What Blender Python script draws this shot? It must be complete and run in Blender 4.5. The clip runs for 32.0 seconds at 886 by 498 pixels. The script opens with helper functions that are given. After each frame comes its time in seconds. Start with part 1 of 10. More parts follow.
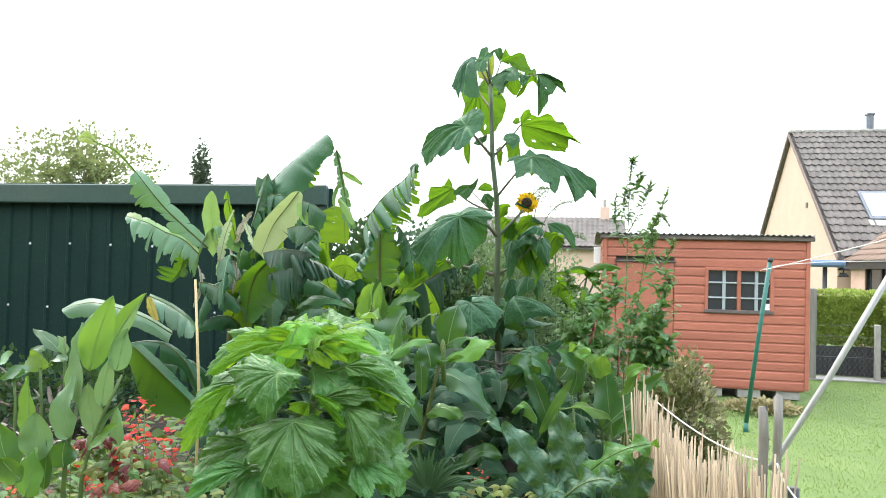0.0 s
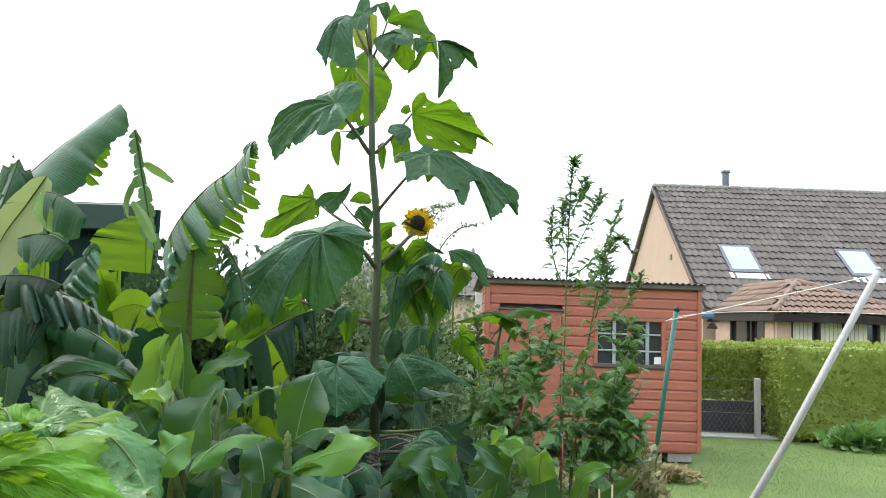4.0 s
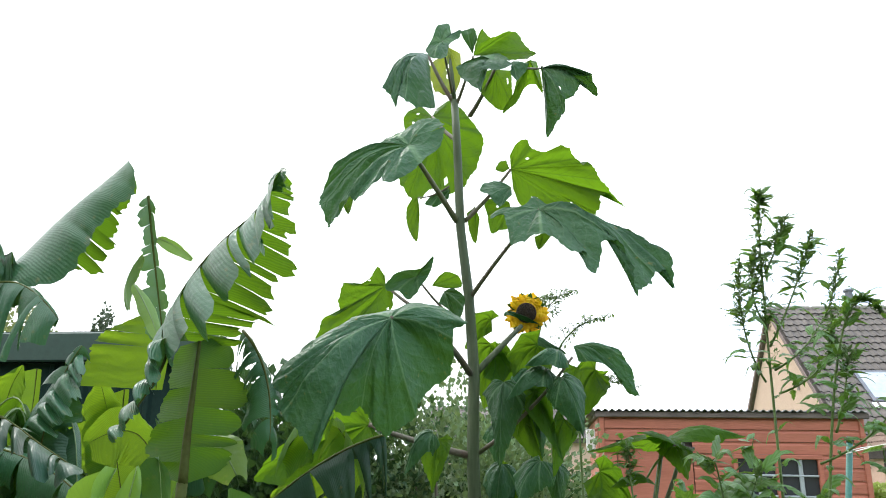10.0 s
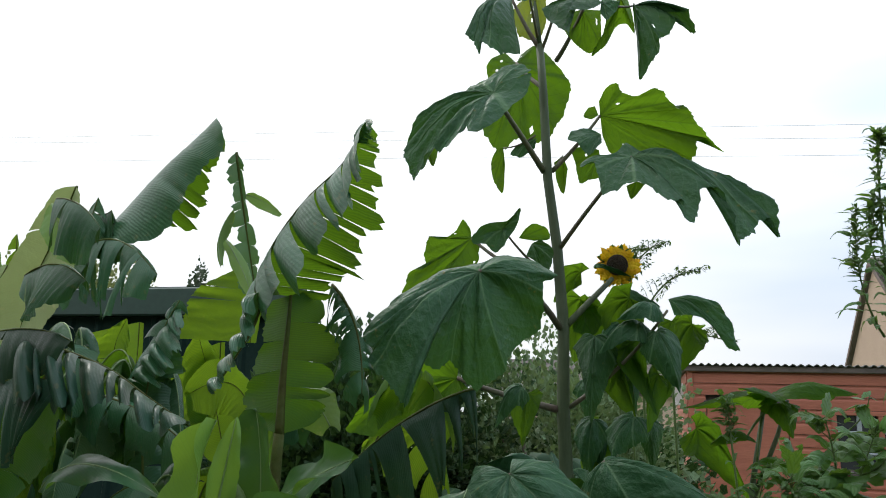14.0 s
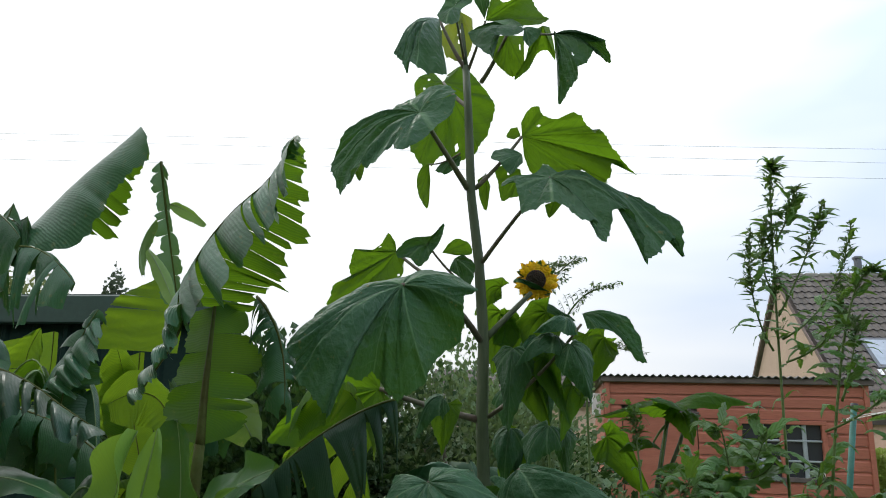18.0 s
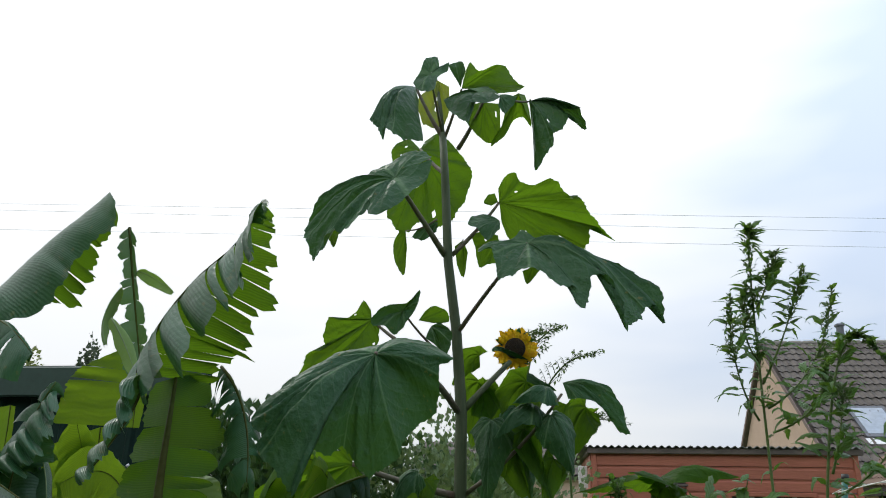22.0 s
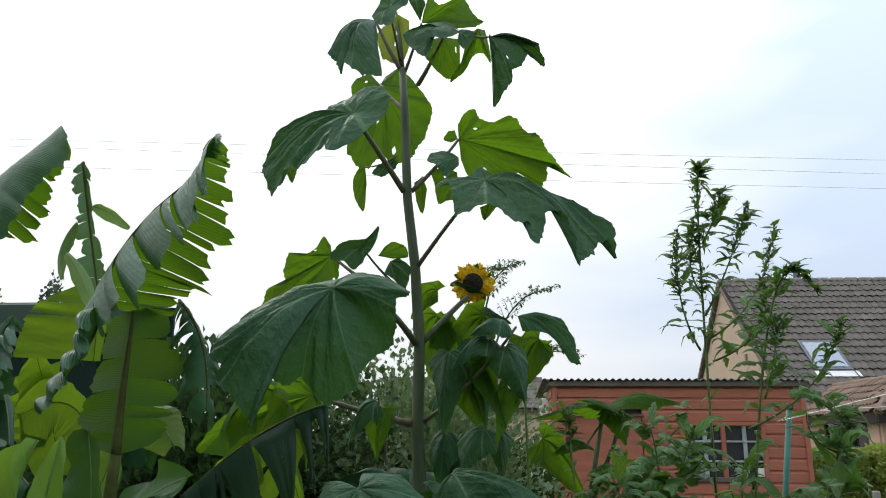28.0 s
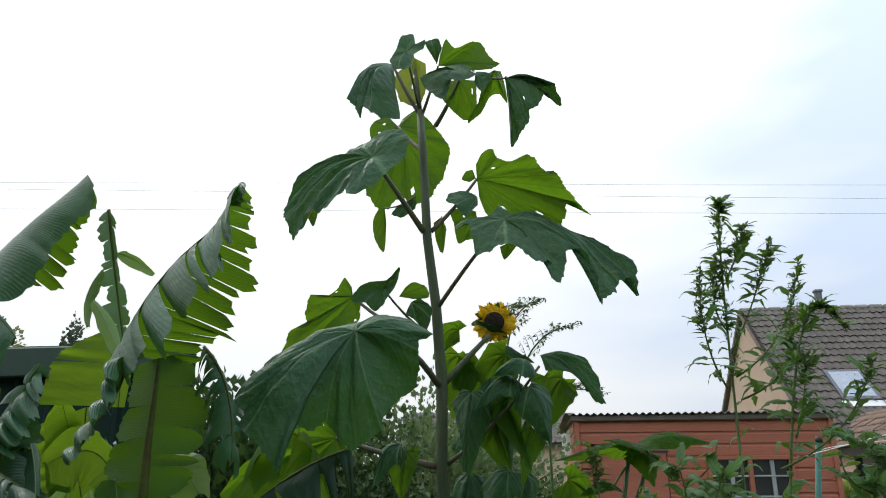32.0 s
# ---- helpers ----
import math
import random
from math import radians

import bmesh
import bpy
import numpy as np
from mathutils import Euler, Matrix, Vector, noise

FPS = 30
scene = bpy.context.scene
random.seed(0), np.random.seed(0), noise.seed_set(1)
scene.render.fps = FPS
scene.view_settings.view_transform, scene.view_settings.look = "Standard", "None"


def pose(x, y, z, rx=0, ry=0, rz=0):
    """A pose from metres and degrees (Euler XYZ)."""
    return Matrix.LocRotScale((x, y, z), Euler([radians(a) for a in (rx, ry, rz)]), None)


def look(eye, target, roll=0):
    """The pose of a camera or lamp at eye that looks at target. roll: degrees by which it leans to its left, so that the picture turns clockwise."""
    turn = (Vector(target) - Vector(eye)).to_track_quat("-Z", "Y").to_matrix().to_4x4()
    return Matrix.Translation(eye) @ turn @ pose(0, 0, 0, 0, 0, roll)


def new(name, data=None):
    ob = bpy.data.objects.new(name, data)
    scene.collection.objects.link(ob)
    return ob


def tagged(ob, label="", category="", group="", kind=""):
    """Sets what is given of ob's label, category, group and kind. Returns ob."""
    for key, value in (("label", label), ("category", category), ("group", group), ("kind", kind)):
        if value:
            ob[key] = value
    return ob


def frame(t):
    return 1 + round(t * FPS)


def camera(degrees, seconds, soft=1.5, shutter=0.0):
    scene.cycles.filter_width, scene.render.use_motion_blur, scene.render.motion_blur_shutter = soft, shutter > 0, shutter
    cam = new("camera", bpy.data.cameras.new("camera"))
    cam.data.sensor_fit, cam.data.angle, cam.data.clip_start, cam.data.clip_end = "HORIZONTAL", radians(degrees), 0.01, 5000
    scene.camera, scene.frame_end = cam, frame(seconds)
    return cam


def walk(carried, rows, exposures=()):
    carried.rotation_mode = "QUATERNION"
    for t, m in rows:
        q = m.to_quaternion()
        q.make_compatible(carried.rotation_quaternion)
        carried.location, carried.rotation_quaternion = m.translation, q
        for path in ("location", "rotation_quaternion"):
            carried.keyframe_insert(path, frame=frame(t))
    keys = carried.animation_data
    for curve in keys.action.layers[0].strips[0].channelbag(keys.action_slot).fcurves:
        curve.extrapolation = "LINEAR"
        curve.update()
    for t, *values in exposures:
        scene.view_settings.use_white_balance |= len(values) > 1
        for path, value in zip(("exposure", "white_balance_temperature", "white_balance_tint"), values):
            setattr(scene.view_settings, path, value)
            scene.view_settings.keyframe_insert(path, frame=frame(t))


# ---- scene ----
cam = camera(62.8, 32.0, soft=1.0)
PATH = [
    (0, (1.015, -1.008, 1.718), (0.625, 0.953, 1.763), 1.5),
    (0.5, (1.029, -1.007, 1.691), (0.638, 0.953, 1.773), 1.5),
    (1, (1.014, -0.932, 1.702), (0.629, 1.029, 1.79), 1.8),
    (1.5, (0.973, -0.827, 1.693), (0.587, 1.133, 1.794), 1.7),
    (2, (0.927, -0.613, 1.706), (0.675, 1.369, 1.794), 1.8),
    (2.5, (0.916, -0.336, 1.733), (0.689, 1.641, 1.928), 1.6),
    (3, (0.921, -0.167, 1.733), (0.663, 1.799, 1.988), 2.2),
    (3.5, (0.865, 0.092, 1.713), (0.719, 2.073, 1.949), 2.3),
    (4, (0.797, 0.317, 1.698), (0.769, 2.308, 1.888), 2.1),
    (4.5, (0.797, 0.519, 1.665), (0.736, 2.512, 1.819), 2.0),
    (6.5, (0.705, 1.128, 1.593), (0.639, 3.123, 1.717), 1.7),
    (7, (0.721, 1.174, 1.599), (0.573, 3.165, 1.716), 2.5),
    (7.5, (0.73, 1.197, 1.61), (0.579, 3.178, 1.847), 2.2),
    (8, (0.716, 1.218, 1.632), (0.624, 3.179, 2.013), 2.1),
    (8.5, (0.718, 1.219, 1.631), (0.582, 3.152, 2.126), 1.3),
    (9, (0.722, 1.221, 1.663), (0.527, 3.142, 2.183), 1.4),
    (9.5, (0.724, 1.212, 1.652), (0.48, 3.119, 2.203), 1.0),
    (10, (0.701, 1.204, 1.642), (0.421, 3.101, 2.209), 1.0),
    (10.5, (0.697, 1.197, 1.63), (0.39, 3.088, 2.204), 1.3),
    (11, (0.674, 1.208, 1.662), (0.367, 3.107, 2.21), 1.1),
    (11.5, (0.657, 1.202, 1.66), (0.35, 3.105, 2.195), 0.9),
    (12, (0.626, 1.204, 1.653), (0.332, 3.115, 2.163), 1.3),
    (12.5, (0.659, 1.224, 1.65), (0.322, 3.139, 2.118), 1.8),
    (13, (0.689, 1.209, 1.636), (0.328, 3.125, 2.082), 1.1),
    (13.5, (0.697, 1.263, 1.643), (0.236, 3.159, 2.083), 1.0),
    (14, (0.673, 1.244, 1.648), (0.174, 3.131, 2.088), 1.8),
    (14.5, (0.65, 1.218, 1.645), (0.244, 3.128, 2.08), 1.6),
    (15, (0.692, 1.193, 1.652), (0.327, 3.11, 2.091), 1.7),
    (15.5, (0.699, 1.211, 1.658), (0.413, 3.138, 2.109), 2.2),
    (17.5, (0.697, 1.199, 1.651), (0.407, 3.12, 2.124), 1.7),
    (18, (0.693, 1.189, 1.647), (0.391, 3.109, 2.119), 1.5),
    (18.5, (0.691, 1.189, 1.647), (0.375, 3.108, 2.111), 1.4),
    (19, (0.689, 1.18, 1.643), (0.352, 3.099, 2.097), 1.1),
    (19.5, (0.688, 1.187, 1.643), (0.333, 3.104, 2.089), 1.4),
    (20, (0.694, 1.195, 1.646), (0.39, 3.12, 2.095), 1.8),
    (20.5, (0.703, 1.219, 1.65), (0.428, 3.137, 2.145), 1.8),
    (21, (0.71, 1.23, 1.652), (0.433, 3.127, 2.22), 1.9),
    (21.5, (0.716, 1.249, 1.66), (0.463, 3.133, 2.282), 1.7),
    (22, (0.711, 1.24, 1.654), (0.455, 3.112, 2.309), 1.0),
    (22.5, (0.706, 1.223, 1.65), (0.442, 3.089, 2.32), 1.3),
    (23, (0.709, 1.199, 1.651), (0.456, 3.074, 2.298), 1.4),
    (23.5, (0.727, 1.192, 1.647), (0.498, 3.092, 2.229), -0.7),
    (24, (0.735, 1.191, 1.644), (0.53, 3.111, 2.165), 0.4),
    (24.5, (0.737, 1.19, 1.642), (0.525, 3.11, 2.159), 0.6),
    (26.5, (0.74, 1.201, 1.639), (0.535, 3.126, 2.141), 1.1),
    (27, (0.737, 1.225, 1.638), (0.543, 3.15, 2.142), 1.4),
    (27.5, (0.744, 1.218, 1.637), (0.564, 3.146, 2.135), 0.1),
    (28, (0.743, 1.218, 1.639), (0.571, 3.148, 2.133), 0.4),
    (28.5, (0.744, 1.204, 1.634), (0.573, 3.134, 2.127), 0.5),
    (29, (0.734, 1.214, 1.64), (0.566, 3.145, 2.134), 0.5),
    (29.5, (0.725, 1.217, 1.648), (0.531, 3.143, 2.149), 0.7),
    (30, (0.72, 1.22, 1.645), (0.502, 3.14, 2.162), 0.9),
    (30.5, (0.722, 1.235, 1.642), (0.499, 3.152, 2.168), 0.8),
    (31, (0.728, 1.245, 1.644), (0.51, 3.159, 2.185), -0.0),
    (31.5, (0.736, 1.261, 1.649), (0.524, 3.17, 2.206), 0.3),
    (32, (0.732, 1.207, 1.657), (0.517, 3.108, 2.24), -0.3),
]
walk(cam, [(t, look(eye, target, roll)) for t, eye, target, roll in PATH], ((0, 0.62), (2, 0.45), (3, 0.35), (4, 0.04), (4.5, 0.1), (6.5, 0.28), (8, 0.32), (9, 0.25), (10, 0.05), (12, -0.45), (13, -0.82), (17.5, -0.92), (20, -0.97), (22, -1.08), (23, -1.06), (24, -1.16), (26.5, -1.08), (28, -0.98), (30, -1.0), (32, -1.0)))

# ---- light ----
world = bpy.data.worlds.new("world")
scene.world = world
world.use_nodes = True
wt = world.node_tree
wt.nodes.clear()
w_out = wt.nodes.new("ShaderNodeOutputWorld")
w_bg = wt.nodes.new("ShaderNodeBackground")
w_sky = wt.nodes.new("ShaderNodeTexSky")
w_sky.sky_type, w_sky.sun_disc = "NISHITA", False
w_sky.sun_elevation, w_sky.sun_rotation = radians(48), radians(-40)
w_geo = wt.nodes.new("ShaderNodeTexCoord")
w_map = wt.nodes.new("ShaderNodeMapping")
w_map.inputs["Scale"].default_value = (1.0, 1.0, 4.0)
w_map.inputs["Location"].default_value = (2.3, 0.4, 0.2)
w_noise = wt.nodes.new("ShaderNodeTexNoise")
w_noise.inputs["Scale"].default_value, w_noise.inputs["Detail"].default_value = 1.5, 3.5
w_ramp = wt.nodes.new("ShaderNodeValToRGB")
w_ramp.color_ramp.elements[0].position, w_ramp.color_ramp.elements[0].color = 0.30, (1.5, 1.74, 2.12, 1)
w_ramp.color_ramp.elements[1].position, w_ramp.color_ramp.elements[1].color = 0.60, (2.3, 2.35, 2.4, 1)
w_scale = wt.nodes.new("ShaderNodeVectorMath")
w_scale.operation = "SCALE"
w_scale.inputs["Scale"].default_value = 0.12
w_mix = wt.nodes.new("ShaderNodeMix")
w_mix.data_type = "RGBA"
w_mix.inputs["Factor"].default_value = 0.88
wt.links.new(w_geo.outputs["Generated"], w_map.inputs["Vector"])
wt.links.new(w_map.outputs["Vector"], w_noise.inputs["Vector"])
w_sep = wt.nodes.new("ShaderNodeSeparateXYZ")
wt.links.new(w_geo.outputs["Generated"], w_sep.inputs["Vector"])
w_tilt = wt.nodes.new("ShaderNodeMath")
w_tilt.operation = "MULTIPLY_ADD"
w_tilt.inputs[1].default_value = -0.42
wt.links.new(w_sep.outputs["X"], w_tilt.inputs[0])
wt.links.new(w_noise.outputs["Fac"], w_tilt.inputs[2])
wt.links.new(w_tilt.outputs["Value"], w_ramp.inputs["Fac"])
wt.links.new(w_sky.outputs["Color"], w_scale.inputs[0])
wt.links.new(w_scale.outputs["Vector"], w_mix.inputs["A"])
wt.links.new(w_ramp.outputs["Color"], w_mix.inputs["B"])
w_high = wt.nodes.new("ShaderNodeMapRange")
w_high.inputs["From Min"].default_value, w_high.inputs["From Max"].default_value = 0.0, 1.0
w_high.inputs["To Min"].default_value, w_high.inputs["To Max"].default_value = 0.79, 1.7
wt.links.new(w_sep.outputs["Z"], w_high.inputs["Value"])
w_over = wt.nodes.new("ShaderNodeVectorMath")
w_over.operation = "SCALE"
wt.links.new(w_mix.outputs["Result"], w_over.inputs[0])
wt.links.new(w_high.outputs["Result"], w_over.inputs["Scale"])
wt.links.new(w_over.outputs["Vector"], w_bg.inputs["Color"])
wt.links.new(w_bg.outputs["Background"], w_out.inputs["Surface"])
w_bg.inputs["Strength"].default_value = 1.0
sun = new("sun", bpy.data.lights.new("sun", "SUN"))
sun.data.energy, sun.data.angle, sun.data.color = 1.5, radians(10), (1.0, 0.96, 0.9)
sun.matrix_world = look((-14, 17, 26), (0, 3, 1))


# ---- materials ----
def shader(name, rough=0.7, metal=0.0):
    m = bpy.data.materials.new(name)
    m.use_nodes = True
    nt = m.node_tree
    b = nt.nodes["Principled BSDF"]
    b.inputs["Roughness"].default_value, b.inputs["Metallic"].default_value = rough, metal
    return m, nt, b


def node(nt, kind, **values):
    n = nt.nodes.new(kind)
    for k, v in values.items():
        n.inputs[k].default_value = v
    return n


def maths(nt, op, a, b=None):
    n = nt.nodes.new("ShaderNodeMath")
    n.operation = op
    for i, x in enumerate((a, b)):
        if x is None:
            continue
        if isinstance(x, (int, float)):
            n.inputs[i].default_value = x
        else:
            nt.links.new(x, n.inputs[i])
    return n.outputs[0]


def blend(nt, fac, a, b, mode="MIX"):
    n = nt.nodes.new("ShaderNodeMix")
    n.data_type, n.blend_type = "RGBA", mode
    for key, x in (("Factor", fac), ("A", a), ("B", b)):
        if isinstance(x, (int, float)):
            n.inputs[key].default_value = x
        elif isinstance(x, tuple):
            n.inputs[key].default_value = (*x, 1)
        else:
            nt.links.new(x, n.inputs[key])
    return n.outputs["Result"]


def ramp(nt, fac, a, b):
    n = nt.nodes.new("ShaderNodeMapRange")
    n.inputs["From Min"].default_value, n.inputs["From Max"].default_value = a, b
    nt.links.new(fac, n.inputs["Value"])
    return n.outputs["Result"]


def surface(name, col, col2, scale=6.0, rough=0.75, bump=0.3, fine=60.0, metal=0.0, stretch=(1, 1, 1), dirt=(0.12, 0.11, 0.09), stain=0.25, vary=0.2, gloss=0.5):
    """A two-scale surface: broad mottling, fine grain, stains, and a small change from piece to piece."""
    m, nt, b = shader(name, rough, metal)
    b.inputs["Specular IOR Level"].default_value = gloss
    tc = nt.nodes.new("ShaderNodeTexCoord")
    mp = node(nt, "ShaderNodeMapping", Scale=stretch)
    nt.links.new(tc.outputs["Object"], mp.inputs["Vector"])
    n1 = node(nt, "ShaderNodeTexNoise", Scale=scale, Detail=5.0)
    n2 = node(nt, "ShaderNodeTexNoise", Scale=fine, Detail=4.0)
    n3 = node(nt, "ShaderNodeTexNoise", Scale=scale * 0.35, Detail=7.0, Roughness=0.7)
    for n in (n1, n2, n3):
        nt.links.new(mp.outputs["Vector"], n.inputs["Vector"])
    c = blend(nt, ramp(nt, n1.outputs["Fac"], 0.3, 0.7), col, col2)
    c = blend(nt, maths(nt, "MULTIPLY", ramp(nt, n3.outputs["Fac"], 0.5, 0.75), stain), c, dirt)
    grain = maths(nt, "ADD", maths(nt, "MULTIPLY", n2.outputs["Fac"], 0.5), 0.75)
    info = nt.nodes.new("ShaderNodeObjectInfo")
    geo = nt.nodes.new("ShaderNodeNewGeometry")
    rnd = maths(nt, "ADD", info.outputs["Random"], geo.outputs["Random Per Island"])
    grain = maths(nt, "MULTIPLY", grain, maths(nt, "ADD", maths(nt, "MULTIPLY", rnd, vary), 1.0 - vary))
    hsv = nt.nodes.new("ShaderNodeHueSaturation")
    nt.links.new(grain, hsv.inputs["Value"])
    nt.links.new(c, hsv.inputs["Color"])
    nt.links.new(hsv.outputs["Color"], b.inputs["Base Color"])
    bm_ = node(nt, "ShaderNodeBump", Strength=bump, Distance=0.01)
    nt.links.new(n2.outputs["Fac"], bm_.inputs["Height"])
    nt.links.new(bm_.outputs["Normal"], b.inputs["Normal"])
    return m


def leafmat(name, col, glow, veins=9.0, slope=0.55, vein_mix=0.35, vein_col=(0.22, 0.34, 0.16), rough=0.42, thin=0.4, bump=0.4, spots=0.1, spot_col=(0.22, 0.17, 0.05), vary=0.35, fine=False, lines=0.7, sheen=0.32, relief=0.006, palmate=False, ridge=1.0, crinkle=0.3):
    """A leaf: side veins and midrib from its own length and width, mottling, and light through the blade."""
    m, nt, b = shader(name, rough)
    b.inputs["Specular IOR Level"].default_value = sheen
    uv = nt.nodes.new("ShaderNodeUVMap")
    sep = nt.nodes.new("ShaderNodeSeparateXYZ")
    nt.links.new(uv.outputs["UV"], sep.inputs["Vector"])
    u, v = sep.outputs["X"], sep.outputs["Y"]
    side = maths(nt, "ABSOLUTE", maths(nt, "SUBTRACT", v, 0.5))
    tc = nt.nodes.new("ShaderNodeTexCoord")
    nz = node(nt, "ShaderNodeTexNoise", Scale=14.0, Detail=5.0)
    nt.links.new(tc.outputs["Object"], nz.inputs["Vector"])
    w = maths(nt, "MULTIPLY", maths(nt, "SUBTRACT", maths(nt, "ADD", u, maths(nt, "MULTIPLY", nz.outputs["Fac"], 0.03)), maths(nt, "MULTIPLY", side, slope)), veins)
    tri = maths(nt, "PINGPONG", w, 0.5)
    line = ramp(nt, tri, 0.065, 0.01) if not fine else ramp(nt, tri, 0.5, 0.0)
    mid = ramp(nt, side, 0.022, 0.008)
    if palmate:
        fl = nt.nodes.new("ShaderNodeUVMap")
        fl.uv_map = "flat"
        fs = nt.nodes.new("ShaderNodeSeparateXYZ")
        nt.links.new(fl.outputs["UV"], fs.inputs["Vector"])
        across = maths(nt, "ABSOLUTE", fs.outputs["Y"])
        phi = maths(nt, "ARCTAN2", across, fs.outputs["X"])
        off = maths(nt, "PINGPONG", phi, 0.374)
        far_ = maths(nt, "SQRT", maths(nt, "ADD", maths(nt, "MULTIPLY", across, across), maths(nt, "MULTIPLY", fs.outputs["X"], fs.outputs["X"])))
        gap = maths(nt, "MULTIPLY", off, far_)
        mid = ramp(nt, gap, 0.0034, 0.0012)
        side2 = maths(nt, "PINGPONG", maths(nt, "SUBTRACT", maths(nt, "MULTIPLY", far_, 24.0), maths(nt, "MULTIPLY", off, 5.5)), 0.5)
        line = maths(nt, "MULTIPLY", ramp(nt, side2, 0.06, 0.01), ramp(nt, gap, 0.09, 0.0))
        tri = maths(nt, "ADD", maths(nt, "MULTIPLY", ramp(nt, side2, 0.0, 0.25), 0.1), maths(nt, "MULTIPLY", ramp(nt, gap, 0.0, 0.012), 0.35))
    info = nt.nodes.new("ShaderNodeObjectInfo")
    geo = nt.nodes.new("ShaderNodeNewGeometry")
    rnd = maths(nt, "FRACT", maths(nt, "ADD", info.outputs["Random"], geo.outputs["Random Per Island"]))
    hsv = nt.nodes.new("ShaderNodeHueSaturation")
    hsv.inputs["Color"].default_value = (*col, 1)
    nt.links.new(maths(nt, "ADD", maths(nt, "MULTIPLY", rnd, 0.035), 0.485), hsv.inputs["Hue"])
    nt.links.new(maths(nt, "ADD", maths(nt, "MULTIPLY", maths(nt, "ADD", rnd, nz.outputs["Fac"]), vary), 1.0 - vary), hsv.inputs["Value"])
    c = blend(nt, maths(nt, "MULTIPLY", maths(nt, "MAXIMUM", maths(nt, "MULTIPLY", line, lines), mid), vein_mix), hsv.outputs["Color"], vein_col)
    n2 = node(nt, "ShaderNodeTexNoise", Scale=55.0, Detail=3.0)
    nt.links.new(tc.outputs["Object"], n2.inputs["Vector"])
    edge = ramp(nt, maths(nt, "ADD", n2.outputs["Fac"], maths(nt, "MULTIPLY", side, 0.25)), 0.72, 0.80)
    c = blend(nt, maths(nt, "MULTIPLY", edge, spots * 5), c, spot_col)
    nt.links.new(c, b.inputs["Base Color"])
    hgt = maths(nt, "ADD", maths(nt, "MULTIPLY", tri, ridge), maths(nt, "ADD", maths(nt, "MULTIPLY", n2.outputs["Fac"], crinkle), maths(nt, "MULTIPLY", nz.outputs["Fac"], 1.6)))
    bp = node(nt, "ShaderNodeBump", Strength=bump, Distance=relief)
    nt.links.new(hgt, bp.inputs["Height"])
    nt.links.new(bp.outputs["Normal"], b.inputs["Normal"])
    tr = nt.nodes.new("ShaderNodeBsdfTranslucent")
    tcol = blend(nt, maths(nt, "MULTIPLY", maths(nt, "MAXIMUM", line, mid), 0.45), glow, col)
    nt.links.new(tcol, tr.inputs["Color"])
    nt.links.new(bp.outputs["Normal"], tr.inputs["Normal"])
    mx = nt.nodes.new("ShaderNodeMixShader")
    mx.inputs["Fac"].default_value = thin
    nt.links.new(b.outputs["BSDF"], mx.inputs[1])
    nt.links.new(tr.outputs["BSDF"], mx.inputs[2])
    nt.links.new(mx.outputs["Shader"], nt.nodes["Material Output"].inputs["Surface"])
    return m


M_SUN = leafmat("sunflower_leaf", palmate=True, crinkle=0.6, col=(0.032, 0.094, 0.041), glow=(0.12, 0.3, 0.02), vein_mix=0.4, vein_col=(0.2, 0.34, 0.16), thin=0.14, rough=0.42, bump=0.9, relief=0.009, sheen=0.2, lines=0.6)
# lighter copy of sunflower_leaf, with the light on and through leaves in its colour
M_SUNLIT = leafmat("lit_sunflower_leaf", palmate=True, crinkle=0.6, col=(0.042, 0.095, 0.016), glow=(0.17, 0.34, 0.012), vein_mix=0.45, vein_col=(0.06, 0.12, 0.02), thin=0.46, rough=0.5, bump=0.7, relief=0.009, sheen=0.12, lines=0.7)
M_YEL = leafmat("yellowing_leaf", (0.2, 0.26, 0.05), (0.38, 0.46, 0.04), veins=7, slope=0.9, thin=0.4)
M_BAN = leafmat("banana_leaf", (0.03, 0.1, 0.045), (0.12, 0.3, 0.02), veins=70, slope=0.12, vein_mix=0.30, vein_col=(0.12, 0.24, 0.1), fine=True, thin=0.14, rough=0.34, bump=0.5, spots=0.05, lines=0.25, sheen=0.4, ridge=0.3, crinkle=0.5)
# paler copy of banana_leaf with the sky's sheen in its colour
M_BANG = leafmat("sheen_pale_banana_leaf", (0.075, 0.165, 0.08), (0.22, 0.42, 0.06), veins=70, slope=0.12, vein_mix=0.35, vein_col=(0.24, 0.36, 0.2), fine=True, thin=0.22, rough=0.36, bump=0.5, spots=0.08, spot_col=(0.34, 0.32, 0.2), lines=0.3, sheen=0.4, ridge=0.3, crinkle=0.6)
M_YELB = leafmat("yellow_brown_leaf_edge", (0.42, 0.33, 0.05), (0.4, 0.3, 0.04), veins=30, slope=0.12, fine=True, thin=0.25, rough=0.6, spots=0.3, spot_col=(0.2, 0.12, 0.05))
# lighter copy of banana_leaf that has the light from behind in its colour
M_BANB = leafmat("backlit_banana_leaf", (0.06, 0.13, 0.022), (0.32, 0.52, 0.02), veins=80, slope=0.12, vein_mix=0.3, vein_col=(0.1, 0.18, 0.03), fine=True, thin=0.48, rough=0.5, bump=0.35, spots=0.06, lines=0.3, sheen=0.12, ridge=0.3, crinkle=0.5)
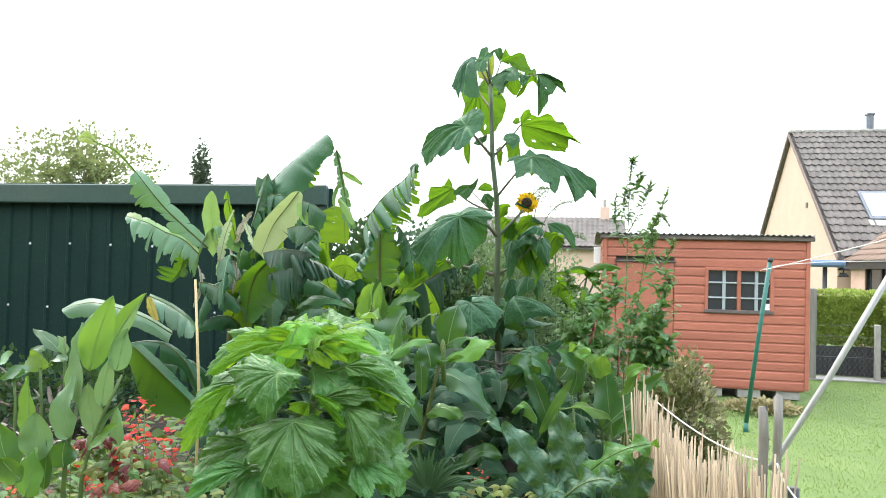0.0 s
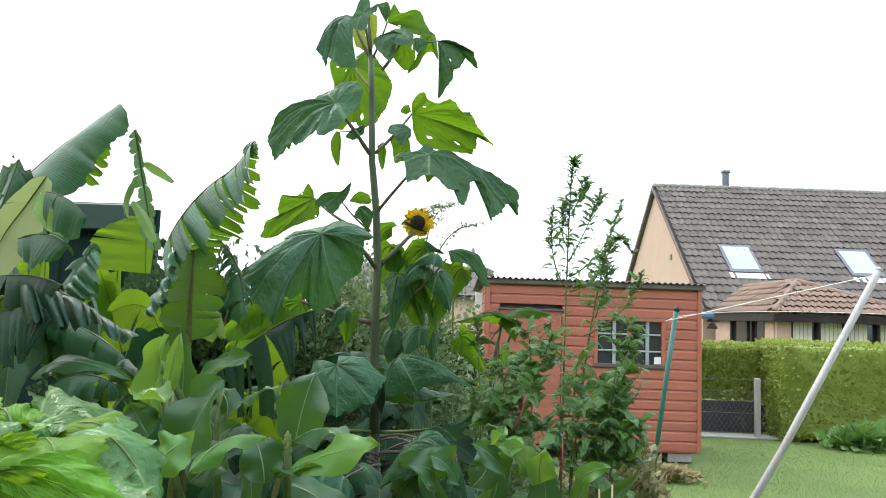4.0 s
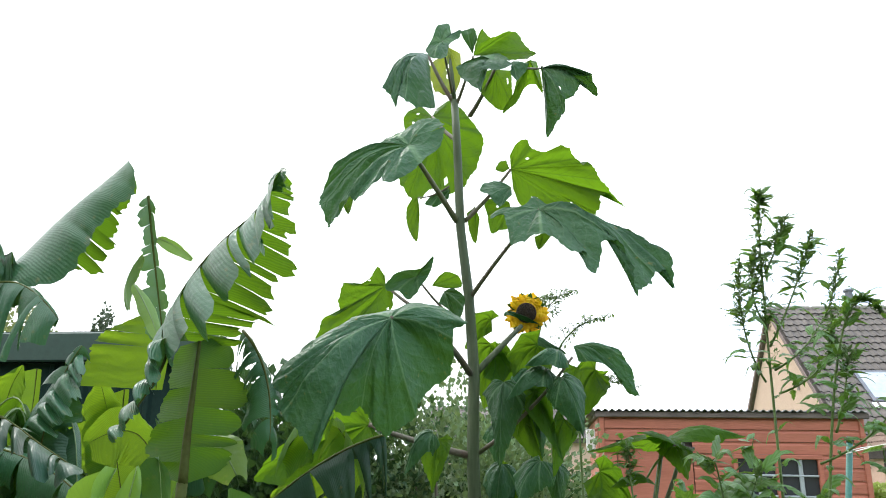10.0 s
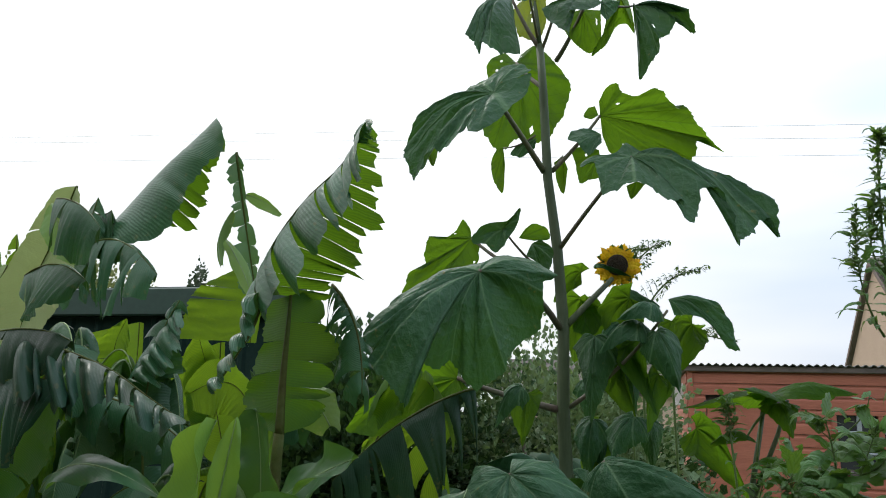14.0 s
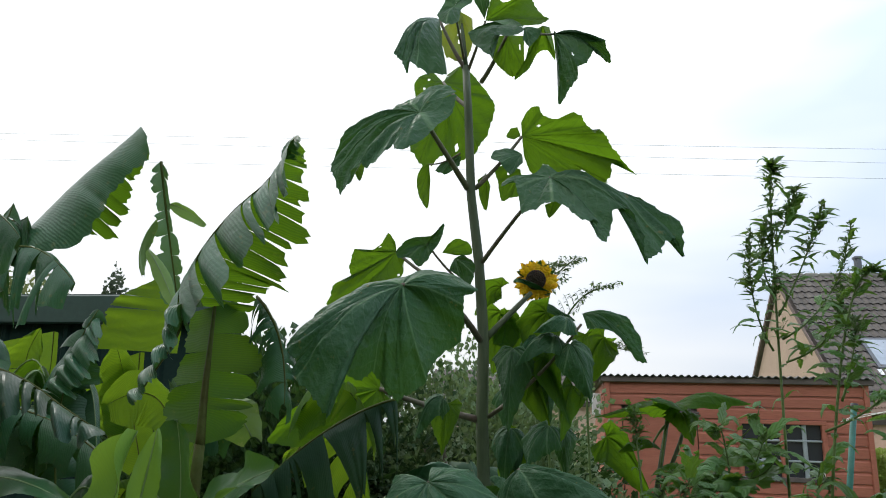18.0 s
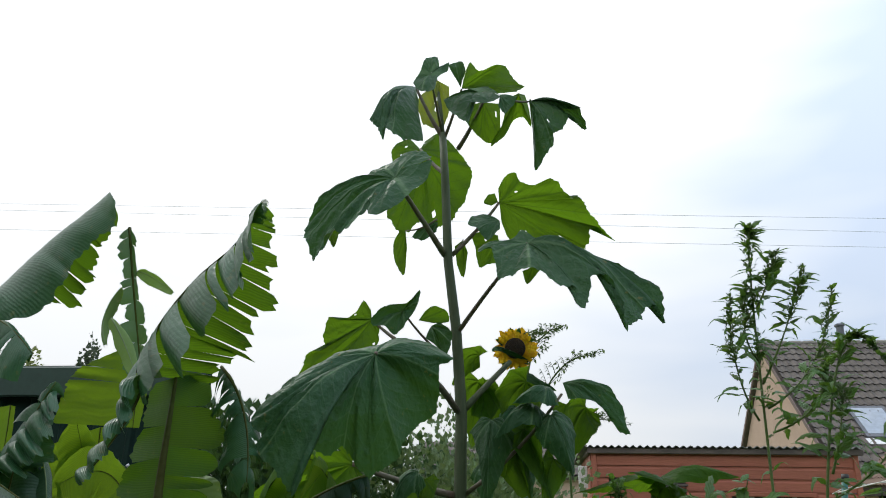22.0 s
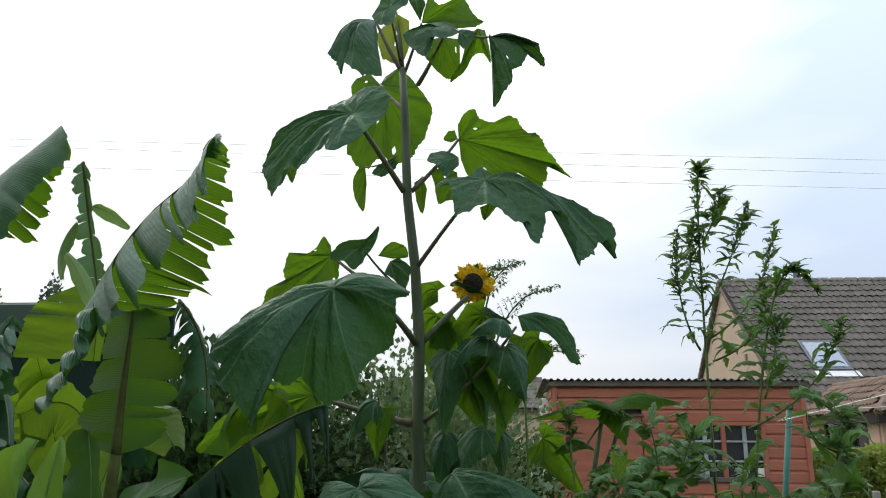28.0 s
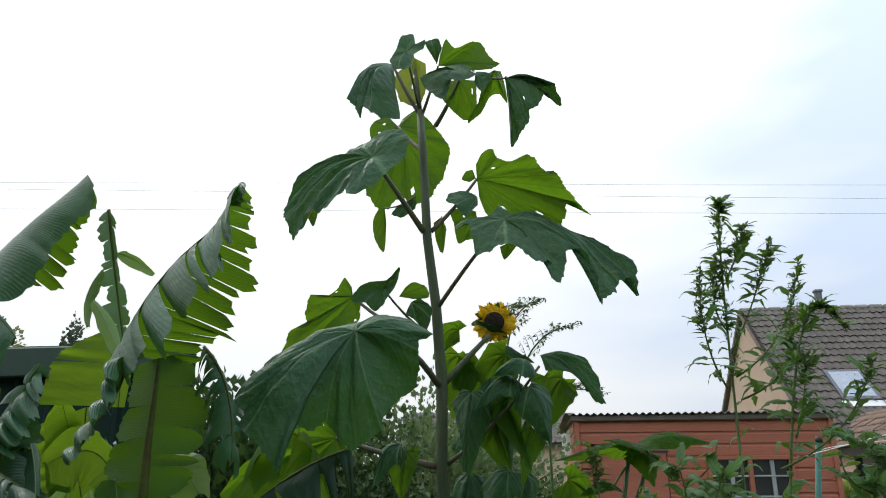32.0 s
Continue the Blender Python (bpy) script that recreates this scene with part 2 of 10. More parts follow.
# dimmer copy of the backlit leaf, shade put into its colour
M_BANDIM = leafmat("dim_backlit_banana_leaf", (0.034, 0.09, 0.015), (0.16, 0.32, 0.01), veins=80, slope=0.12, vein_mix=0.3, vein_col=(0.08, 0.16, 0.03), fine=True, thin=0.42, rough=0.45, bump=0.35, spots=0.05, lines=0.25, sheen=0.2, ridge=0.3, crinkle=0.5)
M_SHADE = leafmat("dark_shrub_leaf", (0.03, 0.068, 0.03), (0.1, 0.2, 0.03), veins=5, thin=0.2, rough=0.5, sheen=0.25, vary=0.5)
M_BANY = leafmat("pale_banana_leaf", (0.19, 0.31, 0.11), (0.3, 0.5, 0.04), veins=70, slope=0.12, vein_mix=0.3, vein_col=(0.45, 0.5, 0.25), fine=True, thin=0.35, rough=0.45, lines=0.2, ridge=0.3, spots=0.16, spot_col=(0.4, 0.38, 0.18))
M_BLCH = leafmat("bleached_banana_leaf", (0.38, 0.46, 0.26), (0.42, 0.5, 0.16), veins=70, slope=0.12, vein_mix=0.35, vein_col=(0.5, 0.52, 0.34), fine=True, thin=0.25, rough=0.5, lines=0.25, ridge=0.3, crinkle=1.0, spots=0.16, spot_col=(0.5, 0.46, 0.28))
# darker banana leaf for some of the low torn leaves
M_BANDARK = leafmat("dark_banana_leaf", (0.019, 0.056, 0.03), (0.06, 0.13, 0.015), veins=70, slope=0.12, vein_mix=0.25, vein_col=(0.08, 0.14, 0.07), fine=True, thin=0.12, rough=0.36, bump=0.4, spots=0.05, lines=0.12, sheen=0.28, ridge=0.2, crinkle=0.5)
M_DRY = leafmat("withered_leaf", (0.36, 0.35, 0.27), (0.35, 0.25, 0.12), veins=30, slope=0.12, fine=True, vein_mix=0.4, vein_col=(0.4, 0.34, 0.26), thin=0.2, rough=0.8, spots=0.2)
M_GIN = leafmat("ginger_leaf", (0.04, 0.108, 0.04), (0.2, 0.42, 0.03), veins=26, slope=0.5, vein_mix=0.35, vein_col=(0.16, 0.28, 0.1), thin=0.2, rough=0.3, bump=0.25, spots=0.03, lines=0.12, sheen=0.4, ridge=0.1)
M_GING = leafmat("grey_green_ginger_leaf", (0.14, 0.25, 0.12), (0.3, 0.46, 0.12), veins=26, slope=0.5, vein_mix=0.4, vein_col=(0.3, 0.4, 0.22), thin=0.26, rough=0.34, bump=0.35, spots=0.03, lines=0.1, sheen=0.45, ridge=0.07)
M_GINL = leafmat("young_ginger_leaf", (0.11, 0.23, 0.05), (0.27, 0.45, 0.045), veins=26, slope=0.5, vein_mix=0.4, vein_col=(0.25, 0.38, 0.13), thin=0.34, rough=0.3, bump=0.4, spots=0.03, lines=0.1, sheen=0.4, ridge=0.07)
M_BRT = leafmat("serrate_leaf", palmate=True, crinkle=0.45, col=(0.06, 0.17, 0.036), glow=(0.22, 0.46, 0.02), vein_mix=0.6, vein_col=(0.3, 0.46, 0.17), thin=0.22, rough=0.34, bump=0.9, relief=0.012, sheen=0.42, lines=0.35, ridge=0.55)
M_BEDG = leafmat("bedding_leaf", (0.085, 0.155, 0.045), (0.3, 0.42, 0.08), veins=5, thin=0.3, rough=0.5, spots=0.08, vary=0.5)
M_PALE = leafmat("silvery_leaf", (0.4, 0.35, 0.31), (0.5, 0.42, 0.4), veins=4, thin=0.25, rough=0.7, spots=0.1, spot_col=(0.5, 0.2, 0.25), vary=0.3)
M_BRY = leafmat("young_serrate_leaf", palmate=True, crinkle=0.4, col=(0.11, 0.25, 0.022), glow=(0.42, 0.66, 0.02), vein_mix=0.35, vein_col=(0.34, 0.5, 0.14), thin=0.36, rough=0.46, bump=0.9, relief=0.01, sheen=0.18, lines=0.5)
M_KALE = leafmat("crinkled_leaf", crinkle=0.6, col=(0.05, 0.12, 0.06), glow=(0.15, 0.3, 0.05), veins=8, slope=0.6, vein_mix=0.4, vein_col=(0.28, 0.38, 0.22), thin=0.16, rough=0.32, bump=0.8, lines=0.4, ridge=0.3, relief=0.012, sheen=0.38)
M_WEED = leafmat("goosefoot_leaf", (0.08, 0.165, 0.05), (0.22, 0.4, 0.04), veins=5, slope=0.6, thin=0.28, rough=0.42)
M_WEEDG = leafmat("goosefoot_spike", (0.13, 0.19, 0.09), (0.2, 0.32, 0.08), veins=3, thin=0.26, rough=0.7)
M_PALM = leafmat("palm_leaf", (0.085, 0.16, 0.09), (0.12, 0.25, 0.05), veins=2, slope=0.0, vein_mix=0.1, thin=0.12, rough=0.32)
M_BEG = leafmat("begonia_leaf", (0.22, 0.25, 0.07), (0.4, 0.4, 0.06), veins=6, thin=0.3, spots=0.16, spot_col=(0.3, 0.05, 0.03))
M_RED = leafmat("red_leaf", (0.16, 0.025, 0.03), (0.3, 0.04, 0.03), veins=5, thin=0.3, spots=0.05)
M_PETR = leafmat("red_petal", (0.55, 0.04, 0.018), (0.7, 0.07, 0.03), veins=3, thin=0.3, rough=0.6, spots=0.0)
M_PET = leafmat("yellow_petal", (0.88, 0.52, 0.012), (0.95, 0.6, 0.02), veins=5, slope=0.1, vein_mix=0.2, vein_col=(0.55, 0.25, 0.01), thin=0.3, rough=0.6, spots=0.0, vary=0.15)
M_HEDGE = leafmat("hedge_leaf", (0.24, 0.3, 0.065), (0.42, 0.5, 0.09), veins=3, thin=0.25, rough=0.6, vary=0.55)
M_SHRUB = leafmat("spotted_shrub_leaf", (0.15, 0.16, 0.07), (0.26, 0.28, 0.08), veins=4, thin=0.2, rough=0.4, spots=0.2, spot_col=(0.36, 0.24, 0.14), vary=0.7)
M_SPOT = leafmat("cream_edged_shrub_leaf", (0.34, 0.31, 0.17), (0.32, 0.3, 0.14), veins=4, thin=0.2, rough=0.45, spots=0.2, spot_col=(0.35, 0.2, 0.12), vary=0.6)
M_GREY = leafmat("grey_shrub_leaf", (0.13, 0.19, 0.10), (0.25, 0.36, 0.1), veins=3, thin=0.25, rough=0.6, vary=0.5)
M_TREE = leafmat("tree_leaf", (0.13, 0.16, 0.07), (0.3, 0.34, 0.12), veins=3, thin=0.35, rough=0.6, vary=0.5)
M_CONI = leafmat("conifer_leaf", (0.1, 0.125, 0.085), (0.1, 0.14, 0.06), veins=3, thin=0.15, rough=0.7, vary=0.5)
M_GRASS = leafmat("grass_blade", (0.18, 0.27, 0.07), (0.3, 0.4, 0.09), veins=1, slope=0, vein_mix=0.0, thin=0.25, rough=0.6, spots=0.0, vary=0.5)
M_STEM = surface("green_stem", (0.095, 0.125, 0.065), (0.065, 0.09, 0.05), gloss=0.3, scale=20, fine=140, stretch=(1, 1, 0.12), rough=0.6, dirt=(0.22, 0.2, 0.13), stain=0.5)
M_STEMD = surface("dark_lower_stem", (0.05, 0.06, 0.045), (0.075, 0.085, 0.06), scale=20, fine=140, stretch=(1, 1, 0.12), rough=0.6)
M_PET2 = surface("leaf_stalk", (0.12, 0.185, 0.055), (0.09, 0.14, 0.045), gloss=0.3, scale=20, fine=120, rough=0.5)
M_STALKD = surface("purplish_stalk", (0.13, 0.14, 0.085), (0.16, 0.11, 0.09), scale=20, fine=120, rough=0.55)
M_RIB = surface("banana_midrib", (0.075, 0.105, 0.025), (0.07, 0.07, 0.02), gloss=0.1, scale=12, fine=90, rough=0.5)
M_GINR = surface("pale_leaf_rib", (0.22, 0.32, 0.13), (0.18, 0.27, 0.1), scale=20, fine=90, rough=0.5)
M_REDSTEM = surface("red_stem", (0.25, 0.06, 0.07), (0.17, 0.10, 0.05), scale=20, fine=100, rough=0.5)
M_DISK = surface("flower_disc", (0.02, 0.012, 0.008), (0.05, 0.028, 0.012), scale=60, fine=400, rough=0.9, bump=1.0)
M_CONE = surface("bud_cone", (0.19, 0.27, 0.08), (0.26, 0.3, 0.12), scale=30, fine=200, rough=0.5)
M_SHED = surface("red_brown_boards", (0.33, 0.105, 0.065), (0.40, 0.135, 0.085), scale=3, fine=45, stretch=(0.25, 1, 3), rough=0.72, bump=0.35, stain=0.3, dirt=(0.24, 0.09, 0.06), vary=0.12)
M_FASC = surface("weathered_dark_fascia", (0.09, 0.075, 0.07), (0.15, 0.12, 0.11), scale=6, fine=60, rough=0.8)
M_CORR = surface("grey_corrugated_sheet", (0.16, 0.16, 0.16), (0.10, 0.105, 0.11), scale=4, fine=40, rough=0.65, metal=0.2)
M_GAR = surface("dark_green_steel", (0.011, 0.028, 0.023), (0.013, 0.032, 0.026), gloss=0.06, scale=1.2, fine=30, rough=0.65, bump=0.08, stain=0.2, dirt=(0.03, 0.05, 0.04), vary=0.06)
M_GART = surface("green_steel_trim", (0.018, 0.05, 0.037), (0.022, 0.056, 0.042), scale=1.5, fine=30, rough=0.4, bump=0.06, stain=0.15, vary=0.06)
M_ZINC = surface("zinc_screw", (0.6, 0.6, 0.6), (0.7, 0.7, 0.7), rough=0.4, metal=0.6)
M_HARL = surface("cream_render", (0.47, 0.34, 0.268), (0.5, 0.365, 0.288), scale=2, fine=120, rough=0.9, bump=0.5, stain=0.15, dirt=(0.45, 0.34, 0.24))
M_TILE = surface("brown_grey_roof_tile", (0.085, 0.073, 0.064), (0.135, 0.118, 0.103), scale=5, fine=60, rough=0.85, bump=0.4, stain=0.35, dirt=(0.2, 0.2, 0.17), vary=0.3)
M_TILER = surface("red_brown_roof_tile", (0.15, 0.095, 0.07), (0.23, 0.165, 0.12), scale=4, fine=60, rough=0.85, bump=0.4, stain=0.4, dirt=(0.3, 0.27, 0.22), vary=0.3)
M_RIDGE = surface("mossy_ridge_tile", (0.32, 0.31, 0.28), (0.22, 0.21, 0.18), scale=6, fine=60, rough=0.9, stain=0.4)
M_FRAME = surface("dark_brown_frame", (0.022, 0.015, 0.015), (0.03, 0.02, 0.019), gloss=0.2, scale=8, fine=80, rough=0.5)
M_BARGE = surface("weathered_pink_brown_board", (0.2, 0.14, 0.125), (0.15, 0.11, 0.1), scale=8, fine=80, rough=0.7)
M_GREYF = surface("grey_painted_frame", (0.36, 0.40, 0.42), (0.30, 0.34, 0.36), scale=10, fine=80, rough=0.6)
M_WHITE = surface("white_plastic", (0.78, 0.78, 0.78), (0.72, 0.73, 0.74), scale=6, fine=60, rough=0.5, stain=0.1)
M_BLIND = surface("cream_blind", (0.66, 0.62, 0.52), (0.6, 0.57, 0.48), scale=9, fine=60, rough=0.8)
M_FLUE = surface("grey_flue", (0.13, 0.14, 0.16), (0.17, 0.18, 0.2), scale=5, fine=60, rough=0.6, metal=0.3)
M_WOODG = surface("weathered_grey_wood", (0.25, 0.23, 0.20), (0.12, 0.11, 0.095), scale=9, fine=110, stretch=(1, 1, 0.08), rough=0.85, bump=0.6, stain=0.5, dirt=(0.18, 0.16, 0.13))
M_POLEG = surface("green_coated_pole", (0.02, 0.12, 0.095), (0.025, 0.14, 0.11), scale=14, fine=80, rough=0.45, stain=0.2)
M_POLEW = surface("grey_bare_pole", (0.42, 0.415, 0.40), (0.30, 0.295, 0.28), scale=9, fine=100, stretch=(1, 1, 0.1), rough=0.6, bump=0.3, stain=0.5, dirt=(0.25, 0.25, 0.24))
M_REED = surface("dry_reed", (0.46, 0.36, 0.235), (0.25, 0.19, 0.125), scale=20, fine=150, stretch=(1, 1, 0.06), rough=0.7, bump=0.3, stain=0.4, dirt=(0.16, 0.12, 0.08), vary=0.62)
M_ROPE = surface("white_cord", (0.75, 0.75, 0.72), (0.65, 0.65, 0.62), scale=40, fine=200, rough=0.8)
# cables made pale, the bright sky's glare put into their colour
M_WIRE = surface("glare_pale_cable", (0.52, 0.55, 0.59), (0.56, 0.59, 0.62), rough=0.6)
M_MESHW = surface("galvanised_wire", (0.2, 0.2, 0.21), (0.16, 0.16, 0.17), rough=0.5, metal=0.5)
M_SLATE = surface("dark_slats", (0.022, 0.022, 0.024), (0.034, 0.034, 0.036), scale=5, fine=60, rough=0.7)
M_STONE = surface("grey_concrete", (0.36, 0.34, 0.31), (0.28, 0.27, 0.25), scale=6, fine=70, rough=0.9, bump=0.5)
M_SOIL = surface("dark_soil", (0.035, 0.026, 0.02), (0.06, 0.045, 0.032), scale=9, fine=90, rough=0.95, bump=1.0)
M_LAWN = surface("lawn_ground", (0.08, 0.128, 0.028), (0.10, 0.148, 0.035), scale=1.4, fine=70, rough=0.9, bump=0.8, stain=0.35, dirt=(0.2, 0.24, 0.07))
M_DRYG = surface("dry_clippings", (0.34, 0.29, 0.15), (0.25, 0.22, 0.1), scale=10, fine=60, rough=0.95)
M_BARK = surface("grey_bark", (0.16, 0.13, 0.1), (0.22, 0.19, 0.15), scale=9, fine=70, rough=0.9)
M_CANE = surface("bamboo_cane", (0.55, 0.42, 0.2), (0.45, 0.34, 0.16), scale=12, fine=90, rough=0.5)
M_BLUE = surface("blue_plastic", (0.1, 0.16, 0.26), (0.08, 0.14, 0.23), rough=0.5)
M_BLACK = surface("black_iron", (0.02, 0.02, 0.02), (0.03, 0.03, 0.03), rough=0.5)
M_PINK = surface("pink_grit_wall", (0.5, 0.33, 0.27), (0.42, 0.28, 0.22), scale=9, fine=90, rough=0.9)


def glassmat():
    m, nt, b = shader("window_glass", 0.06)
    b.inputs["Base Color"].default_value = (0.03, 0.035, 0.04, 1)
    b.inputs["Specular IOR Level"].default_value = 0.9
    return m


M_GLASS = glassmat()


# ---- shapes ----
def smooth(me):
    me.polygons.foreach_set("use_smooth", [True] * len(me.polygons))
    return me


def mesh_of(name, verts, faces, uvs=None, soft=True):
    me = bpy.data.meshes.new(name)
    me.from_pydata([tuple(v) for v in verts], [], faces)
    if uvs is not None:
        layer = me.uv_layers.new(name="UVMap")
        idx = np.empty(len(me.loops), dtype=np.int32)
        me.loops.foreach_get("vertex_index", idx)
        uvs = np.asarray(uvs, dtype=np.float32)
        layer.data.foreach_set("uv", uvs[idx, :2].ravel())
        if uvs.shape[1] == 4:
            flat = me.uv_layers.new(name="flat")
            flat.data.foreach_set("uv", uvs[idx, 2:].ravel())
    if soft:
        smooth(me)
    me.update()
    return me


def thing(name, label, category, group="", kind="", at=(0, 0, 0)):
    ob = new(name)
    ob.location = at
    ob.empty_display_size = 0.1
    return tagged(ob, label, category, group, kind)


def child(name, me, mat, parent, label=""):
    ob = new(name, me)
    if mat and not me.materials:
        me.materials.append(mat)
    ob.parent = parent
    if parent is not None:
        root = parent
        off = Vector((0, 0, 0))
        while root is not None:
            off += root.location
            root = root.parent
        ob.location = -off
    if label:
        tagged(ob, label)
    return ob


def part(name, bm, mat, parent, label="", soft=False):
    me = bpy.data.meshes.new(name)
    bm.to_mesh(me)
    bm.free()
    if soft:
        smooth(me)
    return child(name, me, mat, parent, label)


def box(cx, cy, cz, sx, sy, sz, bevel=0.006, rot=None):
    bm = bmesh.new()
    bmesh.ops.create_cube(bm, size=1)
    bmesh.ops.scale(bm, vec=(sx, sy, sz), verts=bm.verts)
    if bevel:
        bmesh.ops.bevel(bm, geom=list(bm.edges), offset=min(bevel, sx * 0.3, sy * 0.3, sz * 0.3), segments=1, affect="EDGES")
    if rot:
        bmesh.ops.transform(bm, matrix=Euler([radians(a) for a in rot]).to_matrix().to_4x4(), verts=bm.verts)
    bmesh.ops.translate(bm, vec=(cx, cy, cz), verts=bm.verts)
    return bm


def slab(corners, thick):
    """A plate with the given four corners, thickened against its normal."""
    a, b, c, d = [Vector(p) for p in corners]
    n = (b - a).cross(d - a).normalized() * thick
    v = [a, b, c, d, a - n, b - n, c - n, d - n]
    bm = bmesh.new()
    vs = [bm.verts.new(p) for p in v]
    for f in ((0, 1, 2, 3), (7, 6, 5, 4), (0, 4, 5, 1), (1, 5, 6, 2), (2, 6, 7, 3), (3, 7, 4, 0)):
        bm.faces.new([vs[i] for i in f])
    return bm


def curve3(b, m, t, n):
    """n + 1 points on the smooth curve that starts at b, passes m halfway and ends at t."""
    b, m, t = np.array(b, float), np.array(m, float), np.array(t, float)
    k = 2 * m - (b + t) / 2
    return [(1 - s) ** 2 * b + 2 * s * (1 - s) * k + s * s * t for s in np.linspace(0, 1, n + 1)]


def tube_mesh(name, pts, r0, r1, sides=8, knots=0.0):
    pts = [Vector(p) for p in pts]
    verts, faces, uvs = [], [], []
    n = len(pts)
    side = None
    for i, p in enumerate(pts):
        t = (pts[min(i + 1, n - 1)] - pts[max(i - 1, 0)]).normalized()
        if side is None:
            side = t.cross(Vector((0.3, 1, 0.2))).normalized()
        side = (side - t * side.dot(t)).normalized()
        other = t.cross(side)
        r = r0 + (r1 - r0) * i / (n - 1)
        if knots and i % 2:
            r *= 1 + knots
        for j in range(sides):
            a = 2 * math.pi * j / sides
            verts.append(p + (side * math.cos(a) + other * math.sin(a)) * r)
            uvs.append((i / (n - 1), j / sides))
    for i in range(n - 1):
        for j in range(sides):
            k = (j + 1) % sides
            faces.append((i * sides + j, i * sides + k, (i + 1) * sides + k, (i + 1) * sides + j))
    faces.append(tuple(range(sides))[::-1])
    faces.append(tuple((n - 1) * sides + j for j in range(sides)))
    return mesh_of(name, verts, faces, uvs)


def tube(name, pts, r0, r1, mat, parent, label="", sides=8, knots=0.0):
    return child(name, tube_mesh(name, pts, r0, r1, sides, knots), mat, parent, label)


def prof_heart(u):
    return (1 - u) ** 0.92 * (u + 0.11) ** 0.33 / 0.545


def prof_lance(u):
    return max(0.0, math.sin(math.pi * min(1, u) ** 0.78)) ** 0.75 * 0.97 + 0.03 * (1 - u)


def prof_banana(u):
    return max(0.0, math.sin(math.pi * (0.03 + 0.955 * u))) ** 0.42


def prof_oval(u):
    return max(0.0, math.sin(math.pi * (0.04 + 0.955 * u) ** 0.9)) ** 0.6


def blade(b, m, t, width, face, prof, rng, nu=18, nv=5, fold=0.5, droop=0.0, wave=0.08, freq=3.0, teeth=0.0, nteeth=9, lobe=0.0, quilt=0.0, nveins=7, curl=0.0, rough_edge=0.05, twist=0.0):
    """Vertices, faces and uv of a leaf blade. b, m, t: base, middle and tip of the midrib; width: half the greatest width; face: where the upper side looks;
    fold: how far the halves bend away from that side (minus: towards it); droop: how far the edges hang."""
    pts = curve3(b, m, t, nu)
    face = np.array(face, float)
    ph = [rng.uniform(0, 6.28), rng.uniform(0, 6.28)]
    fr = [freq * rng.uniform(0.8, 1.25), freq * rng.uniform(0.8, 1.25)]
    verts, uvs, faces = [], [], []
    length = float(np.linalg.norm(pts[-1] - pts[0]))
    sd = rng.uniform(0, 50)
    for i, p in enumerate(pts):
        u = i / nu
        tan = pts[min(i + 1, nu)] - pts[max(i - 1, 0)]
        tan /= np.linalg.norm(tan) + 1e-9
        s = np.cross(tan, face)
        s /= np.linalg.norm(s) + 1e-9
        n = np.cross(s, tan)
        if twist:
            ca, sa = math.cos(twist * u), math.sin(twist * u)
            s, n = s * ca + n * sa, n * ca - s * sa
        hw = width * prof(u)
        for j in range(-nv, nv + 1):
            v = j / nv
            a = abs(v)
            k = 0 if v < 0 else 1
            h = hw
            if teeth and a > 0.75:
                h *= 1 + teeth * (a - 0.75) * 4 * ((u * nteeth + 0.37 * k + 0.5 * noise.noise((u * 3, sd, 7))) % 1.0 - 0.6 + 0.4 * ((u * nteeth * 2.7) % 1.0 - 0.5))
            if a > 0.6:
                h *= 1 + rough_edge * (a - 0.6) * 2.5 * (noise.noise((u * 7, sd + 9 * k, 0)) + 0.6 * noise.noise((u * 19, sd + 9 * k, 3)))
            th = fold * (0.55 * a + 0.45)
            lat = h * v * math.cos(th)
            nor = -h * a * math.sin(th)
            nor += wave * width * a * a * math.sin(fr[k] * 6.28 * u + ph[k]) * min(1, 3 * u + 0.3)
            if quilt:
                nor -= quilt * width * a ** 0.5 * (1 - a * 0.5) * math.cos(6.28 * nveins * (u - 0.3 * a))
            nor += 0.03 * width * noise.noise((u * 5, v * 3, sd)) * 2
            q = p + s * lat + n * nor
            if lobe:
                q = q - tan * (lobe * width * a ** 1.4 * (1 - u) ** 5)
            if curl:
                q = q + n * (curl * width * a * a * u * u)
            if droop:
                q = q + np.array((0, 0, -droop * width * a * a))
            verts.append(q)
            uvs.append((u, 0.5 + 0.5 * v, u * length - lobe * width * a ** 1.4 * (1 - u) ** 5, h * v))
    w = 2 * nv + 1
    for i in range(nu):
        for j in range(2 * nv):
            faces.append((i * w + j, i * w + j + 1, (i + 1) * w + j + 1, (i + 1) * w + j))
    return verts, faces, uvs


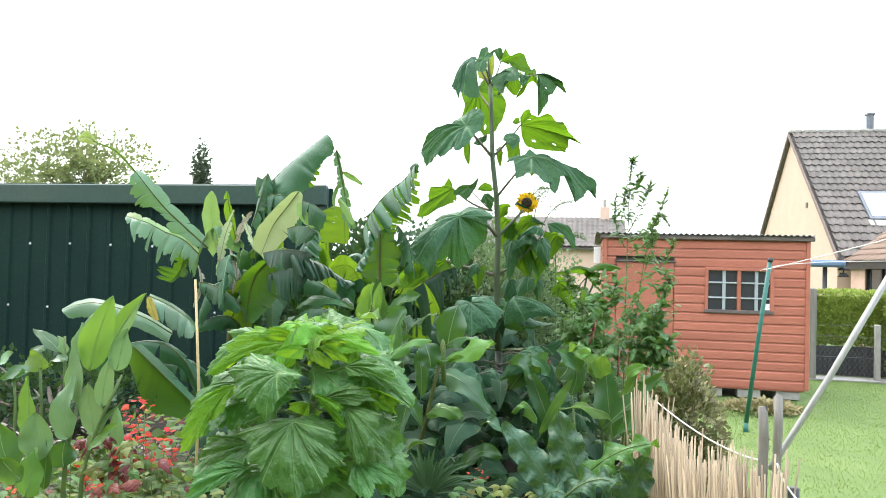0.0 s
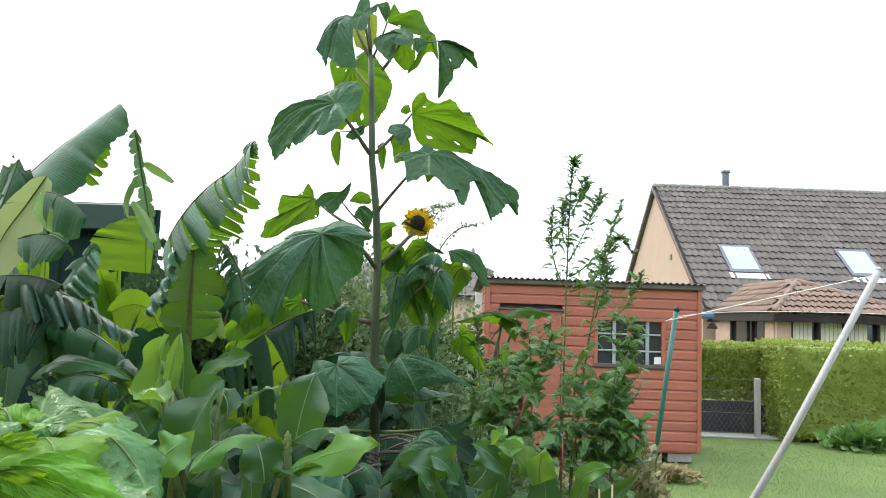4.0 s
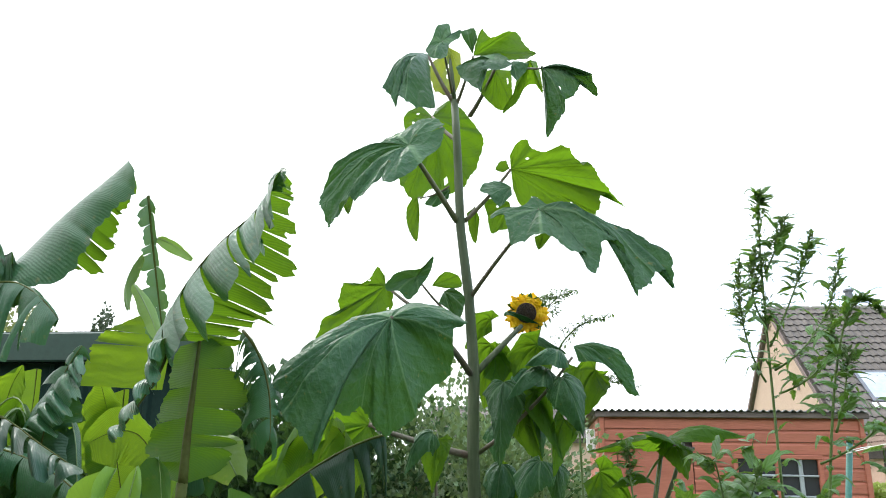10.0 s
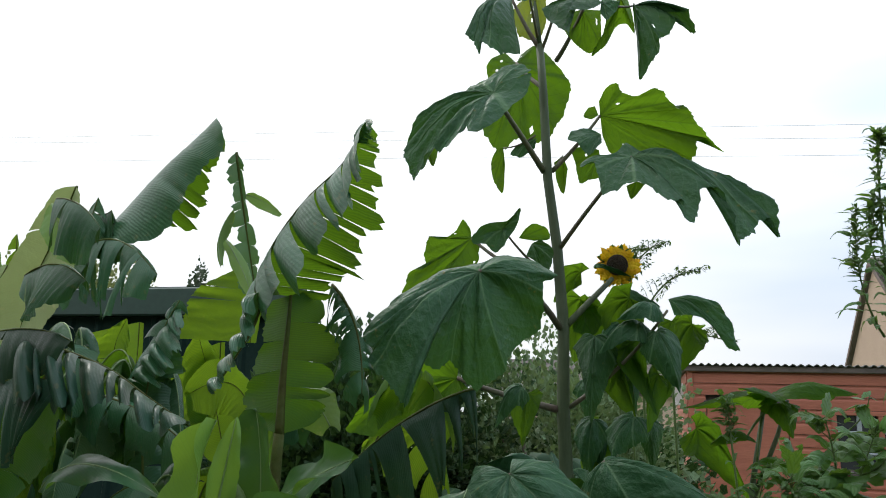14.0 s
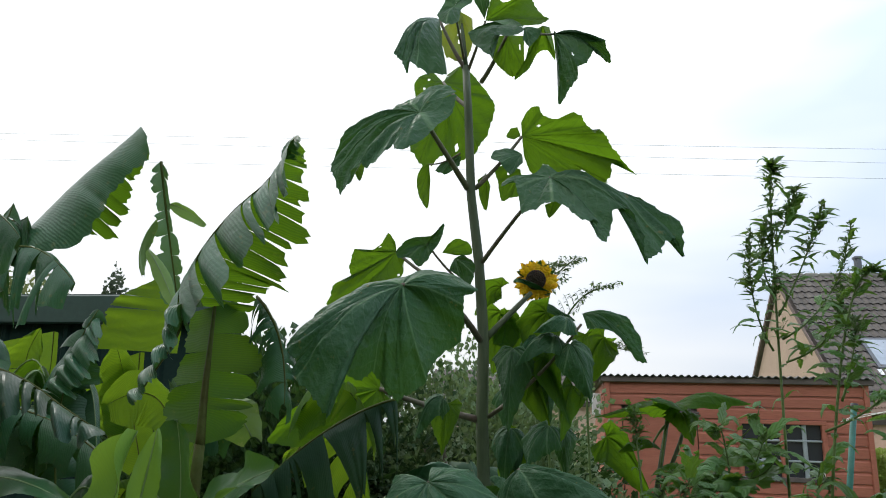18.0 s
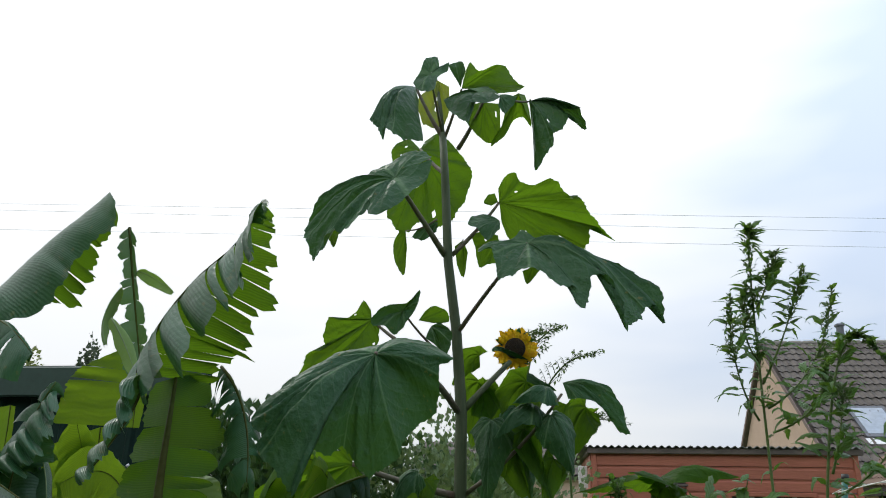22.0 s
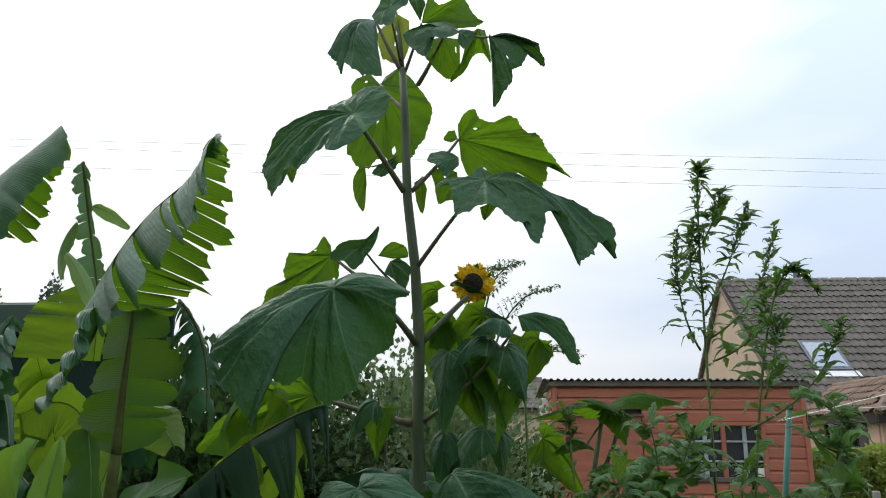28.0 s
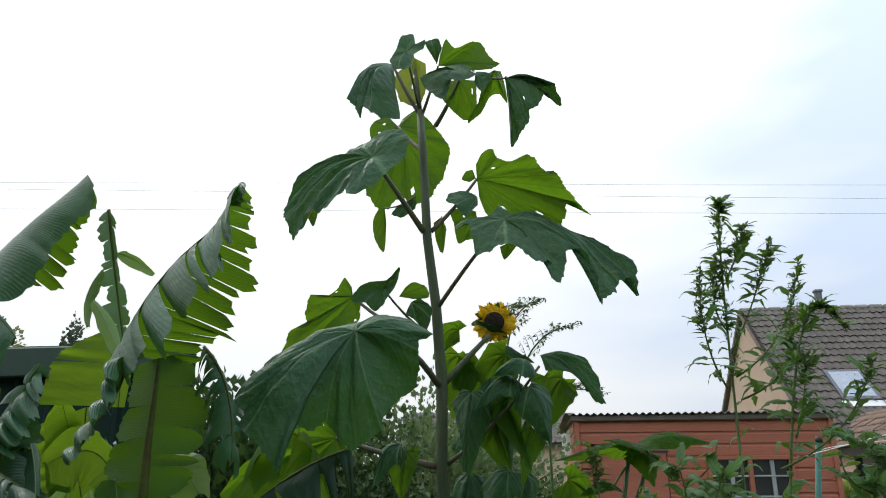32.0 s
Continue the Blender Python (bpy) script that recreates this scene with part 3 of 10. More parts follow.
def torn_blade(b, m, t, width, face, rng, tears=(9, 9), fold=(0.3, 0.3), droop=(0.2, 0.2), ragged=0.25, nu=40, prof=prof_banana, spread=0.12, gone=0.0, pinch=(1.0, 1.0)):
    """A banana leaf: two halves, each torn into strips that hang by themselves. fold, droop: one value for each half."""
    pts = curve3(b, m, t, nu)
    face = np.array(face, float)
    verts, uvs, faces = [], [], []
    wide = width if isinstance(width, tuple) else (width, width)
    width = max(wide)
    sd = rng.uniform(0, 90)
    for k, sg in enumerate((-1, 1)):
        cuts = sorted({0, nu} | {rng.randrange(2, nu - 1) for _ in range(tears[k])})
        for c0, c1 in zip(cuts[:-1], cuts[1:]):
            if rng.random() < gone:
                continue
            th0 = fold[k] + rng.uniform(-1, 1) * ragged * min(1.0, tears[k] / 6)
            dr = droop[k] * rng.uniform(0.5, 1.5)
            lean = rng.uniform(-spread, spread)
            short = 1 - rng.uniform(0, 0.3) * min(1.0, tears[k] / 6)
            slant = rng.uniform(-0.25, 0.25) * min(1.0, tears[k] / 4)
            rows, nv = [], 6
            for i in range(c0, c1 + 1):
                u = i / nu
                tan = pts[min(i + 1, nu)] - pts[max(i - 1, 0)]
                tan /= np.linalg.norm(tan) + 1e-9
                s = np.cross(tan, face)
                s /= np.linalg.norm(s) + 1e-9
                n = np.cross(s, tan)
                p = pts[i] + (n * noise.noise((u * 6, sd, 8)) + s * noise.noise((u * 6, sd, 12))) * (0.03 * width)
                row = []
                mid = (c0 + c1) / 2 / nu
                for j in range(nv + 1):
                    a = j / nv
                    h = wide[k] * prof(u) * short * (1 - 0.06 * abs(math.sin(i * 12.9)) * (a > 0.9)) * (1 + slant * ((i - c0) / max(1, c1 - c0) - 0.5) * a)
                    h *= 1 + 0.22 * a * noise.noise((u * 4.5, sd + 7 * k, 2))
                    th = th0 * (0.3 + 0.85 * a) + 0.5 * a * noise.noise((u * 2.7, sd + 11 * k, 5))
                    pin = (mid - u) * pinch[k] * (0.12 + 0.035 * min(tears[k], 14)) * a ** 1.3 * np.linalg.norm(pts[-1] - pts[0]) if tears[k] else 0
                    q = p + s * (sg * h * a * math.cos(th)) - n * (h * a * math.sin(th)) + tan * (lean * width * a + pin)
                    q = q + np.array((0, 0, -dr * width * a * a * (1 + 0.5 * a)))
                    q = q + n * (0.028 * width * a * math.sin(i * 1.7 + k) + (0.11 * width * a * math.sin(math.pi * (i - c0) / max(1, c1 - c0)) if tears[k] > 3 else 0.0))
                    row.append(len(verts))
                    verts.append(q)
                    uvs.append((u, 0.5 + 0.5 * sg * a))
                rows.append(row)
            for r0, r1 in zip(rows[:-1], rows[1:]):
                for j in range(nv):
                    f = (r0[j], r0[j + 1], r1[j + 1], r1[j])
                    faces.append(f if sg > 0 else f[::-1])
    return verts, faces, uvs


def leaf(parent, mat, b, m, t, width, face, prof=prof_heart, seed=0, name="leaf", label="", stalk=None, stalk_r=0.006, stalk_mat=None, rib=0.0, rib_mat=None, **kw):
    """One leaf as a part, with its stalk and midrib under it."""
    rng = random.Random(seed * 7 + 3)
    verts, faces, uvs = blade(b, m, t, width, face, prof, rng, **kw)
    ob = child(name, mesh_of(name, verts, faces, uvs), mat, parent, label)
    if stalk is not None:
        mid = [(stalk[i] + b[i]) / 2 for i in range(3)]
        mid[2] += 0.12 * abs(b[0] - stalk[0])
        tube("stalk", curve3(stalk, mid, b, 6), stalk_r * 1.25, stalk_r * 0.8, stalk_mat or M_PET2, ob, sides=7)
    if rib:
        tube("midrib", curve3(b, m, t, 12), rib, rib * 0.25, rib_mat or M_PET2, ob, sides=6)
    return ob


def lobed(b, m, t, width, face, rng, fold=0.5, droop=0.12, arch=0.05, billow=0.085, teeth=0.075, wave=0.22, tips=None, nr=15, na=8, back=0.72, sinus=0.05):
    """A broad leaf with veins that fan out from its base. b, m, t: base, middle and tip of the main vein; width: half the greatest width; face: where the upper side looks; tips: the ends of the veins in order, in place of the usual seven."""
    face = np.array(face, float)
    face /= np.linalg.norm(face)
    main = curve3(b, m, t, 20)
    b = np.array(b, float)
    L = sum(float(np.linalg.norm(main[i + 1] - main[i])) for i in range(20))
    veins = []
    if tips is None:
        for ang, ln in ((-128, back * width), (-84, 1.03 * width), (-42, min(0.88 * L, 1.26 * width)), (0, L), (42, min(0.88 * L, 1.26 * width)), (84, 1.03 * width), (128, back * width)):
            a = radians(ang + (rng.uniform(-7, 7) if ang else 0))
            ln = ln * (rng.uniform(0.86, 1.14) if ang else 1)
            if not ang:
                veins.append([np.array(q) for q in curve3(*[main[0], main[10], main[20]], nr)])
                continue
            along = math.cos(a) * ln / L
            pts = []
            for i in range(nr + 1):
                r = i / nr
                u = along * r
                iu = min(20, max(0, int(u * 20)))
                foot = main[iu] + (main[min(20, iu + 1)] - main[iu]) * (u * 20 - iu) if u >= 0 else b + (main[0] - main[1]) * (-u * 20)
                tan = main[min(20, iu + 1)] - main[max(0, iu - 1)]
                tan /= np.linalg.norm(tan) + 1e-9
                s = np.cross(tan, face)
                s /= np.linalg.norm(s) + 1e-9
                n = np.cross(s, tan)
                lat = math.sin(a) * ln * r
                th = fold * (0.35 + 0.65 * r)
                q = foot + s * (lat * math.cos(th)) - n * (abs(lat) * math.sin(th)) + n * (arch * ln * math.sin(math.pi * r))
                q = q + np.array((0, 0, -droop * abs(lat) * r))
                pts.append(q)
            veins.append(pts)
    else:
        for k, e in enumerate(tips):
            e = np.array(e, float)
            ln = float(np.linalg.norm(e - b))
            mid = (b + e) / 2 + face * (arch * 2.2 * ln) + np.array((0, 0, droop * 0.3 * ln))
            veins.append(curve3(b, mid, e, nr))
    N = len(veins)
    mc = N // 2
    if tips is not None:
        sinus = 0.0
        wave, teeth = wave * 0.45, teeth * 0.5
    sd = rng.uniform(0, 60)
    verts, uvs, faces = [], [], []
    cols = (N - 1) * na + 1
    for c in range(cols):
        i = min(N - 2, c // na)
        f = c / na - i
        V0, V1 = veins[i], veins[i + 1]
        l0, l1 = float(np.linalg.norm(V0[-1] - V0[0])), float(np.linalg.norm(V1[-1] - V1[0]))
        w = f
        span = l0 + (l1 - l0) * f
        edge = (1 if tips is None else 0.95) + sinus * math.sin(math.pi * f) + (0.06 if tips is None else 0.02) * math.exp(-(min(f, 1 - f) / 0.13) ** 2) + 0.07 * noise.noise((c * 0.37, sd, 1)) + teeth * (((c * 0.5 + sd) % 1.0) - 0.4)
        for j in range(nr + 1):
            r = j / nr
            k = r * (1 + (edge - 1) * r * r)
            q0 = V0[j] + (V0[j] - V0[max(0, j - 1)]) * ((k - r) * nr) if j else V0[0]
            q1 = V1[j] + (V1[j] - V1[max(0, j - 1)]) * ((k - r) * nr) if j else V1[0]
            q = q0 * (1 - w) + q1 * w
            up = billow * span * math.sin(math.pi * r ** 0.8) ** 0.7 * abs(math.sin(math.pi * f)) ** 0.9
            up += 0.014 * span * r * math.sin(math.pi * f) * math.sin(26 * r - 7 * min(f, 1 - f)) + 0.03 * span * r * noise.noise((c * 0.6, r * 5, sd))
            up += wave * span * r * r * noise.noise((c * 0.22, r * 1.5, sd))
            q = q + face * up
            verts.append(q)
            phi = (c / na - mc) * 0.748
            uvs.append((r, 0.5 + 0.45 * r * math.sin(phi * 0.5), r * span * math.cos(phi), r * span * math.sin(phi)))
    for c in range(cols - 1):
        for j in range(nr):
            a0 = c * (nr + 1) + j
            faces.append((a0, a0 + 1, a0 + nr + 2, a0 + nr + 1))
    return verts, faces, uvs


def broad_leaf(parent, mat, b, m, t, width, face, seed=0, stalk=None, stalk_r=0.006, stalk_mat=None, rib=0.0022, **kw):
    rng = random.Random(seed * 7 + 3)
    verts, faces, uvs = lobed(b, m, t, width, face, rng, **kw)
    ob = child("leaf", mesh_of("leaf", verts, faces, uvs), mat, parent)
    if stalk is not None:
        mid = [(stalk[i] + b[i]) / 2 for i in range(3)]
        mid[2] += 0.12 * abs(b[0] - stalk[0])
        tube("stalk", curve3(stalk, mid, b, 6), stalk_r * 1.25, stalk_r * 0.8, stalk_mat or M_PET2, ob, sides=7)
    return ob


def banana_leaf(parent, b, m, t, width, face, seed=0, mat=None, stalk=None, label="", rib=0.0038, **kw):
    rng = random.Random(seed * 13 + 5)
    # a leaf facing away from the camera takes the backlit colour
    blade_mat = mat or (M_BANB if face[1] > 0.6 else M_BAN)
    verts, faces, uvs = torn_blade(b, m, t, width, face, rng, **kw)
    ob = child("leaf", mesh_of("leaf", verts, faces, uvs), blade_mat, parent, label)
    tube("midrib", curve3(b, m, t, 14), rib if mat in (None, M_BANDARK) else min(rib, 0.003), rib * 0.3, M_RIB if mat in (None, M_BANDARK) else M_GINR, ob, sides=7)
    if stalk is not None:
        mid = [(stalk[i] + b[i]) / 2 for i in range(3)]
        tube("stalk", curve3(stalk, mid, b, 6), 0.011, 0.006, M_RIB, ob, sides=8)
    return ob


def spline(pts, n):
    """n + 1 points on a smooth curve through pts."""
    p = [np.array(q, float) for q in pts]
    p = [2 * p[0] - p[1]] + p + [2 * p[-1] - p[-2]]
    out = []
    for i in range(n + 1):
        s = i / n * (len(p) - 3)
        k = min(int(s), len(p) - 4)
        f = s - k
        a, b, c, d = p[k:k + 4]
        out.append(0.5 * (2 * b + (c - a) * f + (2 * a - 5 * b + 4 * c - d) * f * f + (3 * b - a - 3 * c + d) * f ** 3))
    return out


def fan(hub, tips, face, rng, arch=0.05, billow=0.05, holes=0, na=7, nr=13, closed=False, teeth=0.028, wave=0.09, rounded=0.8):
    """A broad leaf whose veins fan out from the hub. tips: (x, y, z, lift, vein) round its rim: lift raises the way to it, vein tells that a vein ends there."""
    hub = np.array(hub, float)
    face = np.array(face, float)
    face /= np.linalg.norm(face)
    P = [np.array(t[:3], float) for t in tips]
    lift = [t[3] for t in tips]
    vein = [i for i, t in enumerate(tips) if t[4]]
    N = len(P)
    if not closed:
        P = [2 * P[0] - P[1]] + P + [2 * P[-1] - P[-2]]
    else:
        P = [P[-1]] + P + [P[0], P[1]]
        lift = lift + [lift[0]]
        vein = vein + [vein[0] + N]
    gaps = N if closed else N - 1
    if not vein or vein[0] > 0:
        vein = [vein[-2] - N if closed else 0] + vein
    if vein[-1] < gaps:
        vein = vein + [gaps]
    sd = rng.uniform(0, 60)
    verts, uvs, faces = [], [], []
    cols = gaps * na + 1
    for c in range(cols):
        i = min(gaps - 1, c // na)
        f = c / na - i
        a, b, d, e = P[i:i + 4]
        cr = 0.5 * (2 * b + (d - a) * f + (2 * a - 5 * b + 4 * d - e) * f * f + (3 * b - a - 3 * d + e) * f ** 3)
        E = cr * rounded + (b * (1 - f) + d * f) * (1 - rounded)
        E = hub + (E - hub) * (1 + teeth * (((c * 0.42 + sd) % 1.0) - 0.5) + 0.035 * noise.noise((c * 0.31, sd, 4)))
        up = lift[i] * (1 - f) + lift[i + 1] * f
        k = max(q for q in range(len(vein) - 1) if vein[q] <= c / na + 1e-6)
        g = (c / na - vein[k]) / max(1e-6, vein[k + 1] - vein[k])
        ln = float(np.linalg.norm(E - hub))
        mid = (hub + E) / 2 + face * (arch * ln) + np.array((0, 0, up))
        kk = 2 * mid - (hub + E) / 2 + (hub - E) * 0.04
        phi = (k + g - (len(vein) - 1) / 2) * 0.748
        for j in range(nr + 1):
            r = (j / nr) ** 0.9
            q = (1 - r) ** 2 * hub + 2 * r * (1 - r) * kk + r * r * E
            h = 1.25 * billow * ln * math.sin(math.pi * r) ** 1.3 * math.sin(math.pi * g) ** 1.2
            h += 0.011 * ln * r * math.sin(math.pi * g) * math.sin(24 * r - 7 * min(g, 1 - g))
            h += wave * ln * r * r * noise.noise((c * 0.2, r * 1.6, sd)) + 0.03 * ln * r * noise.noise((c * 0.55, r * 5, sd))
            verts.append(q + face * h)
            uvs.append((r, 0.5 + 0.45 * r * math.sin(phi * 0.5), r * ln * math.cos(phi), r * ln * math.sin(phi)))
    gone = set()
    for _ in range(holes):
        hc, hr = rng.randrange(1, cols - 3), rng.randrange(nr // 3, nr - 1)
        gone |= {(hc, hr), (hc + 1, hr)} if rng.random() < 0.5 else {(hc, hr)}
    for c in range(cols - 1):
        for j in range(nr):
            if (c, j) not in gone:
                a0 = c * (nr + 1) + j
                faces.append((a0, a0 + 1, a0 + nr + 2, a0 + nr + 1))
    return verts, faces, uvs


def fan_leaf(parent, mat, hub, tips, face, seed, stalk=None, stalk_r=0.0065, bow=0.1, stalk_mat=None, **kw):
    """A fan leaf as a part, its stalk under it."""
    verts, faces, uvs = fan(hub, tips, face, random.Random(seed * 7 + 3), **kw)
    ob = child("leaf", mesh_of("leaf", verts, faces, uvs), mat, parent)
    if stalk is not None:
        mid = [(stalk[i] + hub[i]) / 2 for i in range(3)]
        mid[2] -= bow * abs(hub[0] - stalk[0])
        tube("stalk", curve3(stalk, mid, hub, 8), stalk_r * 1.3, stalk_r * 0.75, stalk_mat or M_STALKD, ob, sides=8)
    return ob


def ruled_leaf(parent, rib, halves, face, seed, mat=None, rib_r=0.004, label="", nu=56, nv=8, second=None, camber=0.1, lap=0.0):
    """A banana leaf spanned between its midrib and its rims. halves: (rim, tears, gap, bulge, ragged, fray) for one side each; gap: how far the strips part, fray: how jagged they end."""
    rng = random.Random(seed * 13 + 5)
    face = np.array(face, float)
    face /= np.linalg.norm(face)
    mids = spline(rib, nu)
    verts, uvs, faces = [], [], []
    sd = rng.uniform(0, 90)
    for k, (rim, tears, gap, bulge, ragged, fray) in enumerate(halves):
        edge = spline(rim, nu)
        wide = max(float(np.linalg.norm(edge[i] - mids[i])) for i in range(nu + 1))
        cuts = sorted({0, nu} | {max(1, min(nu - 1, int(nu * (q + rng.uniform(0.6, 1.4)) / (tears + 1)))) for q in range(tears)})
        for c0, c1 in zip(cuts[:-1], cuts[1:]):
            mid = (c0 + c1) / 2
            short = 1 - ragged * rng.random()
            shift = np.array([rng.uniform(-1, 1) for _ in range(3)]) * ragged * 0.2 * wide
            curl = rng.uniform(-0.3, 0.5) * ragged
            rows = []
            for i in range(c0, c1 + 1):
                s = (i - c0) / max(1, c1 - c0)
                row = []
                jag = fray * abs(math.sin(i * 7.3 + sd)) * rng.random()
                for j in range(nv + 1):
                    a = j / nv * short * (1 - jag) * (1 - (0.2 if tears > 2 else 0) * abs(2 * s - 1) ** 3)
                    p = mid + (i - mid) * (1 - gap * a ** 1.5)
                    i0 = min(nu - 1, int(p))
                    e = edge[i0] + (edge[i0 + 1] - edge[i0]) * (p - i0)
                    q = mids[i] + (e - mids[i]) * a
                    wd = float(np.linalg.norm(e - mids[i]))
                    q = q + face * (bulge * wd * math.sin(math.pi * min(1.0, a)) ** 0.8 + 0.06 * wd * a * noise.noise((i * 0.16, a * 1.2, sd + 7 * k)))
                    q = q + face * ((camber if tears > 2 else 0.02) * wd * a ** 0.7 * math.sin(math.pi * s) + (0 if k else lap) * wd * a ** 0.6 * (s - 0.5) + curl * wd * a * a * a) + shift * a * a
                    q = q + (e - mids[i]) * (0.045 * a * noise.noise((i * 0.35, sd, 3 + k)))
                    row.append(len(verts))
                    verts.append(q)
                    uvs.append((i / nu, 0.5 + (0.5 if k else -0.5) * j / nv))
                rows.append(row)
            for r0, r1 in zip(rows[:-1], rows[1:]):
                for j in range(nv):
                    f = (r0[j], r0[j + 1], r1[j + 1], r1[j])
                    faces.append(f if k else f[::-1])
    me = mesh_of("leaf", verts, faces, uvs)
    ob = child("leaf", me, mat or M_BAN, parent, label)
    # second colours the other half, on some leaves as if lit through
    if second:
        me.materials.append(second)
        me.polygons.foreach_set("material_index", [int(uvs[f[1]][1] > 0.5) for f in faces])
    tube("midrib", mids[::4], rib_r, rib_r * 0.35, M_RIB, ob, sides=7)
    return ob


def foliage(name, spots, mat, parent, rng, size, prof_w=0.4, hang=0.3, label="", seg=2):
    """Many small leaves in one mesh. spots: (place, way) pairs."""
    verts, faces, uvs = [], [], []
    for p, way in spots:
        way = np.array(way, float)
        way /= np.linalg.norm(way) + 1e-9
        side = np.cross(way, (rng.uniform(-0.5, 0.5), rng.uniform(-0.5, 0.5), 1))
        side /= np.linalg.norm(side) + 1e-9
        L = size * rng.uniform(0.55, 1.3)
        W = L * prof_w * rng.uniform(0.8, 1.2)
        p = np.array(p, float)
        base = len(verts)
        n = np.cross(side, way)
        prev = None
        for i in range(seg + 2):
            u = i / (seg + 1)
            w = W * (0.12, 1.0, 0.75, 0.02)[i] if seg == 2 else W * math.sin(math.pi * (0.06 + 0.92 * u))
            c = p + way * (L * u) + np.array((0, 0, -hang * L * u * u))
            verts += [c - side * w - n * (0.25 * w), c, c + side * w - n * (0.25 * w)]
            uvs += [(u, 0.0), (u, 0.5), (u, 1.0)]
        for i in range(seg + 1):
            q = base + 3 * i
            faces += [(q, q + 1, q + 4, q + 3), (q + 1, q + 2, q + 5, q + 4)]
    return child(name, mesh_of(name, verts, faces, uvs), mat, parent, label)

def flakes(name, centres, mat, parent, rng, size, label="", ways=None, ratio=0.45):
    """Thousands of small pointed leaves in one mesh, four corners each."""
    c = np.asarray(centres, dtype=np.float64)
    n = len(c)
    a = rng.normal(size=(n, 3)) if ways is None else np.asarray(ways) + rng.normal(size=(n, 3)) * 0.35
    a /= np.linalg.norm(a, axis=1)[:, None] + 1e-9
    s = np.cross(a, rng.normal(size=(n, 3)))
    s /= np.linalg.norm(s, axis=1)[:, None] + 1e-9
    L = size * rng.uniform(0.55, 1.4, n)[:, None]
    lift = np.cross(a, s) * L * 0.12
    v = np.stack([c, c + a * L * 0.45 + s * L * ratio + lift, c + a * L, c + a * L * 0.45 - s * L * ratio + lift], axis=1).reshape(-1, 3)
    idx = np.arange(n) * 4
    faces = np.stack([idx, idx + 1, idx + 2, idx + 3], axis=1).tolist()
    uvs = np.tile(np.array([(0, 0.5), (0.45, 1), (1, 0.5), (0.45, 0)]), (n, 1))
    return child(name, mesh_of(name, v.tolist(), faces, uvs, soft=False), mat, parent, label)


NPR = np.random.default_rng(4)

# ---- ground ----
ground = thing("ground", "mown green lawn running on to far fields", "lawn", kind="structure")
bm = bmesh.new()
bmesh.ops.create_grid(bm, x_segments=60, y_segments=60, size=1.0)
for v in bm.verts:
    x, y = v.co.x, v.co.y
    v.co.x, v.co.y = 600 * x * abs(x) ** 1.5 + 2, 600 * y * abs(y) ** 1.5 + 6
    v.co.z = 0.015 * noise.noise((v.co.x * 0.4, v.co.y * 0.4, 0)) - 0.01
part("turf", bm, M_LAWN, ground, soft=True)
n = 90000
gx, gy = NPR.uniform(1.75, 13, n), 2.2 + 10.0 * NPR.random(n) ** 0.9
keep = ~((gx < 4.15) & (gy > 9.5)) & ~((gy > 11.1) & (gx > 5.6))
gx, gy = gx[keep], gy[keep]
flakes("grass", np.stack([gx, gy, np.full(len(gx), -0.01)], 1), M_GRASS, None, NPR, 0.02, ways=np.tile((0, 0, 1.0), (len(gx), 1)), ratio=0.2)
grass = scene.objects["grass"]
tagged(grass, "short green grass blades of a mown lawn", "grass", kind="stuff")

bed = thing("garden_bed", "dark crumbly soil of a raised planting bed", "soil", kind="structure")
bm = bmesh.new()
bmesh.ops.create_grid(bm, x_segments=70, y_segments=70, size=1.0)
for v in bm.verts:
    e = min(1 - abs(v.co.x), 1 - abs(v.co.y))
    v.co = ((v.co.x * 5.2) - 3.75 + 0.04 * noise.noise((v.co.y * 6, 1, 0)), v.co.y * 2.35 + 3.75 + 0.05 * noise.noise((v.co.x * 9, 2, 0)), 0)
    v.co.z = min(1, e * 12) * (0.16 + 0.05 * noise.noise(v.co * 2.2) + 0.025 * noise.noise(v.co * 9)) - 0.03
part("soil", bm, M_SOIL, bed, soft=True)

# added out of view: a dark wall that holds back light from behind
unseen_wall = thing("unseen_wall", "unseen wall added behind the camera to cut front light", "wall", kind="structure")
part("wall", box(-1, -4.0, 2.6, 34, 0.3, 5.4), M_WOODG, unseen_wall)

# ---- shed ----
SX0, SX1, SY, SZ0, SZ1, SD = 1.25, 4.0, 9.7, 0.14, 2.19, 2.0
shed = thing("garden_shed", "red-brown timber shed with a small window and corrugated roof", "shed", at=(2.6, 10.7, 0))
DX0, DX1, DZ1 = 1.42, 2.23, 1.84
WX0, WX1, WZ0, WZ1 = 2.66, 3.52, 1.18, 1.77
part("inner_wall", box((SX0 + SX1) / 2, SY + SD / 2 + 0.06, (SZ0 + SZ1) / 2, SX1 - SX0 - 0.1, SD, SZ1 - SZ0 - 0.1), M_FASC, shed, "dark shed carcass")
RB = 0.1275


def board(x0, x1, y, z, h, axis="x"):
    """A shiplap board with its lower lip proud."""
    prof = [(0.0, 0.0), (-0.018, 0.0), (-0.018, h * 0.72), (-0.006, h * 0.86), (-0.006, h), (0.0, h)]
    v, f = [], []
    for x in (x0, x1):
        for py, pz in prof:
            v.append((x, y + py, z + pz) if axis == "x" else (y + py, x, z + pz))
    k = len(prof)
    for i in range(k):
        j = (i + 1) % k
        f.append((i, j, k + j, k + i))
    f += [tuple(range(k))[::-1], tuple(range(k, 2 * k))]
    return mesh_of("board", v, f, soft=False)


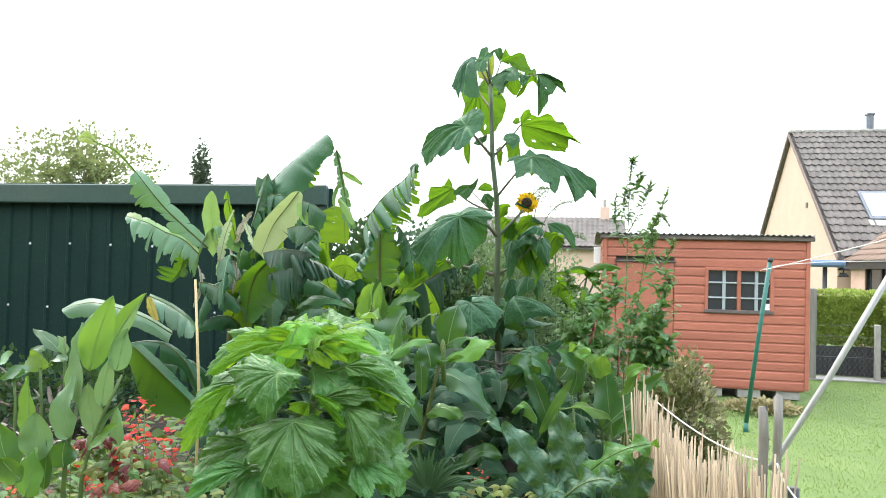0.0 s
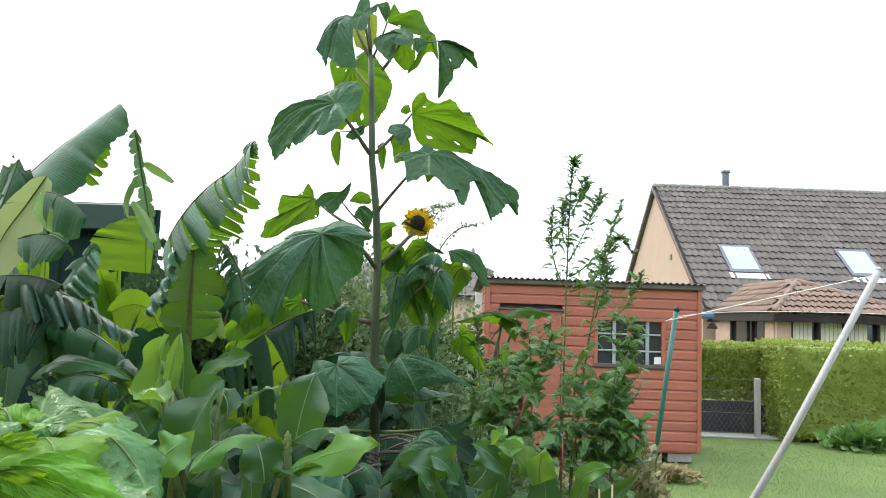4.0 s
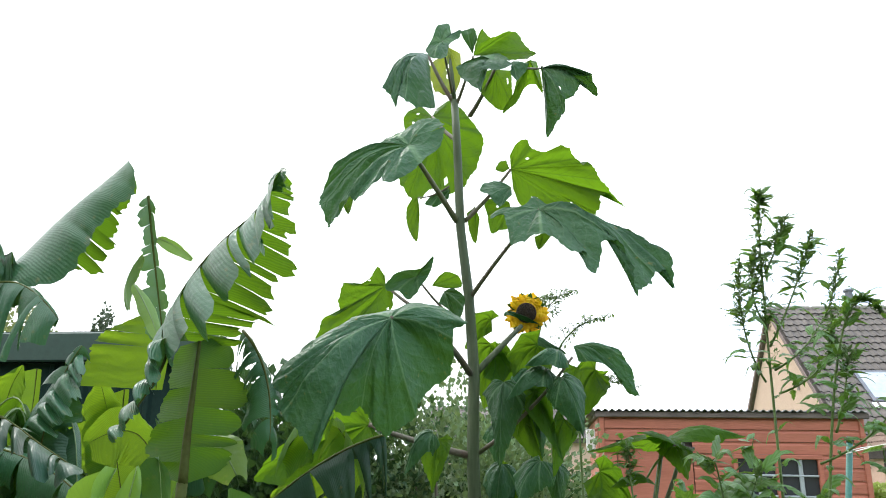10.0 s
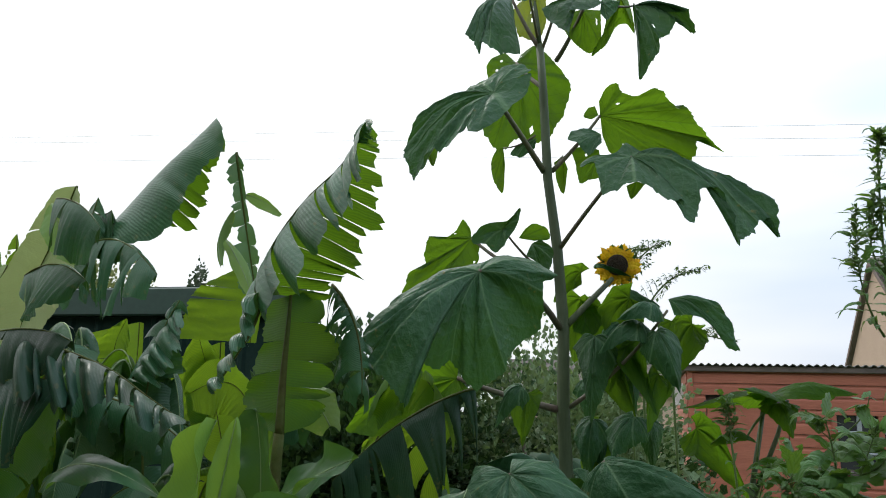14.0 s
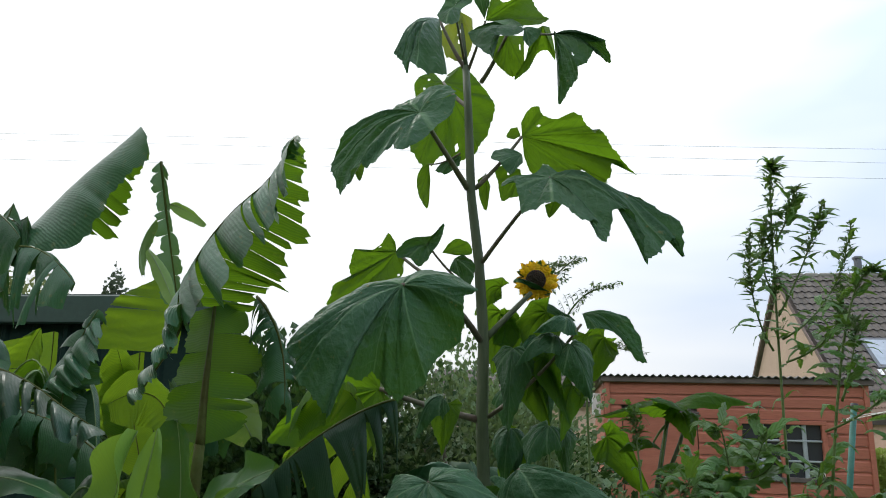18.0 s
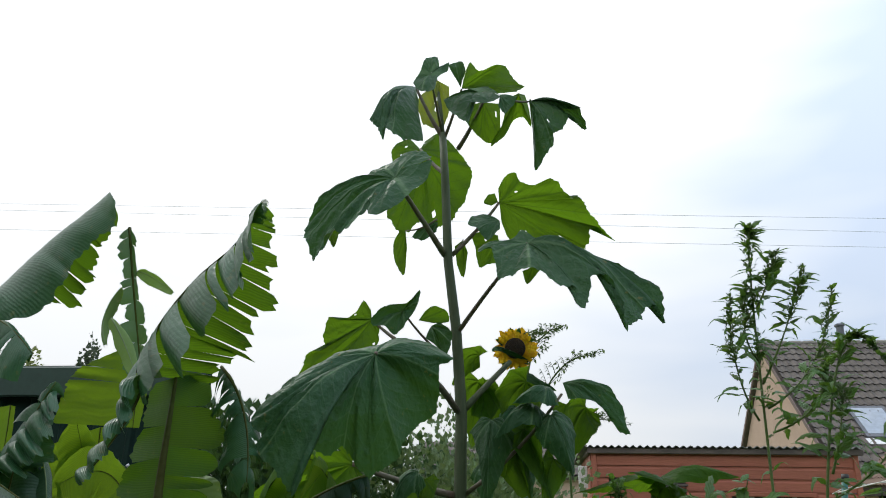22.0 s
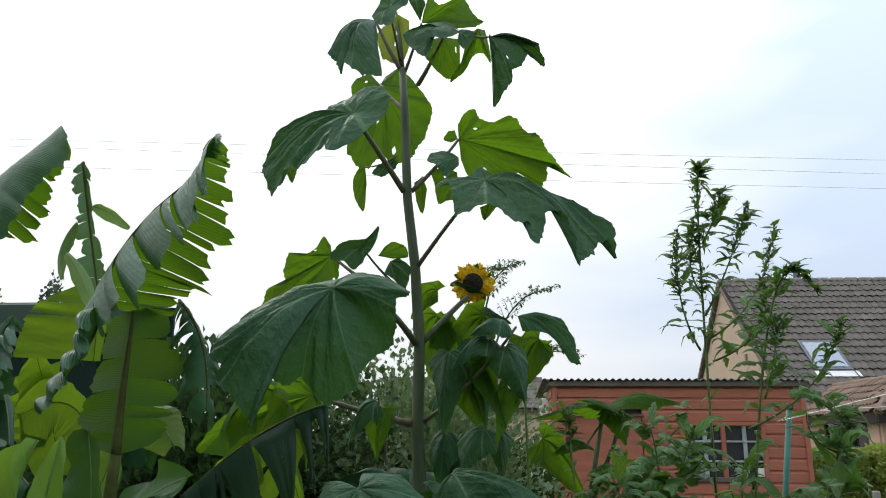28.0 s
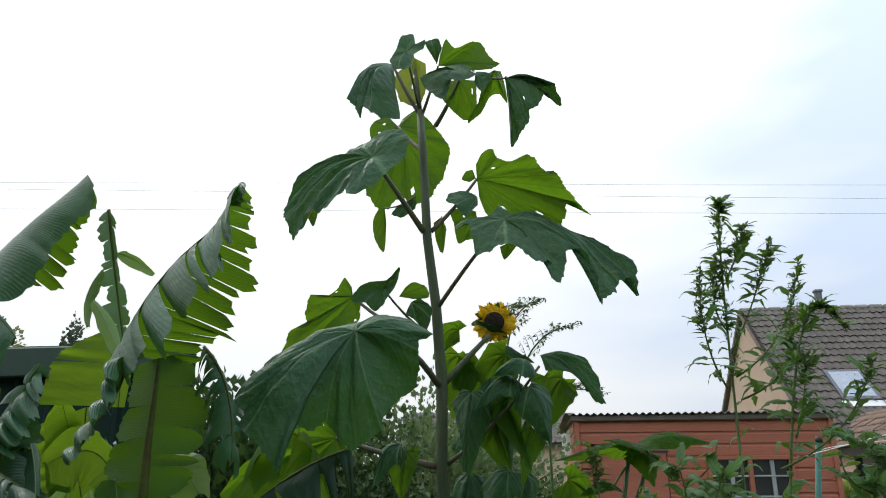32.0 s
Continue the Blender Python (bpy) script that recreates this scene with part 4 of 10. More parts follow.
rows_n = 16
for i in range(rows_n):
    z = SZ0 + i * RB
    h = RB if i < rows_n - 1 else SZ1 - z
    spans = [(SX0 + 0.05, SX1 - 0.05)]
    if z < DZ1 - 0.01:
        spans = [(SX0 + 0.05, DX0), (DX1, SX1 - 0.05)]
    if z + h > WZ0 + 0.02 and z < WZ1 - 0.02:
        a, b_ = spans.pop()
        spans += [(a, WX0 - 0.02), (WX1 + 0.02, b_)]
    for a, b_ in spans:
        child("board", board(a, b_, SY, z, h - 0.004), M_SHED, shed)
    child("board", board(SY + 0.02, SY + SD, SX0, z, h - 0.004, "y"), M_SHED, shed)
for x in (SX0 + 0.02, SX1 - 0.025):
    part("corner_post", box(x, SY - 0.012, (SZ0 + SZ1) / 2, 0.055, 0.05, SZ1 - SZ0), M_SHED, shed)
door = part("door", box((DX0 + DX1) / 2, SY - 0.004, (SZ0 + DZ1) / 2 + 0.01, DX1 - DX0 - 0.02, 0.03, DZ1 - SZ0 - 0.03), M_SHED, shed, "plain red-brown boarded door")
part("door_latch", box(DX1 - 0.03, SY - 0.028, 1.3, 0.02, 0.02, 0.03), M_BLACK, door)
part("drip_strip", box((DX0 + DX1) / 2, SY - 0.022, DZ1 + 0.012, DX1 - DX0 + 0.04, 0.04, 0.022), M_FASC, shed)
window = part("window", box((WX0 + WX1) / 2, SY + 0.02, (WZ0 + WZ1) / 2, WX1 - WX0, 0.006, WZ1 - WZ0), M_GLASS, shed, "small window with dusty dark panes")
for z, sx in ((WZ0, 0.05), (WZ1, 0.045)):
    part("window_frame", box((WX0 + WX1) / 2, SY - 0.012, z, WX1 - WX0 + 0.05, 0.05, sx), M_SHED if z > 1.5 else M_FASC, window)
for x in (WX0, (WX0 + WX1) / 2, WX1):
    part("window_frame", box(x, SY - 0.008, (WZ0 + WZ1) / 2, 0.05, 0.05, WZ1 - WZ0), M_SHED, window)
for x in (WX0 + 0.235, WX0 + 0.66):
    part("glazing_bar", box(x, SY - 0.002, (WZ0 + WZ1) / 2, 0.045, 0.022, WZ1 - WZ0 - 0.03), M_GREYF, window, "grey painted glazing bar")
for z in (WZ0 + 0.19, WZ0 + 0.40):
    for x in (WX0 + 0.22, WX0 + 0.65):
        part("glazing_bar", box(x, SY - 0.006, z, 0.385, 0.02, 0.022), M_GREYF, window)
part("sticker", box(WX1 - 0.07, SY - 0.016, WZ0 + 0.08, 0.09, 0.004, 0.09), M_WHITE, window, "pale blue-white paper in the corner of a pane")
part("fascia", box((SX0 + SX1) / 2, SY - 0.05, SZ1 + 0.012, SX1 - SX0 + 0.1, 0.04, 0.06), M_FASC, shed, "weathered dark fascia board")
part("fascia", box(SX0 - 0.03, SY + SD / 2, SZ1 + 0.012, 0.04, SD, 0.06), M_FASC, shed)
verts, faces = [], []
nx = 150
for j in range(2):
    for i in range(nx + 1):
        x = SX0 - 0.12 + (SX1 - SX0 + 0.16) * i / nx
        for dz in (0, -0.006):
            verts.append((x, SY - 0.1 + j * (SD + 0.3), SZ1 + 0.058 + 0.014 * math.sin(x * 2 * math.pi / 0.076) + dz - 0.1 * j))
for i in range(nx):
    a, b_ = 2 * i, 2 * (nx + 1) + 2 * i
    faces += [(a, a + 2, b_ + 2, b_), (a + 1, b_ + 1, b_ + 3, a + 3), (a, a + 1, a + 3, a + 2)]
child("roof", mesh_of("roof", verts, faces), M_CORR, shed, "grey corrugated roofing sheet")
for x in (2.75, 3.25, 3.75):
    part("base_block", box(x, SY + 0.12, 0.07, 0.3, 0.2, 0.14), M_STONE, shed)
for x in (1.5, 2.2, 3.0, 3.9):
    part("bearer", box(x, SY + 1.1, 0.11, 0.08, 1.9, 0.06), M_FASC, shed)
part("base_rail", box((SX0 + SX1) / 2, SY + 0.02, SZ0 - 0.012, SX1 - SX0 - 0.1, 0.05, 0.03), M_SHED, shed)
# plain white block for a white upright of unknown kind, no lamp
white_box = thing("white_block", "white upright block beside the shed", "lamp", at=(1.12, 9.95, 1.95))
part("lamp_body", box(1.16, 9.95, 1.93, 0.1, 0.08, 0.24), M_WHITE, white_box)

# ---- green steel garage ----
GY, GX0, GX1, GZ = 6.0, -14.0, -1.62, 2.47
garage = thing("steel_garage", "dark green profiled steel garage with a broad eaves trim", "garage", at=(-7.5, 7.5, 0))
verts, faces = [], []
xs = []
x = GX0
while x < GX1:
    for dx, dy in ((0, 0), (0.15, 0), (0.17, -0.022), (0.2, -0.022), (0.22, 0)):
        xs.append((x + dx, GY + dy))
    x += 0.25
for z in (0.0, GZ):
    verts += [(a, b_, z) for a, b_ in xs]
k = len(xs)
for i in range(k - 1):
    faces.append((i, i + 1, k + i + 1, k + i))
child("front_wall", mesh_of("front_wall", verts, faces, soft=False), M_GAR, garage, "dark green ribbed steel cladding")
for z in (0.0,):
    bm = bmesh.new()
    plan = [(GX0, GY + 0.03), (GX1, GY + 0.03), (GX1 - 1.7, GY + 3.0), (GX0, GY + 3.0)]
    lo, hi = [bm.verts.new((a, b_, 0)) for a, b_ in plan], [bm.verts.new((a, b_, GZ - 0.02)) for a, b_ in plan]
    bm.faces.new(hi)
    for i in range(4):
        bm.faces.new((lo[i], lo[(i + 1) % 4], hi[(i + 1) % 4], hi[i]))
    part("inner_wall", bm, M_GAR, garage)
part("eaves_trim", box((GX0 + GX1) / 2, GY - 0.07, GZ - 0.08, GX1 - GX0 + 0.1, 0.09, 0.21, 0.012), M_GART, garage, "folded green steel eaves trim")
part("roof", slab([(GX0, GY - 0.1, GZ + 0.03), (GX1 + 0.05, GY - 0.1, GZ + 0.03), (GX1 - 1.7, GY + 3.1, GZ + 0.0), (GX0, GY + 3.2, GZ + 0.0)], 0.05), M_GAR, garage)
part("corner_trim", box(GX1 + 0.01, GY - 0.03, GZ / 2, 0.09, 0.09, GZ), M_GART, garage)
screw = bmesh.new()
bmesh.ops.create_uvsphere(screw, u_segments=6, v_segments=4, radius=0.02)
screw_me = bpy.data.meshes.new("screw")
screw.to_mesh(screw_me)
screw.free()
for r, z in enumerate((1.15, 1.84)):
    for i in range(22):
        s_ = child("screw", screw_me, M_ZINC, garage)
        s_.location = Vector((GX1 - 0.18 - 0.5 * i - 0.25 * r, GY - 0.004, z + 0.004 * (i % 3))) - garage.location

# pale blue-white pane colour in place of a mirrored sky
M_SKYPANE = surface("sky_reflection_pane", (0.42, 0.47, 0.54), (0.36, 0.42, 0.5), scale=2, fine=10, rough=0.3, bump=0.0, stain=0.1)

# ---- house ----
house = thing("house", "cream rendered house with a brown-grey tiled roof and skylights", "house", at=(12, 23, 0))
HX0, HX1, RY, RZ, EY, EZ = 7.45, 21.0, 24.2, 6.28, 19.3, 2.15
SL = (RZ - EZ) / (RY - EY)
bm = bmesh.new()
prof = [(EY + 0.35, 0), (2 * RY - EY - 0.35, 0), (2 * RY - EY - 0.35, EZ + 0.1), (RY, RZ - 0.16), (EY + 0.35, EZ + 0.1)]
lo, hi = [bm.verts.new((HX0, y, z)) for y, z in prof], [bm.verts.new((HX1, y, z)) for y, z in prof]
bm.faces.new(lo[::-1])
bm.faces.new(hi)
for i in range(5):
    j = (i + 1) % 5
    bm.faces.new((lo[i], lo[j], hi[j], hi[i]))
part("wall", bm, M_HARL, house, "cream rendered gable wall")
roof = part("roof", slab([(HX0 - 0.1, EY, EZ), (HX1 + 0.1, EY, EZ), (HX1 + 0.1, RY, RZ), (HX0 - 0.1, RY, RZ)], 0.1), M_TILE, house, "brown-grey concrete tiles with lichen")
part("roof", slab([(HX1 + 0.1, 2 * RY - EY, EZ), (HX0 - 0.1, 2 * RY - EY, EZ), (HX0 - 0.1, RY, RZ), (HX1 + 0.1, RY, RZ)], 0.1), M_TILE, house)
part("bargeboard", slab([(HX0 - 0.13, EY - 0.05, EZ - 0.08), (HX0 - 0.13, EY - 0.05, EZ + 0.06), (HX0 - 0.13, RY, RZ + 0.05), (HX0 - 0.13, RY, RZ - 0.09)], 0.03), M_BARGE, house, "dark brown bargeboard")
part("bargeboard", slab([(HX0 - 0.13, RY, RZ - 0.09), (HX0 - 0.13, RY, RZ + 0.05), (HX0 - 0.13, 2 * RY - EY, EZ + 0.06), (HX0 - 0.13, 2 * RY - EY, EZ - 0.08)], 0.03), M_BARGE, house)
part("gutter", box((HX0 + HX1) / 2, EY - 0.08, EZ - 0.06, HX1 - HX0 + 0.2, 0.12, 0.1, 0.03), M_FRAME, house)
part("vent", box(HX0 - 0.02, 22.4, 3.8, 0.05, 0.12, 0.16), M_WOODG, house)


def tile_mesh(w, l, wave):
    v, f = [], []
    for j, (d, dz) in enumerate(((0.06, -0.03), (-0.012, 0.04), (l, -0.008))):
        for i in range(9):
            x = w * (i / 8 - 0.5)
            v.append((x, d, dz + wave * (0.5 + 0.5 * math.cos(4 * math.pi * i / 8))))
    for j in range(2):
        for i in range(8):
            a = j * 9 + i
            f.append((a, a + 1, a + 10, a + 9))
    return mesh_of("roof_tile", v, f, soft=False)


def lay_tiles(parent, me, origin, along, up, rows, cols, w, l, mat, inside, whole=300):
    """Tiles on a slope: whole ones as parts, the rest joined."""
    along, up, origin = Vector(along).normalized(), Vector(up).normalized(), Vector(origin)
    nrm = along.cross(up)
    rot = Matrix((along, up, nrm)).transposed().to_4x4()
    off = parent.location + (parent.parent.location if parent.parent else Vector((0, 0, 0)))
    src = [v.co.copy() for v in me.vertices]
    sf = [tuple(p.vertices) for p in me.polygons]
    vs, fs, made = [], [], 0
    for r in range(rows):
        for c in range(cols):
            if not inside(c, r):
                continue
            p = origin + along * (w * c) + up * (l * r) + nrm * (0.012 * random.random())
            m = Matrix.Translation(p) @ rot @ pose(0, 0, 0, 3 + random.uniform(-0.6, 0.6), 0, random.uniform(-0.5, 0.5))
            if made < whole:
                ob = child("roof_tile", me, mat, parent)
                ob.matrix_basis = Matrix.Translation(-off) @ m
                made += 1
            else:
                k = len(vs)
                vs += [m @ q for q in src]
                fs += [tuple(k + i for i in f) for f in sf]
    if vs:
        ob = child("roof_tiles", mesh_of("roof_tiles", vs, fs, soft=False), mat, parent)
        ob["kind"] = "stuff"


TW, TL = 0.4, 0.335
upv = (0, RY - EY, RZ - EZ)
slope_len = math.hypot(RY - EY, RZ - EZ)
SKY = [(8.5, 9.42, 3.12, 3.97), (11.85, 12.77, 3.12, 3.95)]


def house_tile(c, r):
    x = HX0 - 0.05 + TW * (c + 0.5 * (r % 2)) + TW / 2
    z = EZ + TL * (r + 0.5) * (RZ - EZ) / slope_len
    return x < HX1 and not any(a + 0.17 < x < b_ - 0.12 and z0 - 0.04 < z < z1 - 0.1 for a, b_, z0, z1 in SKY)


for x0, x1, z0, z1 in SKY:
    y0, y1 = EY + (z0 - EZ) / SL, EY + (z1 - EZ) / SL
    sk = part("skylight", slab([(x0, y0, z0 + 0.17), (x1, y0, z0 + 0.17), (x1, y1, z1 + 0.17), (x0, y1, z1 + 0.17)], 0.17), M_FLUE, house, "roof window with the sky's reflection coloured into its pane")
    e = 0.085
    part("pane", slab([(x0 + e, y0 + e, z0 + 0.178 + e * SL), (x1 - e, y0 + e, z0 + 0.178 + e * SL), (x1 - e, y1 - e, z1 + 0.178 - e * SL), (x0 + e, y1 - e, z1 + 0.178 - e * SL)], 0.006), M_SKYPANE, sk, "pale pane that carries the sky's reflection in its colour")
    part("flashing", slab([(x0 - 0.1, y0 - 0.2, z0 - 0.02), (x1 + 0.1, y0 - 0.2, z0 - 0.02), (x1 + 0.1, y0, z0 + 0.13), (x0 - 0.1, y0, z0 + 0.13)], 0.02), M_WHITE, sk, "pale grey flashing apron")
for i in range(32):
    part("ridge_tile", box(HX0 + 0.1 + 0.42 * i, RY, RZ + 0.06, 0.41, 0.26, 0.14, 0.05), M_RIDGE, house)
flue = part("flue", box(9.76, RY, RZ + 0.27, 0.2, 0.2, 0.7, 0.07), M_FLUE, house, "grey cylindrical flue with a cap")
part("flue_cap", box(9.76, RY, RZ + 0.6, 0.25, 0.25, 0.1, 0.08), M_FLUE, flue)

# sunroom in front of the house
room = thing("sunroom", "single-storey sunroom with a hipped red-brown tiled roof", "house extension", at=(9, 17.5, 0))
AX0, AX1, AY, AZ, AP, AH = 7.5, 10.7, 15.5, 2.03, (8.68, 17.0), 2.78
part("wall", box(7.75, 17.5, 0.61, 0.25, 3.4, 1.22), M_PINK, room, "pinkish harled wall")
part("wall", box(7.75, 18.72, 1.61, 0.25, 0.96, 0.78), M_PINK, room)
part("wall", box(7.75, 16.04, 1.61, 0.25, 0.44, 0.78), M_PINK, room)
part("wall", box((AX0 + AX1) / 2, AY + 0.35, 0.6, AX1 - AX0 - 0.5, 0.25, 1.2), M_PINK, room)
for x in (7.8, 10.6):
    part("pier", box(x, AY + 0.35, 1.6, 0.3, 0.26, 0.84), M_PINK, room)
for x0, x1 in ((7.98, 9.1), (9.14, 10.44)):
    wd = part("window", box((x0 + x1) / 2, AY + 0.36, 1.62, x1 - x0, 0.02, 0.78), M_GLASS, room, "brown-framed sunroom window with pale vertical blinds")
    for z in (1.24, 1.98):
        part("window_frame", box((x0 + x1) / 2, AY + 0.31, z, x1 - x0, 0.1, 0.08), M_FRAME, wd)
    for x in (x0, x1, (x0 + x1) / 2):
        part("window_frame", box(x, AY + 0.31, 1.62, 0.06, 0.1, 0.72), M_FRAME, wd)
    nb = int((x1 - x0) / 0.09)
    for i in range(nb):
        if (i % 7) < 5:
            part("blind_slat", box(x0 + 0.06 + i * 0.09, AY + 0.345, 1.62, 0.08, 0.004, 0.68, 0), M_BLIND, wd)
side = part("side_window", box(7.7, 17.25, 1.62, 0.02, 1.96, 0.76), M_GLASS, room, "brown-framed side window with cream blinds")
for y in (16.3, 17.0, 17.25, 18.2):
    part("window_frame", box(7.66, y, 1.62, 0.07, 0.1, 0.76), M_FRAME, side)
for z in (1.25, 1.98):
    part("window_frame", box(7.66, 17.25, z, 0.07, 2.0, 0.08), M_FRAME, side)
for y in (16.44, 16.56, 16.68, 17.4, 17.52, 17.64, 17.76, 17.88, 18.0):
    part("blind_slat", box(7.76, y, 1.6, 0.006, 0.1, 0.66, 0), M_BLIND, side)
part("fascia", box((AX0 + AX1) / 2, AY + 0.02, AZ - 0.06, AX1 - AX0, 0.05, 0.16), M_FRAME, room)
part("fascia", box(AX0 + 0.02, 17.4, AZ - 0.06, 0.05, 3.7, 0.16), M_FRAME, room)
part("soffit", box((AX0 + AX1) / 2, 17.4, AZ - 0.1, AX1 - AX0 - 0.1, 3.6, 0.05), M_FRAME, room)
apex, back = (AP[0], AP[1], AH), (AP[0], 20.1, AH)
bm = bmesh.new()
vv = [bm.verts.new(p) for p in ((AX0, AY, AZ), (AX1, AY, AZ), apex, back, (AX0, 19.4, AZ), (AX1, 19.4, AZ))]
for f in ((0, 1, 2), (0, 2, 3, 4), (1, 5, 3, 2)):
    bm.faces.new([vv[i] for i in f])
rroof = part("roof", bm, M_TILER, room, "red-brown tiled hipped roof")
me_t = tile_mesh(0.3, 0.3, 0.04)
fw = math.hypot(AP[1] - AY, AH - AZ)
lay_tiles(rroof, me_t, (AX0 + 0.1, AY - 0.02, AZ + 0.03), (1, 0, 0), (0, AP[1] - AY, AH - AZ), 6, 11, 0.3, 0.28, M_TILER,
          lambda c, r: 0.3 * c + 0.2 > (r + 0.4) * 0.28 / fw * (AP[0] - AX0) - 0.05 and 0.3 * c + 0.2 < (AX1 - AX0) - (r + 0.4) * 0.28 / fw * (AX1 - AP[0]))
lw = math.hypot(AP[0] - AX0, AH - AZ)
lay_tiles(rroof, me_t, (AX0 - 0.02, 20.3, AZ + 0.03), (0, -1, 0), (AP[0] - AX0, 0, AH - AZ), 5, 16, 0.3, 0.28, M_TILER,
          lambda c, r: 0.3 * c < (20.3 - AY) - (r + 0.4) * 0.28 / lw * (AP[1] - AY))
for a, b_ in (((AX0, AY, AZ), apex), ((AX1, AY, AZ), apex), (apex, back)):
    tube("hip_ridge", [Vector(a) * (1 - s) + Vector(b_) * s + Vector((0, 0, 0.05)) for s in np.linspace(0, 1, 9)], 0.075, 0.075, M_TILER, rroof, sides=8, knots=0.12)

# far house between the shed and the garage
far = thing("far_house", "distant house with a grey tiled roof and chimney", "house", at=(0, 44, 0))
part("wall", box(-1.5, 44, 1.5, 9, 6, 3.0), M_HARL, far)
part("roof", slab([(-6.2, 40.6, 2.9), (3.2, 40.6, 2.9), (3.2, 44, 4.75), (-6.2, 44, 4.75)], 0.15), M_TILE, far, "grey tiled roof")
part("roof", slab([(3.2, 47.4, 2.9), (-6.2, 47.4, 2.9), (-6.2, 44, 4.75), (3.2, 44, 4.75)], 0.15), M_TILE, far)
me_f = tile_mesh(0.6, 0.6, 0.05)
lay_tiles(far, me_f, (-6.0, 40.6, 2.96), (1, 0, 0), (0, 3.4, 1.85), 7, 15, 0.6, 0.55, M_TILE, lambda c, r: True)
stack = part("chimney", box(2.0, 44, 5.0, 0.55, 0.5, 1.0), M_HARL, far, "cream chimney stack with a pot")
part("chimney_pot", box(2.0, 44, 5.75, 0.22, 0.22, 0.5, 0.06), M_STONE, stack)

# ---- hedge, wire fence and slatted panel ----
def hedge(name, x0, x1, y0, y1, z0, z1, label, n):
    hg = thing(name, label, "hedge", at=((x0 + x1) / 2, (y0 + y1) / 2, z0))
    b = bmesh.new()
    bmesh.ops.create_cube(b, size=1)
    bmesh.ops.subdivide_edges(b, edges=b.edges, cuts=14, use_grid_fill=True)
    for v in b.verts:
        p = Vector(((x0 + x1) / 2 + v.co.x * (x1 - x0), (y0 + y1) / 2 + v.co.y * (y1 - y0), (z0 + z1) / 2 + v.co.z * (z1 - z0)))
        q = p + Vector((1, 1, 0.6)) * 0.06 * noise.noise(p * 2.3) - Vector((v.co.x, v.co.y, v.co.z)) * 0.1
        v.co = q
    part("core", b, M_HEDGE, hg, soft=True)
    f = NPR.random(n)
    px, py, pz = NPR.uniform(x0, x1, n), NPR.uniform(y0, y1, n), NPR.uniform(z0, z1, n)
    front, top, left = f < 0.62, (f >= 0.62) & (f < 0.85), f >= 0.85
    py[front], pz[top], px[left] = y0, z1, x0
    wob = np.array([0.05 * noise.noise((a * 2.3, b_ * 2.3, c * 2.3)) for a, b_, c in zip(px, py, pz)])
    out = NPR.uniform(-0.05, 0.03, n) + wob
    py[front] -= out[front]
    pz[top] += out[top] * 0.8
    px[left] -= out[left]
    ways = np.zeros((n, 3))
    ways[front, 1], ways[top, 2], ways[left, 0] = -0.5, 0.6, -0.5
    ways[:, 2] += 0.35
    flakes("leaves", np.stack([px, py, pz], 1), M_HEDGE, hg, NPR, 0.05, ways=ways)["kind"] = "stuff"
    return hg


hedge("clipped_hedge", 6.0, 15.0, 11.75, 12.9, 0.0, 1.5, "tall clipped yellow-green hedge with a flat top", 15000)
hedge("clipped_hedge", 4.5, 6.3, 12.6, 13.4, 0.5, 1.42, "sunlit yellow-green hedge above a dark slatted panel", 6000)
panel = thing("slatted_panel", "dark low slatted panel under the hedge", "fence panel", at=(5.6, 12.5, 0))
for i in range(24):
    part("slat", box(4.5 + i * 0.078, 12.5, 0.27, 0.0755, 0.03, 0.5), M_SLATE, panel)
part("rail", box(5.4, 12.53, 0.44, 1.9, 0.03, 0.06), M_SLATE, panel)
path = thing("path", "pale grit path along the foot of the hedge", "path", kind="structure")
part("grit", box(5.6, 12.15, 0.005, 2.6, 0.4, 0.03), M_STONE, path)
fence = thing("wire_fence", "galvanised wire mesh fence on a weathered wooden post", "fence", at=(5.7, 12.05, 0))
part("post", box(5.7, 12.05, 0.46, 0.085, 0.085, 0.94, 0.012), M_STONE, fence)
part("post", box(4.70, 12.0, 0.75, 0.10, 0.1, 1.5, 0.015), M_WOODG, fence)
verts, faces = [], []
for k in range(60):
    for sg in (-1, 1):
        x0 = 3.6 + 0.075 * k
        a, b_ = Vector((x0, 12.05, 0.05)), Vector((x0 + sg * 0.45, 12.05, 0.72))
        if min(a.x, b_.x) < 4.2 or max(a.x, b_.x) > 6.6:
            continue
        i = len(verts)
        verts += [a + Vector((-0.001, 0, 0)), a + Vector((0.001, 0, 0)), b_ + Vector((0.001, 0, 0)), b_ + Vector((-0.001, 0, 0))]
        verts += [p + Vector((0, 0.004, 0)) for p in verts[-4:]]
        faces += [(i, i + 1, i + 2, i + 3), (i + 7, i + 6, i + 5, i + 4), (i, i + 4, i + 5, i + 1), (i + 2, i + 6, i + 7, i + 3)]
child("wire_mesh", mesh_of("wire_mesh", verts, faces, soft=False), M_MESHW, fence)["kind"] = "stuff"
for z in (0.72, 0.38, 0.9):
    tube("strand", [(4.2, 12.05, z), (5.7, 12.05, z), (6.6, 12.05, z)], 0.003, 0.003, M_MESHW, fence, sides=4)

